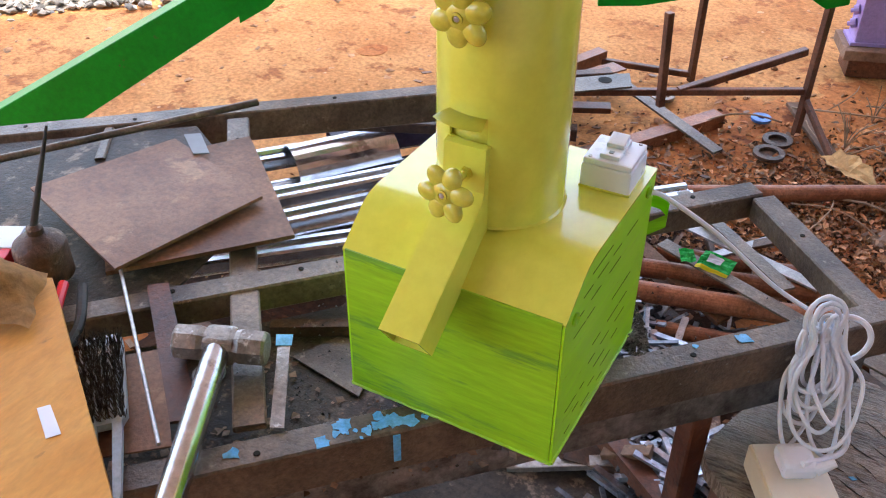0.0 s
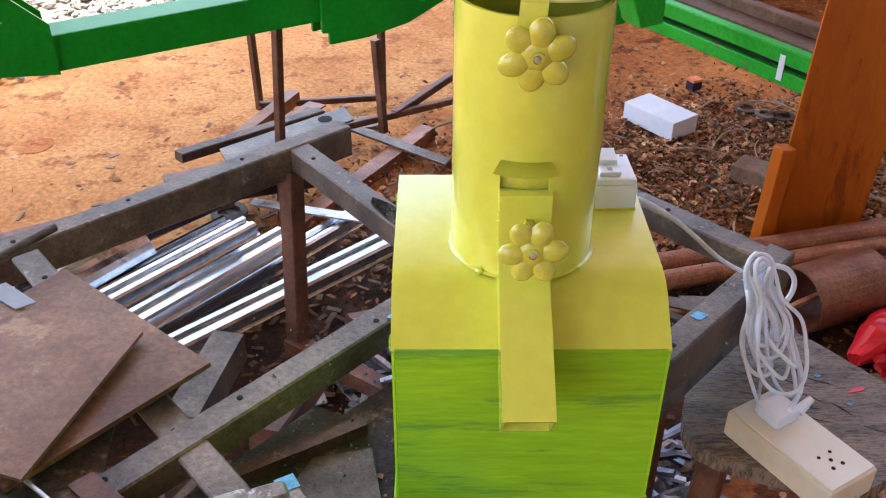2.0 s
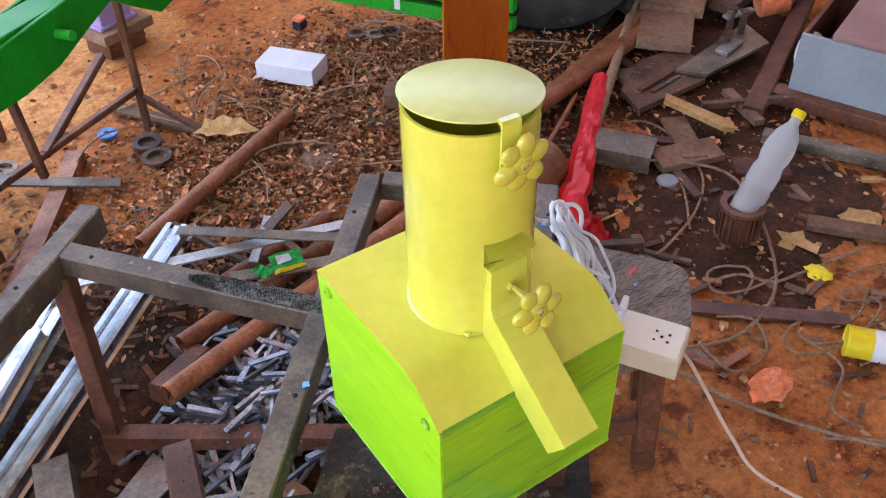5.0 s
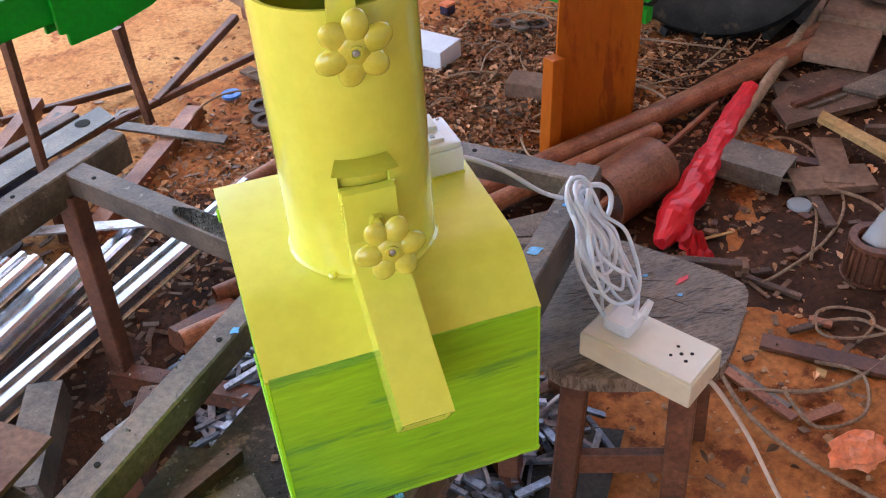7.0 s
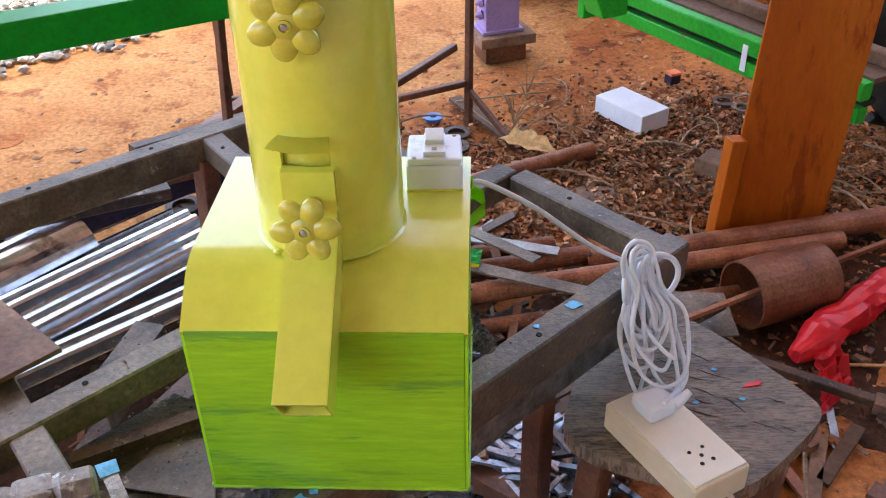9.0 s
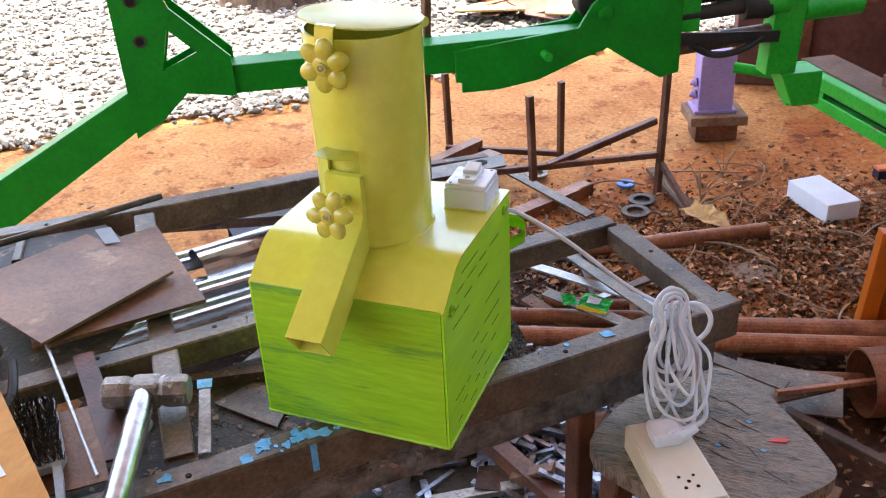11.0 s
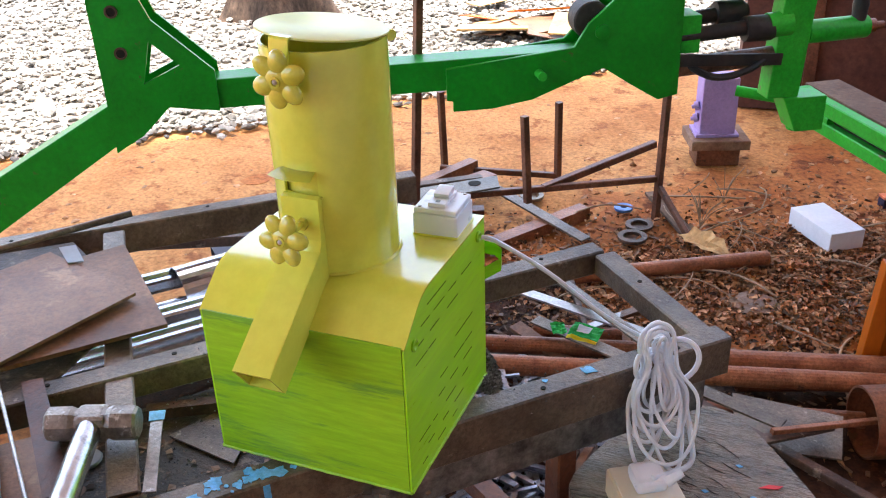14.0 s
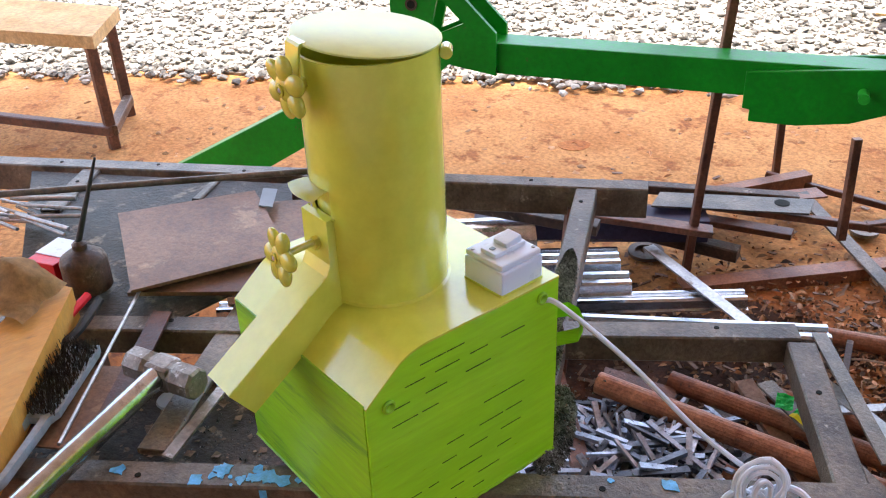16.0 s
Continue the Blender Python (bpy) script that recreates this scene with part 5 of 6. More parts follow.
g_slab("upright_post", [(1.85, 0.53), (1.95, 0.53), (1.98, 1.05), (1.88, 1.05)], 0.0, 0.07, GREEN_L, label="lighter green upright post")
g_slab("post_flange", [(1.95, 0.42), (2.04, 0.42), (2.04, 0.53), (1.90, 0.53)], -0.01, 0.08, GREEN_L)
part("cross_tube", rod(GU * 1.96 + GV * 0.03 + Vector((0, 0, 0.72)), GU * 2.16 + GV * 0.05 + Vector((0, 0, 0.72)), 0.035, 18), GREEN_L, imp, smooth=True)
part("tube_lug", lathe([(0.02, 0), (0.024, 0.05), (0.018, 0.09)], Matrix.Translation(GU * 2.13 + GV * 0.04 + Vector((0, 0, 0.74))), 12), BLACK, imp, smooth=True)
part("tube_bolt", lathe([(0.022, 0), (0.022, 0.03), (0.012, 0.03), (0.012, 0.06)], axes(GU * 2.16 + GV * 0.05 + Vector((0, 0, 0.72)), GU * 2.3 + GV * 0.05 + Vector((0, 0, 0.72))), 12), PIPE, imp, smooth=True)
for z0, v0 in ((0.69, 0.0), (0.67, 0.06)):
    part("link_plate", bar(GU * 1.54 + GV * v0 + Vector((0, 0, z0)), GU * 1.88 + GV * v0 + Vector((0, 0, z0 - 0.02)), 0.012, 0.035), BLACK, imp)
part("hose", tube_path([GU * 1.58 + GV * 0.02 + Vector((0, 0, 0.66)), GU * 1.66 + GV * -0.02 + Vector((0, 0, 0.62)), GU * 1.76 + GV * -0.02 + Vector((0, 0, 0.63)), GU * 1.86 + GV * 0.02 + Vector((0, 0, 0.67))], 0.011), BLACK, imp, smooth=True)
g_slab("top_shelf", [(1.55, 0.855), (1.86, 0.845), (1.86, 0.865), (1.55, 0.875)], 0.06, 0.20, GREEN_L)
for u in (1.62, 1.70, 1.79):
    part("stud", lathe([(0.028, 0), (0.028, 0.05), (0.02, 0.052), (0.02, 0.075)], Matrix.Translation(GU * u + GV * 0.10 + Vector((0, 0, 0.87))), 14), GREEN_L, imp, smooth=True)


# rail of the implement running off to the right
def rail():
    d = Vector((0.545, -0.838, 0))
    c = Vector((0.815, 2.03, 0)) - G0
    back = Vector((0.838, 0.545, 0))

    def b(a0, a1, off, w, h, z, mt, nm, lab=""):
        part(nm, bar(c + d * a0 + back * off + Vector((0, 0, z)), c + d * a1 + back * off + Vector((0, 0, z)), w, h), mt, imp, lab)
    b(-0.50, 0.62, 0.02, 0.04, 0.045, 0.360, GREEN_L, "lower_rail")
    b(-0.50, -0.33, 0.02, 0.04, 0.02, 0.380, GREEN_L, "rail_end")
    b(-0.33, 0.62, 0.045, 0.04, 0.02, 0.380, DARK, "rail_slot", "dark slot between the rails")
    b(-0.50, 0.62, 0.02, 0.04, 0.05, 0.430, GREEN_L, "upper_rail", "light green rail with a dusty top")
    b(-0.55, 0.62, 0.105, 0.13, 0.015, 0.436, BOARD, "dusty_deck", "dusty brown deck plate")
    b(-0.2, 0.6, 0.14, 0.04, 0.04, 0.475, BOARD, "deck_batten")
    part("rail_flange", box(0.04, 0.075, 0.155, Matrix.Translation(c + d * -0.50 + Vector((0, 0, 0.285))) @ Matrix.Rotation(math.atan2(-0.838, 0.545), 4, "Z"), 0.012), GREEN_L, imp)
    part("chalk_mark", box(0.02, 0.002, 0.08, Matrix.Translation(c + d * 0.22 + back * -0.002 + Vector((0, 0, 0.33))) @ Matrix.Rotation(math.atan2(-0.838, 0.545), 4, "Z")), WHITE, imp, "white paint drip")
    part("hanging_tube", rod(c + d * -0.5 + Vector((-0.22, 0.02, 0.40)), c + d * -0.5 + Vector((0.0, 0.02, 0.38)), 0.02, 12), GREEN_L, imp, smooth=True)


rail()

# white carton on the litter
cb = one("white_carton", box(0.225, 0.128, 0.066, Matrix.Translation((0.683, 2.192, 0.010)) @ Matrix.Rotation(radians(-53), 4, "Z"), 0.003), CARTON, "plain white cardboard box lying on dry leaves", "box")
# orange sheet
sh = thing("orange_sheet", "orange primed steel sheet panel leaning upright", "panel", at=(0.98, 1.46, 0))
def orange():
    m = Matrix.Rotation(radians(14), 4, "Z") @ Matrix.Rotation(radians(4.5), 4, "Y") @ Matrix.Rotation(radians(-3), 4, "X")
    bm = box(0.31, 0.006, 1.1, m @ Matrix.Translation((-0.01, 0, 0)))
    part("sheet", bm, ORANGE, sh)
    bm = box(0.042, 0.045, 0.31, m @ Matrix.Translation((-0.188, -0.02, 0)), 0.003)
    part("edge_flange", bm, ORANGE, sh)


orange()


def build_tyre():
    t = thing("tractor_tyre", "large black tractor tyre with lugs standing behind", "tyre", at=(1.71, 1.99, 0.405))
    m = Matrix.Rotation(radians(-40), 4, "Z") @ Matrix.Rotation(math.pi / 2, 4, "X")
    prof = [(0.24, -0.10), (0.30, -0.13), (0.38, -0.12), (0.41, -0.08), (0.42, 0.0), (0.41, 0.08), (0.38, 0.12), (0.30, 0.13), (0.24, 0.10)]
    part("casing", lathe(prof + [(0.22, 0.05), (0.22, -0.05)], m, 48), BLACK, t, smooth=True)
    for i in range(22):
        for s in (-1, 1):
            a = (i + (0.5 if s > 0 else 0)) / 22 * 2 * math.pi
            bm = box(0.032, 0.13, 0.03, m @ Matrix.Rotation(a, 4, "Z") @ Matrix.Translation((0.405, 0, 0.055 * s)) @ Matrix.Rotation(math.pi / 2, 4, "Y") @ Matrix.Rotation(math.pi / 2 + 0.6 * s, 4, "Z"), 0.004)
            part("lug", bm, BLACK, t)
    part("rim", lathe([(0.24, -0.06), (0.21, -0.03), (0.10, 0.0), (0.10, 0.02), (0.23, 0.05)], m, 32), RIMP, t, "dusty cream wheel rim", True)


build_tyre()

# red film wrapped pipe end
rb = thing("red_bag", "crumpled red plastic film wrapped round a pipe", "plastic bag", at=(1.2, 1.1, 0))
def red_wrap():
    p0, p1 = Vector((0.875, 0.885, 0.045)), Vector((1.50, 1.445, 0.060))
    o = Vector((1.2, 1.1, 0))
    bm = bmesh.new()
    rings = []
    for i in range(40):
        t = i / 39
        c = p0.lerp(p1, t) - o
        m = axes(c, c + (p1 - p0))
        row = []
        for j in range(16):
            a = j / 16 * 2 * math.pi
            r = (0.046 - 0.016 * t) * min(1.0, 0.35 + t * 6) * (1 + 0.32 * noise.noise((t * 10, math.cos(a) * 1.6, math.sin(a) * 1.6)) + 0.12 * noise.noise((t * 30, math.cos(a) * 3, math.sin(a) * 3)))
            row.append(bm.verts.new(m @ Vector((r * math.cos(a), r * math.sin(a), 0.01 * noise.noise((t * 9, a, 3))))))
        rings.append(row)
    for a, b in zip(rings, rings[1:]):
        for j in range(16):
            bm.faces.new((a[j], a[(j + 1) % 16], b[(j + 1) % 16], b[j]))
    bm.faces.new(rings[0])
    part("wrap", bm, RED, rb)
    bm = bmesh.new()
    g = []
    for i in range(16):
        row = []
        for j in range(9):
            u, v = i / 15, j / 8
            p = Vector((0.955, 0.93, 0.06)).lerp(Vector((0.945, 0.775, 0.015)), u) + Vector((0.05, 0.05, 0)) * (v - 0.5) * 2 * (0.7 + 0.3 * u)
            row.append(bm.verts.new(p - o + Vector((0.02 * noise.noise((u * 5, v * 3, 1)), 0.02 * noise.noise((u * 5, v * 3, 4)), 0.025 * noise.noise((u * 6, v * 5, 7))))))
        g.append(row)
    for i in range(15):
        for j in range(8):
            bm.faces.new((g[i][j], g[i + 1][j], g[i + 1][j + 1], g[i][j + 1]))
    bmesh.ops.solidify(bm, geom=bm.faces[:], thickness=0.001)
    part("loose_end", bm, RED, rb)
    part("pole", rod(p0.lerp(p1, 0.3) - o, Vector((2.00, 1.80, 0.07)) - o, 0.018, 12), TWIG, rb, "pale wooden pole", True)


red_wrap()


def build_hub():
    h = thing("finned_hub", "rusty finned cast iron hub lying on the earth", "casting", at=(1.30, 0.635, 0))
    part("barrel", lathe([(0.062, 0), (0.066, 0.006), (0.056, 0.01), (0.056, 0.095), (0.064, 0.10), (0.064, 0.112), (0.045, 0.112), (0.045, 0.06)], k=28), BROWN, h, smooth=False)
    for i in range(24):
        a = i / 24 * 2 * math.pi
        part("fin", box(0.010, 0.006, 0.085, Matrix.Rotation(a, 4, "Z") @ Matrix.Translation((0.058, 0, 0.01))), BROWN, h)


build_hub()
bt = thing("water_bottle", "clear plastic water bottle with yellow cap leaning in the hub", "bottle", at=(1.30, 0.635, 0.07))
bmx = axes((0, 0, 0), (0.54, 0.09, 0.62)) @ Matrix.Scale(1.08, 4)
part("bottle_body", lathe([(0.030, 0), (0.040, 0.008), (0.040, 0.075), (0.037, 0.085), (0.040, 0.095), (0.040, 0.13), (0.035, 0.15), (0.040, 0.17), (0.041, 0.20), (0.034, 0.235), (0.018, 0.262), (0.0145, 0.268), (0.0145, 0.285)], bmx, 28), GLASS, bt, smooth=True)
part("cap", lathe([(0.0165, 0.283), (0.017, 0.285), (0.017, 0.302), (0.015, 0.305)], bmx, 20), YCAP, bt, "yellow screw cap", True)
part("water", lathe([(0.028, 0.004), (0.0375, 0.010), (0.0375, 0.05)], bmx, 24), GLASS, bt, smooth=True)

# orange bag
def crumple(name, c, s, material, label, category, seed):
    bm = bmesh.new()
    bmesh.ops.create_icosphere(bm, subdivisions=3, radius=1)
    for v in bm.verts:
        k = 1 + 0.45 * noise.noise(v.co * 2.2 + Vector((seed, 0, 0))) + 0.2 * noise.noise(v.co * 5 + Vector((0, seed, 0)))
        v.co = Vector((v.co.x * s[0] * k, v.co.y * s[1] * k, max(v.co.z * k, -0.8) * s[2] + s[2] * 0.8)) + Vector(c)
    return one(name, bm, material, label, category)


crumple("orange_bag", (0.91, 0.185, 0), (0.055, 0.042, 0.028), SALMON, "crumpled orange plastic bag on the earth", "plastic bag", 3)


def foil(name, at, turn, sx, sy, material, label, category, seed, stripe=None):
    """A flat creased foil packet."""
    e = thing(name, label, category, at=at)
    k = 7
    m = Matrix.Rotation(turn, 4, "Z") @ Matrix.Rotation(0.22, 4, "X")

    def grid(x0, x1, y0, y1, lift):
        bm = bmesh.new()
        g = [[bm.verts.new(m @ Vector((x, y, lift + 0.006 * noise.noise((x * 60 + seed, y * 60, 1)) + 0.004 * noise.noise((x * 25, y * 110 + seed, 5))))) for y in np.linspace(y0, y1, k)] for x in np.linspace(x0, x1, k)]
        for i in range(k - 1):
            for j in range(k - 1):
                bm.faces.new((g[i][j], g[i + 1][j], g[i + 1][j + 1], g[i][j + 1]))
        bmesh.ops.solidify(bm, geom=bm.faces[:], thickness=0.0012)
        return bm
    part("packet", grid(-sx / 2, sx / 2, -sy / 2, sy / 2, 0.0), material, e)
    if stripe:
        part("print_patch", grid(-sx * 0.3, sx * 0.15, -sy * 0.1, sy * 0.35, 0.0015), CARTON, e, "pale printed patch")
        part("edge_strip", grid(-sx / 2, sx / 2, -sy / 2 - 0.004, -sy / 2 + 0.006, 0.001), stripe, e, "yellow edge")


foil("green_sachet", (0.055, 1.11, 0.160), 0.5, 0.036, 0.042, GREENFOIL, "bright green foil sachet on the pipes", "sachet", 5)
foil("green_sachet", (0.125, 1.115, 0.158), -0.15, 0.082, 0.058, GREENFOIL, "green and yellow foil sachet with pale print", "sachet", 8, YCAP)
crumple("yellow_scrap", (1.346, 0.385, 0), (0.028, 0.035, 0.012), YCAP, "crumpled yellow plastic scrap on the earth", "plastic scrap", 9)
tin = thing("paint_tin", "yellow paint tin with pale print lying on its side", "tin", at=(1.16, 0.17, 0.042))
tm = Matrix.Rotation(math.atan2(-0.13, 0.10), 4, "Z") @ Matrix.Rotation(math.pi / 2, 4, "Y")
part("can", lathe([(0.0, 0.004), (0.038, 0.004), (0.040, 0.0), (0.041, 0.004), (0.0395, 0.008), (0.0395, 0.150), (0.041, 0.154), (0.040, 0.158), (0.038, 0.154), (0.0, 0.154)], tm, 28), YCAP, tin, "", True)
part("label", lathe([(0.0397, 0.062), (0.0402, 0.062), (0.0402, 0.13), (0.0397, 0.13)], tm, 28), CARTON, tin, "pale printed band", True)
one("paper_scrap", plate([(1.35, 0.53), (1.365, 0.49), (1.395, 0.50), (1.41, 0.44), (1.44, 0.455), (1.435, 0.50), (1.46, 0.53), (1.42, 0.545), (1.40, 0.575), (1.385, 0.54)], 0.003, Matrix.Translation((0, 0, 0.008))), LEATHER, "torn tan paper scrap on the earth", "paper")
one("ground_bar", bar((0.93, 0.53, 0.012), (1.26, 0.22, 0.016), 0.045, 0.012), BROWN, "brown flat bar lying on the red earth", "bar", "scrap bars")
one("ground_bar", bar((1.02, 0.74, 0.012), (1.10, 0.62, 0.012), 0.016, 0.012), RUST, "thin rusty bar lying on the red earth", "bar", "scrap bars")
one("rusty_block", box(0.03, 0.05, 0.03, Matrix.Translation((0.83, 0.64, 0.003)) @ Matrix.Rotation(0.6, 4, "Z"), 0.002), PIPE, "small rusty steel offcut block on the earth", "offcut")
crumple("rusty_disc", (0.50, 1.66, 0.002), (0.075, 0.065, 0.010), PLATE, "flat crumpled rusty disc on the litter", "scrap", 11)
one("clay_brick", box(0.20, 0.10, 0.07, Matrix.Translation((0.93, 1.76, 0.0)) @ Matrix.Rotation(radians(-40), 4, "Z"), 0.006), BOARD, "dusty reddish brown brick on the litter", "brick")
crumple("paper_scrap", (1.62, 0.46, 0), (0.07, 0.05, 0.012), LEATHER, "torn tan paper on the earth", "paper", 13)

# large dry leaf
out = [(0.115, 0.0), (0.075, 0.022), (0.05, 0.05), (0.02, 0.04), (-0.01, 0.062), (-0.045, 0.045), (-0.075, 0.05), (-0.09, 0.02), (-0.125, 0.0), (-0.085, -0.022), (-0.06, -0.045), (-0.02, -0.038), (0.015, -0.05), (0.055, -0.035), (0.085, -0.02)]
bm = bmesh.new()
rings = []
for s in (1.0, 0.66, 0.33):
    rings.append([bm.verts.new((x * s, y * s, 0.020 * abs(y * s) / 0.05 + 0.010 * noise.noise((x * s * 30, y * s * 30, 4)))) for x, y in out])
mid = bm.verts.new((0, 0, -0.002))
for r0, r1 in zip(rings, rings[1:]):
    for q in range(len(out)):
        bm.faces.new((r0[q], r0[(q + 1) % len(out)], r1[(q + 1) % len(out)], r1[q]))
for q in range(len(out)):
    bm.faces.new((rings[-1][q], rings[-1][(q + 1) % len(out)], mid))
bmesh.ops.transform(bm, matrix=Matrix.Translation((0.322, 1.965, 0.022)) @ Matrix.Rotation(radians(-30), 4, "Z") @ Matrix.Rotation(radians(14), 4, "X") @ Matrix.Diagonal((0.95, 0.78, 1.3, 1)), verts=bm.verts)
one("large_leaf", bm, LEAF_TAN, "large curled dry tan leaf", "leaf")


def washer(name, x, y, z, r0, r1, h, material, label, group=""):
    bm = lathe([(r1, 0), (r0 * 0.97, 0), (r0, h * 0.3), (r0, h), (r1, h), (r1, 0)], Matrix.Translation((x, y, z)), 24)
    bmesh.ops.remove_doubles(bm, verts=bm.verts, dist=1e-5)
    return one(name, bm, material, label, "ring", group)


washer("blue_ring", -0.003, 2.215, 0.0, 0.034, 0.012, 0.010, NAVY, "small navy blue plastic flange on the earth")
for x, y, r in ((0.082, 2.07, 0.048), (0.078, 1.972, 0.05), (-0.72, 1.59, 0.055), (0.778, 1.762, 0.045), (1.03, 2.32, 0.04), (1.085, 2.27, 0.04), (1.143, 2.25, 0.04), (-0.346, 2.195, 0.045), (0.83, 1.70, 0.04)):
    washer("steel_washer", x, y, 0.008, r, r * 0.62, 0.012, random.choice((RUST, BEAM, RUST)), "rusty flat steel washer on the ground", "washers on the ground")

washer("flat_disc", -1.47, 2.05, -0.004, 0.065, 0.012, 0.006, EARTH, "flat earth-stained disc half sunk in the ground")
# boards and junk at the far right
for i, (x, y, z, sx, sy, a, mt) in enumerate(((2.35, 1.80, 0.14, 0.45, 0.2, 0.7, RUST), (1.45, 0.98, 0.03, 0.22, 0.10, -0.3, BOARD),
                                   (1.65, 0.35, 0.02, 0.5, 0.05, -0.9, BOARD), (2.1, 2.1, 0.06, 0.5, 0.3, 0.3, RUST), (2.65, 1.75, 0.1, 0.5, 0.12, 1.2, BOARD))):
    one("old_board", box(sx, sy, 0.025, Matrix.Translation((x, y, z - 0.02)) @ Matrix.Rotation(a, 4, "Z") @ Matrix.Rotation(random.uniform(-0.12, 0.12), 4, "X"), 0.003), mt, "weathered board thrown on a heap", "board", "boards on the heap")
hr = random.Random(31)
for i in range(46):
    x, y = hr.uniform(1.35, 2.7), hr.uniform(0.75, 2.3)
    if y < 1.55 * (x - 1.0) - 0.45 or ((x - 1.74) ** 2 + (y - 2.02) ** 2) < 0.16:
        continue
    a, L = hr.uniform(0, 3.14), hr.uniform(0.08, 0.32)
    bm = box(L, hr.uniform(0.02, 0.09), hr.uniform(0.006, 0.03), Matrix.Translation((x, y, hr.uniform(0.0, 0.03))) @ Matrix.Rotation(a, 4, "Z") @ Matrix.Rotation(hr.uniform(-0.08, 0.08), 4, "Y"), 0.002)
    one("junk_piece", bm, hr.choice((BOARD, RUST, BOARD, BROWN, BEAM, WOOD_Y, MAROON)), "dark splintered offcut on the junk heap", "scrap", "pieces on the junk heap")
for x, y, a in ((0.78, 0.60, 1.05), (0.84, 0.58, 1.2), (0.90, 0.62, 0.9), (0.72, 0.66, 1.3)):
    one("split_stick", box(0.20, 0.03, 0.012, Matrix.Translation((x, y, 0.002)) @ Matrix.Rotation(a, 4, "Z"), 0.002), BOARD, "short split wooden stick on the earth", "stick", "sticks by the stool")
one("steel_strip", box(0.13, 0.018, 0.006, Matrix.Translation((0.91, 0.70, 0.002)) @ Matrix.Rotation(1.4, 4, "Z"), 0.001), STEEL, "short grey steel strip on the earth", "strip")
jk = thing("steel_jig", "dark steel jig with upright pins on a heavy plate", "jig", at=(2.00, 1.33, 0.060))
part("plate", plate([(-0.24, 0.01), (-0.18, -0.08), (0.18, -0.05), (0.23, 0.11)], 0.012, Matrix(), 0.002), BEAM, jk)
for dx, dy, hh in ((0.09, 0.07, 0.10), (0.15, 0.06, 0.075), (0.04, 0.03, 0.035)):
    part("pin", lathe([(0.013, 0.0), (0.013, hh), (0.019, hh), (0.019, hh + 0.018)], Matrix.Translation((dx, dy, 0.0)), 12), RUST, jk)
part("foot_bar", box(0.12, 0.05, 0.018, Matrix.Translation((0.02, 0.0, 0.0)) @ Matrix.Rotation(0.25, 4, "Z"), 0.003), STEEL, jk)
part("cross_link", box(0.13, 0.028, 0.014, Matrix.Translation((0.13, 0.07, 0.075)) @ Matrix.Rotation(-0.15, 4, "Z"), 0.002), STEEL, jk)
dp = thing("drilled_board", "dark brown board with a raised batten under the jig", "board", at=(1.70, 1.37, 0.045))
part("board", plate([(-0.17, 0.0), (-0.21, -0.13), (0.12, -0.12), (0.21, -0.03), (0.20, 0.10), (0.02, 0.11)], 0.02, Matrix(), 0.002), RUST, dp)
part("batten", bar((-0.13, -0.05, 0.014), (0.08, -0.015, 0.014), 0.022, 0.014), BROWN, dp)
part("batten", bar((-0.10, -0.08, 0.010), (0.05, -0.06, 0.010), 0.012, 0.010), BEAM, dp)
for cx_, cy_, sx_, sy_, a_, z_ in ((1.93, 1.56, 0.26, 0.20, 0.72, 0.05), (2.14, 1.72, 0.28, 0.24, 0.66, 0.07), (2.06, 1.93, 0.30, 0.14, 0.80, 0.04), (2.40, 1.60, 0.34, 0.09, 0.20, 0.05)):
    one("heavy_board", box(sx_, sy_, 0.035, Matrix.Translation((cx_, cy_, z_)) @ Matrix.Rotation(a_, 4, "Z"), 0.004), BOARD, "brown weathered board stacked on the junk heap", "board", "boards on the heap")
one("splintered_plank", plate([(-0.13, 0.02), (-0.12, -0.02), (0.10, -0.035), (0.13, -0.015), (0.11, 0.015)], 0.018, Matrix.Translation((1.63, 1.10, 0.06)) @ Matrix.Rotation(radians(-68), 4, "Z") @ Matrix.Rotation(0.12, 4, "Y"), 0.002), LEATHER, "splintered orange plank on the junk heap", "board", "boards on the heap")
cab = thing("grey_cabinet", "pale grey chest with dusty pink top on brown plinth", "cabinet", at=(1.99, 1.035, 0))
cbm = Matrix.Rotation(math.atan2(-0.932, 0.363), 4, "Z")
part("front_panel", box(0.62, 0.016, 0.205, cbm @ Matrix.Translation((0.31, 0.008, 0.05)), 0.002), GREY, cab, "pale grey front panel")
part("side_panel", box(0.016, 0.46, 0.205, cbm @ Matrix.Translation((0.008, 0.248, 0.05)), 0.002), BROWN, cab)
part("far_side", box(0.016, 0.46, 0.205, cbm @ Matrix.Translation((0.612, 0.248, 0.05)), 0.002), BROWN, cab)
part("back_panel", box(0.62, 0.016, 0.205, cbm @ Matrix.Translation((0.31, 0.486, 0.05)), 0.002), BROWN, cab)
part("top_board", box(0.53, 0.49, 0.018, cbm @ Matrix.Translation((0.36, 0.255, 0.256)), 0.003), PINKBOARD, cab, "dusty pink top board")
part("plinth", box(0.74, 0.07, 0.05, cbm @ Matrix.Translation((0.33, -0.01, 0.0)), 0.006), BROWN, cab, "brown plinth rail")
part("base_board", box(0.60, 0.44, 0.02, cbm @ Matrix.Translation((0.31, 0.26, 0.03)), 0.002), BROWN, cab)
crumple("white_paper", (2.10, 1.06, 0.03), (0.030, 0.045, 0.105), CARTON, "crumpled bluish white paper stuffed in the chest's gap", "paper", 17)
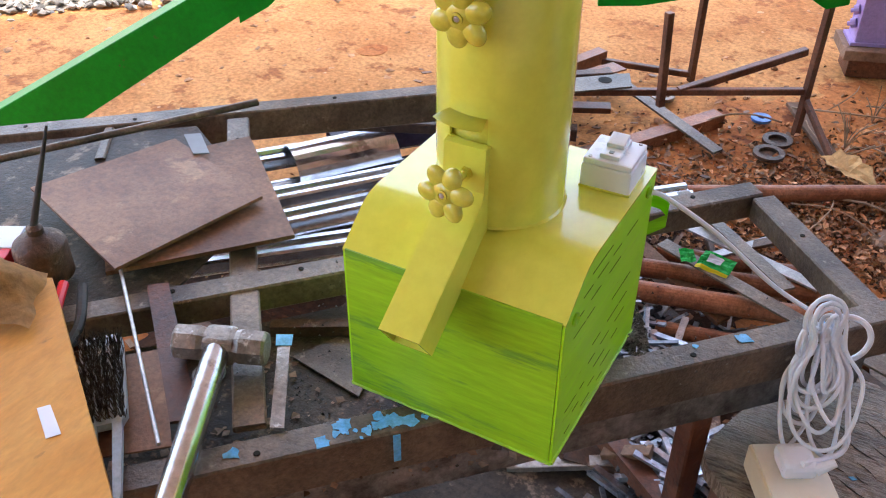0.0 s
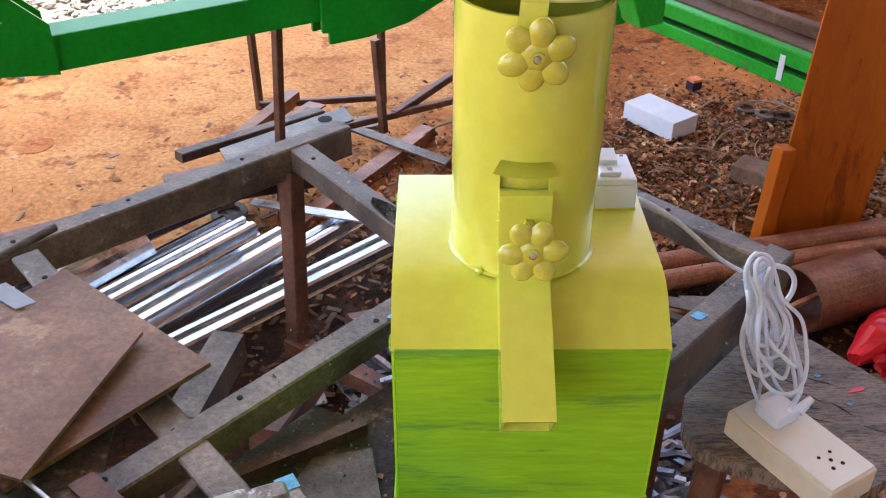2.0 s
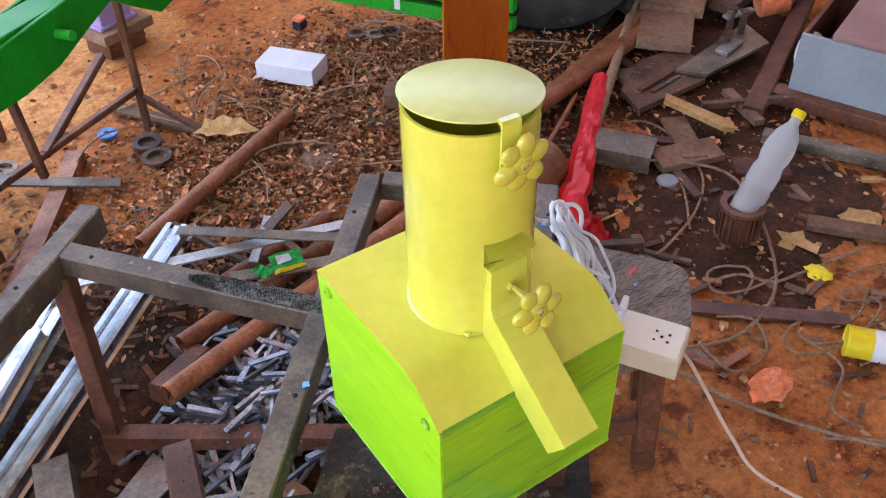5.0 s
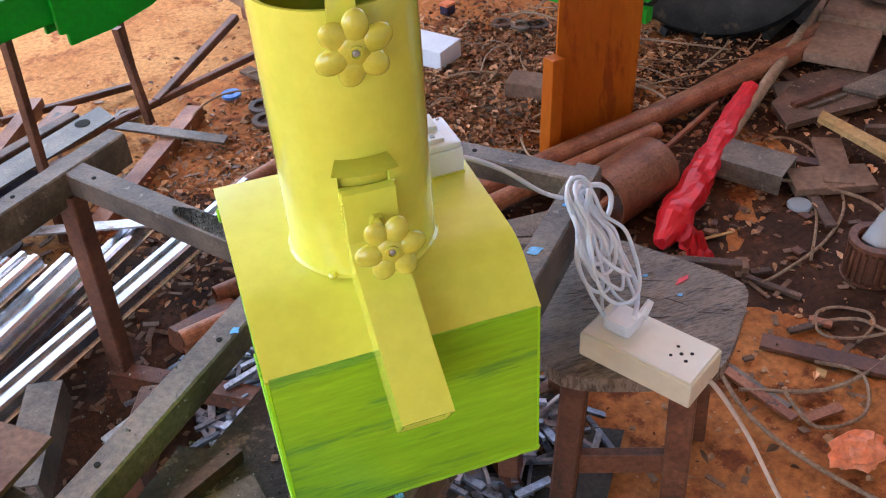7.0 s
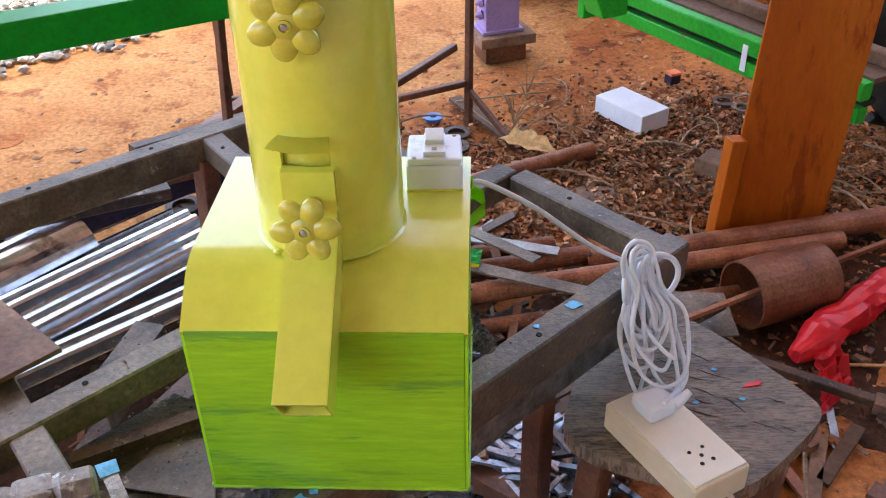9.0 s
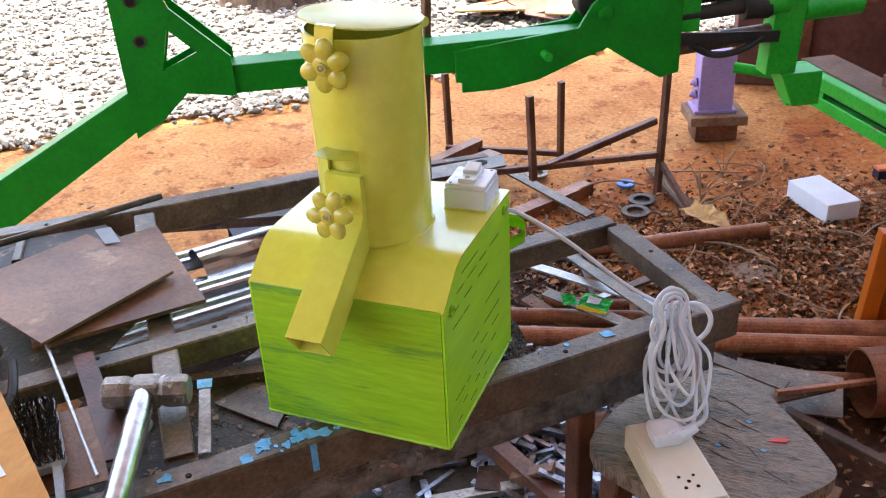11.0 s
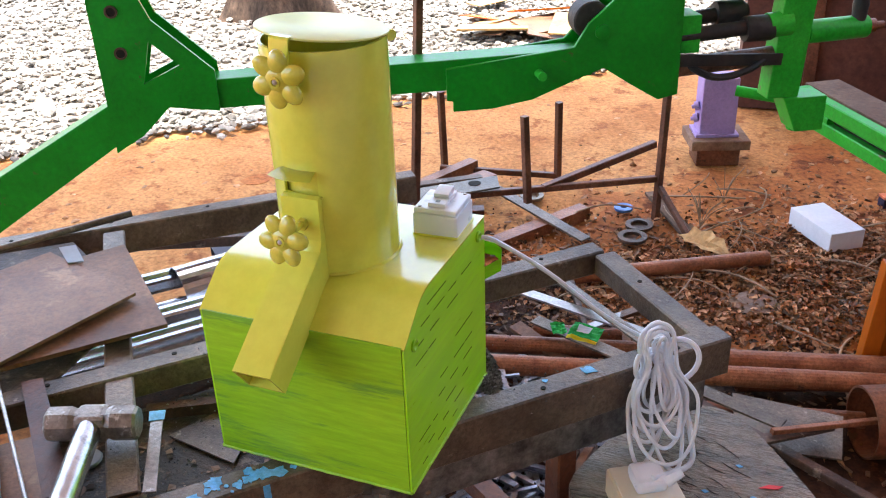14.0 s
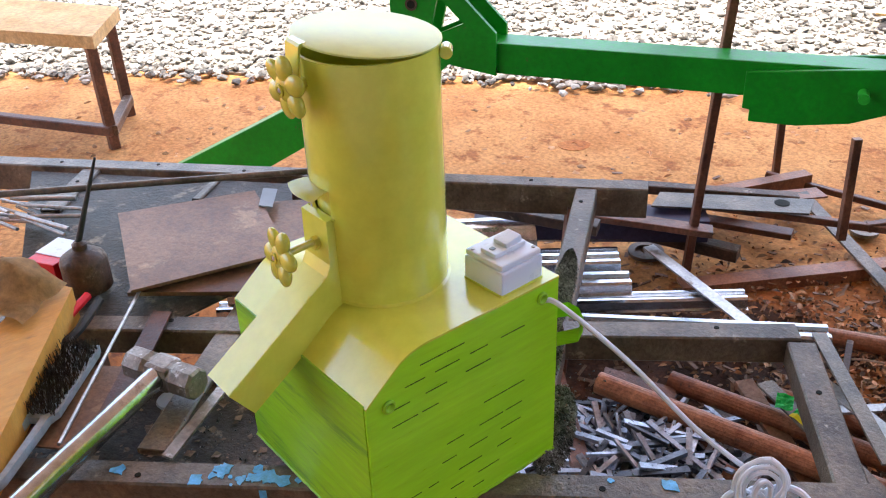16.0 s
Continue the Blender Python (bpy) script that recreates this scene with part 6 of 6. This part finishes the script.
one("side_rail", bar((1.80, 1.02, 0.05), (2.62, 1.46, 0.07), 0.07, 0.05), BROWN, "reddish brown rail lying beside the grey chest", "bar")
one("side_rail", bar((1.74, 0.92, 0.035), (2.02, 0.42, 0.04), 0.05, 0.035), BEAM, "dark rail lying before the grey chest", "bar")
one("orange_tub", lathe([(0.045, 0), (0.055, 0.10), (0.057, 0.105), (0.052, 0.105), (0.043, 0.004)], Matrix.Translation((2.29, 1.44, 0.11)) @ Matrix.Rotation(radians(75), 4, "Y") @ Matrix.Rotation(0.4, 4, "X"), 22), SALMON, "orange plastic tub on its side on the heap", "tub", smooth=True)
ck = thing("steel_channel_piece", "short dark steel channel offcut on the earth", "metal profile", at=(1.27, 1.08, 0.01))
part("channel", sweep([(-0.06, 0), (-0.06, 0.06), (0.06, 0.06), (0.06, 0), (0.054, 0), (0.054, 0.054), (-0.054, 0.054), (-0.054, 0)], (0.07, -0.06, 0), (-0.04, 0.10, 0)), BEAM, ck)
one("wood_chip_block", box(0.045, 0.03, 0.03, Matrix.Translation((1.03, 0.76, 0)) @ Matrix.Rotation(1.1, 4, "Z"), 0.003), BOARD, "small brown brick offcut on the earth", "block")
one("teal_disc", lathe([(0.032, 0), (0.034, 0.004), (0.030, 0.009), (0.008, 0.009)], Matrix.Translation((1.32, 0.93, 0.004)), 20), GREY, "pale teal plastic disc on the earth", "disc", smooth=True)
crumple("pink_packet", (2.45, 1.46, 0.06), (0.09, 0.05, 0.07), PURPLE, "crumpled pinkish packet on the heap", "packet", 21)
rrng = random.Random(12)
for i in range(11):
    x, y = rrng.uniform(0.85, 1.7), rrng.uniform(-0.3, 0.55)
    a0, r0, sq = rrng.uniform(0, 6), rrng.uniform(0.06, 0.17), rrng.uniform(0.45, 0.9)
    pts = []
    for k in range(rrng.randint(9, 15)):
        r = r0 * (1 + 0.5 * noise.noise((k * 0.5, i * 3.1, 0)))
        pts.append((x + 0.016 * k + r * math.cos(a0 + k * 0.62), y + r * sq * math.sin(a0 + k * 0.62), 0.007 + 0.006 * math.sin(k * 0.9) ** 2))
    one("rope", tube_path(pts, 0.0038, 6, smooth_n=4), ROPE, "tangled brown rope on the earth", "rope", "ropes on the earth", smooth=True)
for pts in ([(1.15, 1.15, 0.02), (1.35, 1.0, 0.03), (1.48, 0.8, 0.02), (1.25, 0.45, 0.01), (1.0, 0.35, 0.01), (0.8, 0.42, 0.01)], [(0.85, 0.7, 0.01), (0.78, 0.35, 0.01), (0.9, 0.05, 0.01), (1.1, -0.2, 0.01)]):
    one("rope", tube_path(pts, 0.005, 6), ROPE, "brown cord trailing over the earth", "rope", "ropes on the earth", smooth=True)

# low table frame by the gravel, and sheets on the gravel
tb = thing("rusty_table", "rusty angle iron table standing by the gravel", "table", at=(-2.9, 0.78, 0))
for x, y in ((0.20, -0.09), (-0.10, 0.10), (-0.62, -0.6), (-0.9, -0.4)):
    part("leg", bar((x, y, 0.0), (x - 0.02, y, 0.43), 0.04, 0.04), BROWN, tb)
part("rail", bar((0.20, -0.09, 0.10), (-0.62, -0.6, 0.10), 0.04, 0.04), BROWN, tb)
part("rail", bar((0.20, -0.09, 0.10), (-0.10, 0.10, 0.10), 0.04, 0.04), RUST, tb)
part("tabletop", plate([(0.24, -0.10), (-0.10, 0.14), (-0.95, -0.36), (-0.62, -0.66)], 0.05, Matrix.Translation((0, 0, 0.475)), 0.004), LEAF_TAN, tb, "dusty tan tabletop")
for x, y, a, mt in ((-1.25, 4.35, 0.3, LEATHER), (-0.95, 4.55, 0.9, PLATE), (-0.70, 4.45, 0.1, LEATHER), (-1.05, 4.75, 0.5, ORANGE), (-0.55, 4.75, 1.2, LEATHER), (-0.45, 4.4, 0.5, PLATE)):
    one("scrap_sheet", box(0.42, 0.26, 0.012, Matrix.Translation((x, y, 0.05 + random.uniform(0, 0.05))) @ Matrix.Rotation(a, 4, "Z") @ Matrix.Rotation(random.uniform(-0.25, 0.25), 4, "X"), 0.002), mt, "tan sheet offcut lying on the gravel", "sheet", "sheets on the gravel")


# ---- gravel, pebbles, leaves, twigs ----
def rocks(name, pts, material, label, category, seed):
    rng = np.random.default_rng(seed)
    base = np.array([(1, 0, 0), (-1, 0, 0), (0, 1, 0), (0, -1, 0), (0, 0, 1), (0, 0, -1), (0.6, 0.6, 0.6), (-0.6, 0.6, 0.6), (-0.6, -0.6, 0.6), (0.6, -0.6, 0.6)])
    faces = [(0, 6, 9), (2, 7, 6), (1, 8, 7), (3, 9, 8), (4, 6, 7), (4, 7, 8), (4, 8, 9), (4, 9, 6), (0, 2, 6), (2, 1, 7), (1, 3, 8), (3, 0, 9), (5, 2, 0), (5, 1, 2), (5, 3, 1), (5, 0, 3)]
    V, F = [], []
    for i, (x, y, z, s) in enumerate(pts):
        q = base * rng.uniform(0.65, 1.25, base.shape) * (s * rng.uniform(0.8, 1.4), s * rng.uniform(0.6, 1.0), s * rng.uniform(0.45, 0.8))
        a = rng.uniform(0, 6.28)
        c, d = math.cos(a), math.sin(a)
        R = np.stack((q[:, 0] * c - q[:, 1] * d + x, q[:, 0] * d + q[:, 1] * c + y, q[:, 2] + z), 1)
        V.extend(map(tuple, R))
        F.extend((a_ + 10 * i, b_ + 10 * i, c_ + 10 * i) for a_, b_, c_ in faces)
    return stuff(name, V, F, material, label, category)


def sand_layer():
    """Dry sandy soil over the yard, coloured paler for daylight there, thinning out unevenly towards the shed."""
    ds, ns = np.arange(-5.0, 5.0, 0.06), np.arange(1.0, 3.45, 0.06)
    V = []
    for n_ in ns:
        for d in ds:
            p = U * d + N * n_
            inner = 1.25 if d < 0.4 else 1.25 + 0.55 * min(1.0, (d - 0.4) / 0.7)
            cover = (n_ - inner) / 0.35 + 0.9 * noise.noise((p.x * 2.3, p.y * 2.3, 11)) + 0.4 * noise.noise((p.x * 7, p.y * 7, 5))
            V.append((p.x, p.y, ground_z(p.x, p.y) + 0.006 * max(-1.0, min(1.0, cover)) + 0.002 * noise.noise((p.x * 23, p.y * 23, 1))))
    w = len(ds)
    F = [(j * w + i, j * w + i + 1, (j + 1) * w + i + 1, (j + 1) * w + i) for j in range(len(ns) - 1) for i in range(w - 1)]
    me = bpy.data.meshes.new("yard_sand")
    me.from_pydata(V, [], F)
    me.materials.append(SAND)
    for p in me.polygons:
        p.use_smooth = True
    tagged(new("yard_sand", me), "dry orange sandy soil over the yard, paler for the daylight", "ground", kind="structure")


sand_layer()


def soil_patch(name, centre, size, turn, label, seed):
    """Oily soil under the scrap, darkened further for shade there, with a broken edge."""
    k = 44
    V = []
    for j in range(k):
        for i in range(k):
            a, b = (i / (k - 1) - 0.5) * 2, (j / (k - 1) - 0.5) * 2
            x = centre[0] + a * size[0] * math.cos(turn) - b * size[1] * math.sin(turn)
            y = centre[1] + a * size[0] * math.sin(turn) + b * size[1] * math.cos(turn)
            cover = (0.85 - math.hypot(a, b)) * 3.5 + 1.1 * noise.noise((x * 3.1, y * 3.1, seed)) + 0.6 * noise.noise((x * 11, y * 11, seed))
            V.append((x, y, ground_z(x, y) + 0.008 * max(-1.0, min(1.0, cover)) + 0.003 * noise.noise((x * 29, y * 29, 1))))
    F = [(j * k + i, j * k + i + 1, (j + 1) * k + i + 1, (j + 1) * k + i) for j in range(k - 1) for i in range(k - 1)]
    me = bpy.data.meshes.new(name)
    me.from_pydata(V, [], F)
    me.materials.append(SOIL)
    for p in me.polygons:
        p.use_smooth = True
    tagged(new(name, me), label, "ground", kind="structure")


soil_patch("oily_soil", (-0.45, 0.85), (1.05, 0.75), radians(45), "oily soil darkened for the shade under the bench scrap", 2)
soil_patch("oily_soil", (0.75, 1.10), (0.75, 0.42), radians(22), "oily soil darkened for the shade under the pipes", 7)
soil_patch("oily_soil", (1.40, 0.72), (0.48, 0.42), radians(20), "dark soil round the finned hub", 9)
soil_patch("oily_soil", (1.95, 1.45), (0.75, 0.70), radians(30), "dark soil under the junk heap", 5)
rng = np.random.default_rng(4)
edge = [U * (-6 + 0.25 * i) + N * (3.22 + 0.10 * noise.noise((i * 0.37, 1, 2)) + 0.04 * noise.noise((i * 1.3, 5, 2))) for i in range(49)]
bed = plate([(p.x, p.y) for p in edge] + [tuple((U * 6 + N * 9).xy), tuple((U * -6 + N * 9).xy)], 0.03, Matrix.Translation((0, 0, 0.008)))
tagged(finish("gravel_bed", bed, DUST), "pale stone dust under the loose gravel", "gravel", kind="structure")
gp = []
for _ in range(15000):
    d, n_ = rng.uniform(-3.6, 4.2), 3.15 + 3.6 * rng.random() ** 1.3
    edge = 0.10 * noise.noise((d * 1.5, 0, 2)) + 0.05 * rng.normal()
    p = U * d + N * (n_ + edge)
    gp.append((p.x, p.y, 0.005 + rng.uniform(0, 0.02), rng.uniform(0.014, 0.03)))
rocks("gravel", gp, STONE, "sunlit pale grey gravel outside the shed", "gravel", 1)
pp = []
for _ in range(3600):
    d, n_ = rng.uniform(-3.2, 4.0), rng.uniform(1.1, 3.4)
    p = U * d + N * n_
    pp.append((p.x, p.y, ground_z(p.x, p.y) + 0.002, 0.003 + 0.017 * rng.random() ** 5))
rocks("pebbles", pp, PEBBLE, "scattered small brown stones on the earth", "pebbles", 2)
pp = []
for _ in range(2600):
    p = Vector((rng.uniform(0.5, 2.4), rng.uniform(-0.7, 1.6), 0))
    pp.append((p.x, p.y, ground_z(p.x, p.y) + 0.001, 0.002 + 0.012 * rng.random() ** 4))
rocks("pebbles", pp, PEBBLE, "scattered small brown stones on the earth", "pebbles", 3)

CLOD = mat("dark_red_clod", (0.24, 0.088, 0.040), (0.42, 0.18, 0.085), 9, 0.9, 0, 0.4, 60, island=0.7)
pp = []
for _ in range(3800):
    x, y = rng.normal(0.80, 0.34), rng.normal(1.84, 0.26)
    pp.append((x, y, ground_z(x, y) + rng.uniform(0.0, 0.012), 0.003 + 0.011 * rng.random() ** 3))
rocks("litter_clods", pp, CLOD, "dark red clods and rusty chips among the litter", "clods", 5)


def leaves(name, spots, label, seed):
    rng = np.random.default_rng(seed)
    V, F = [], []
    for (cx, cy), (rx, ry), count in spots:
        for _ in range(count):
            x, y = rng.normal(cx, rx), rng.normal(cy, ry)
            L = 0.0035 + 0.015 * rng.random() ** 2.0
            w = L * rng.uniform(0.35, 0.6)
            a, tilt, curl = rng.uniform(0, 6.28), rng.uniform(-0.9, 0.9), rng.uniform(0.001, 0.007)
            c, s = math.cos(a), math.sin(a)
            z = ground_z(x, y) + rng.uniform(0.004, 0.028)
            b = len(V)
            for u, v, h in ((-1, 0, 0), (-0.2, 1, 1), (0.4, 0.8, 1), (1, 0, 0), (0.4, -0.8, 1), (-0.2, -1, 1), (0, 0, -0.3)):
                X, Y = u * L, v * w
                V.append((x + X * c - Y * s, y + X * s + Y * c, z + h * curl + X * tilt * 0.5))
            F += [(b, b + 1, b + 6), (b + 1, b + 2, b + 6), (b + 2, b + 3, b + 6), (b + 3, b + 4, b + 6), (b + 4, b + 5, b + 6), (b + 5, b, b + 6)]
    stuff(name, V, F, LEAF, label, "leaves")


leaves("leaf_litter", [((1.15, 0.45), (0.4, 0.4), 160), ((0.9, 1.0), (0.4, 0.3), 320), ((-0.35, 1.1), (0.35, 0.3), 260), ((0.87, 2.02), (0.30, 0.26), 5800), ((0.48, 1.74), (0.28, 0.20), 4400), ((1.25, 1.75), (0.3, 0.3), 2800), ((0.1, 1.55), (0.3, 0.2), 2800), ((1.7, 1.35), (0.35, 0.3), 350), ((-0.3, 1.9), (0.4, 0.3), 450)], "brown dry leaf litter and chips on the earth", 6)
for i in range(60):
    x, y = random.uniform(-0.1, 1.7), random.uniform(1.4, 2.5)
    a, L = random.uniform(0, 6.28), random.uniform(0.1, 0.35)
    p = [(x + L * t * math.cos(a + 0.4 * t), y + L * t * math.sin(a + 0.4 * t), 0.02 + 0.02 * math.sin(3 * t)) for t in (0, 0.33, 0.66, 1)]
    one("twig", tube_path(p, random.uniform(0.0015, 0.004), 5, smooth_n=3), TWIG, "thin dry twig on the leaf litter", "twig", "twigs", smooth=True)

# small bright box and dry grass by the carton
rbx = thing("small_red_box", "small faded red and black box on the leaves", "box", at=(0.88, 2.51, 0.006))
part("box", box(0.045, 0.04, 0.035, Matrix.Rotation(0.5, 4, "Z"), 0.003), DARKP, rbx)
part("lid", box(0.047, 0.042, 0.010, Matrix.Translation((0, 0, 0.035)) @ Matrix.Rotation(0.5, 4, "Z"), 0.002), SALMON, rbx, "faded red lid")
for gx, gy in ((0.33, 2.38), (0.28, 2.15)):
    tuft = thing("dry_grass", "tuft of dry pale grass blades", "grass", "grass tufts", at=(gx, gy, 0))
    for i in range(8):
        a, h_ = random.uniform(0, 6.28), random.uniform(0.06, 0.16)
        lean = random.uniform(0.02, 0.09)
        part("blade", tube_path([(0, 0, 0), (lean * 0.4 * math.cos(a), lean * 0.4 * math.sin(a), h_ * 0.6), (lean * math.cos(a), lean * math.sin(a), h_)], 0.0018, 4, smooth_n=3), TWIG, tuft)

# dark old cart body behind the implement
ct = thing("cart_body", "dark maroon painted old cart body standing behind", "cart", at=(0.25, 3.51, 0))
cm = Matrix.Rotation(radians(5), 4, "Z")
part("side_board", box(1.9, 0.05, 0.75, cm @ Matrix.Translation((0.95, 0, 0.0)), 0.006), MAROON, ct)
part("end_board", box(0.05, 0.9, 0.75, cm @ Matrix.Translation((0.025, 0.48, 0.0)), 0.006), MAROON, ct)
part("far_board", box(1.9, 0.05, 0.75, cm @ Matrix.Translation((0.95, 0.95, 0.0)), 0.006), MAROON, ct)
part("floor_board", box(1.8, 0.88, 0.04, cm @ Matrix.Translation((0.95, 0.48, 0.05)), 0.003), MAROON, ct)
part("top_rail", box(1.94, 0.07, 0.05, cm @ Matrix.Translation((0.95, 0, 0.75)), 0.006), BROWN, ct)
for dx in (0.3, 0.95, 1.6):
    part("stake", box(0.05, 0.03, 0.72, cm @ Matrix.Translation((dx, -0.04, 0.02)), 0.004), BROWN, ct)

# splinters and shavings over the earth beside the stool
dr = random.Random(44)
for i in range(70):
    x, y = dr.uniform(0.75, 1.9), dr.uniform(-0.35, 1.0)
    a, L = dr.uniform(0, 3.14), dr.uniform(0.02, 0.11)
    bm = box(L, dr.uniform(0.006, 0.024), dr.uniform(0.003, 0.012), Matrix.Translation((x, y, 0.002)) @ Matrix.Rotation(a, 4, "Z") @ Matrix.Rotation(dr.uniform(-0.06, 0.06), 4, "Y"), 0.001)
    one("wood_chip", bm, dr.choice((BOARD, BOARD, RUST, LEATHER, BROWN, PIPE)), "small splintered chip on the red earth", "chip", "chips on the earth")

# plate, strips and film by the stool
one("dark_plate", plate([(0.50, 1.08), (0.75, 1.07), (0.75, 0.91), (0.53, 0.88)], 0.005, Matrix.Translation((0, 0, 0.085)), 0.001), BEAM, "dark greenish steel plate on the scrap by the stool", "plate")
one("flat_stick", bar((0.77, 0.60, 0.012), (0.86, 0.31, 0.012), 0.024, 0.010), PIPE, "long reddish flat stick on the earth", "stick", "sticks by the stool")
one("flat_stick", bar((0.81, 0.53, 0.010), (0.87, 0.34, 0.010), 0.014, 0.010), BEAM, "thin grey stick on the earth", "stick", "sticks by the stool")
one("red_scrap", plate([(0.585, 0.385), (0.615, 0.392), (0.622, 0.402), (0.60, 0.398)], 0.0012, Matrix.Translation((0, 0, 0.3972))), RED, "small shred of red film on the stool", "plastic scrap")

# tree trunk beyond the gravel's edge
tk = thing("tree_trunk", "thick rough tree trunk rising from the gravel", "trunk", at=(-2.87, 4.62, 0))
bm = bmesh.new()
rows_ = []
for i in range(26):
    z = 2.4 * (i / 25) ** 1.4
    row = []
    for j in range(36):
        a = j / 36 * 2 * math.pi
        r = 0.27 + 0.13 * math.exp(-z / 0.16) * (1 + 0.5 * math.sin(5 * a + 1)) + 0.02 * noise.noise((math.cos(a) * 5, math.sin(a) * 5, z * 3)) + 0.012 * noise.noise((math.cos(a) * 16, math.sin(a) * 16, z * 5))
        row.append(bm.verts.new((r * math.cos(a), r * math.sin(a), z - 0.02)))
    rows_.append(row)
for r0, r1 in zip(rows_, rows_[1:]):
    for j in range(36):
        bm.faces.new((r0[j], r0[(j + 1) % 36], r1[(j + 1) % 36], r1[j]))
bm.faces.new(rows_[-1])
part("bark", bm, BARK, tk, "dark fissured trunk", True)

# more thin sheets heaped on the gravel
sr = random.Random(27)
for i in range(16):
    x, y = sr.uniform(-1.55, -0.35), sr.uniform(4.35, 5.3)
    w_, l_ = sr.uniform(0.14, 0.24), sr.uniform(0.22, 0.42)
    pts = [(-l_ / 2, -w_ / 2), (l_ / 2 * sr.uniform(0.7, 1), -w_ / 2), (l_ / 2, w_ / 2 * sr.uniform(0.5, 1)), (-l_ / 2 * sr.uniform(0.6, 1), w_ / 2)]
    one("scrap_sheet", plate(pts, 0.006, Matrix.Translation((x, y, 0.035 + sr.uniform(0, 0.03))) @ Matrix.Rotation(sr.uniform(0, 3.1), 4, "Z") @ Matrix.Rotation(sr.uniform(-0.22, 0.22), 4, "X"), 0.001), sr.choice((PLATE, PIPE, LEATHER, PLATE, ORANGE, BOARD)), "rusty thin sheet offcut heaped on the gravel", "sheet", "sheets on the gravel")

# bent brown angle and a grey plate inside the bench frame
one("bent_angle", angle_iron((-0.37, 0.088, T - 0.048), (-0.204, 0.188, T - 0.050), 0.020), RUST, "brown painted angle iron lying inside the bench frame", "bar")
one("grey_plate", plate([(-0.306, 0.058), (-0.271, 0.131), (-0.192, 0.15), (-0.169, 0.036)], 0.003, Matrix.Translation((0, 0, T - 0.066))), BEAM, "scratched grey steel plate inside the bench frame", "plate")

# shiny plate under the brush, a disc under the hammer, dark cords on the earth
one("steel_plate", plate([(-0.523, -0.174), (-0.429, -0.08), (-0.288, -0.214), (-0.361, -0.279)], 0.003, Matrix.Translation((0, 0, T + 0.005)), 0.0006), PLATE, "scuffed greyish steel plate under the wire brush", "plate", "plates on the bench")
one("teal_disc", lathe([(0.024, 0), (0.026, 0.003), (0.024, 0.006), (0.012, 0.005)], Matrix.Translation((-0.395, -0.034, T - 0.071)), 20), GREY, "pale teal plastic disc on the oily sheet", "disc", smooth=True)
for pts in ([(1.382, 1.251, 0.01), (1.487, 1.223, 0.01), (1.507, 1.101, 0.01), (1.433, 0.897, 0.01), (1.286, 0.776, 0.01), (1.11, 0.71, 0.01), (1.043, 0.697, 0.01)], [(1.359, 1.167, 0.01), (1.404, 1.061, 0.01), (1.34, 0.889, 0.01), (1.202, 0.723, 0.01)], [(1.066, 0.533, 0.01), (1.166, 0.506, 0.01), (1.215, 0.434, 0.01), (1.323, 0.41, 0.01), (1.543, 0.38, 0.01)], [(0.886, 0.384, 0.01), (0.885, 0.275, 0.01), (0.995, 0.267, 0.01), (1.063, 0.36, 0.01), (0.995, 0.429, 0.01)], [(1.117, 0.231, 0.01), (1.109, 0.127, 0.01), (0.986, 0.066, 0.01), (0.994, -0.016, 0.01)]):
    one("cord", tube_path(pts, 0.0042, 6), ROPE, "thin brown cord trailing over the earth", "rope", "ropes on the earth", smooth=True)
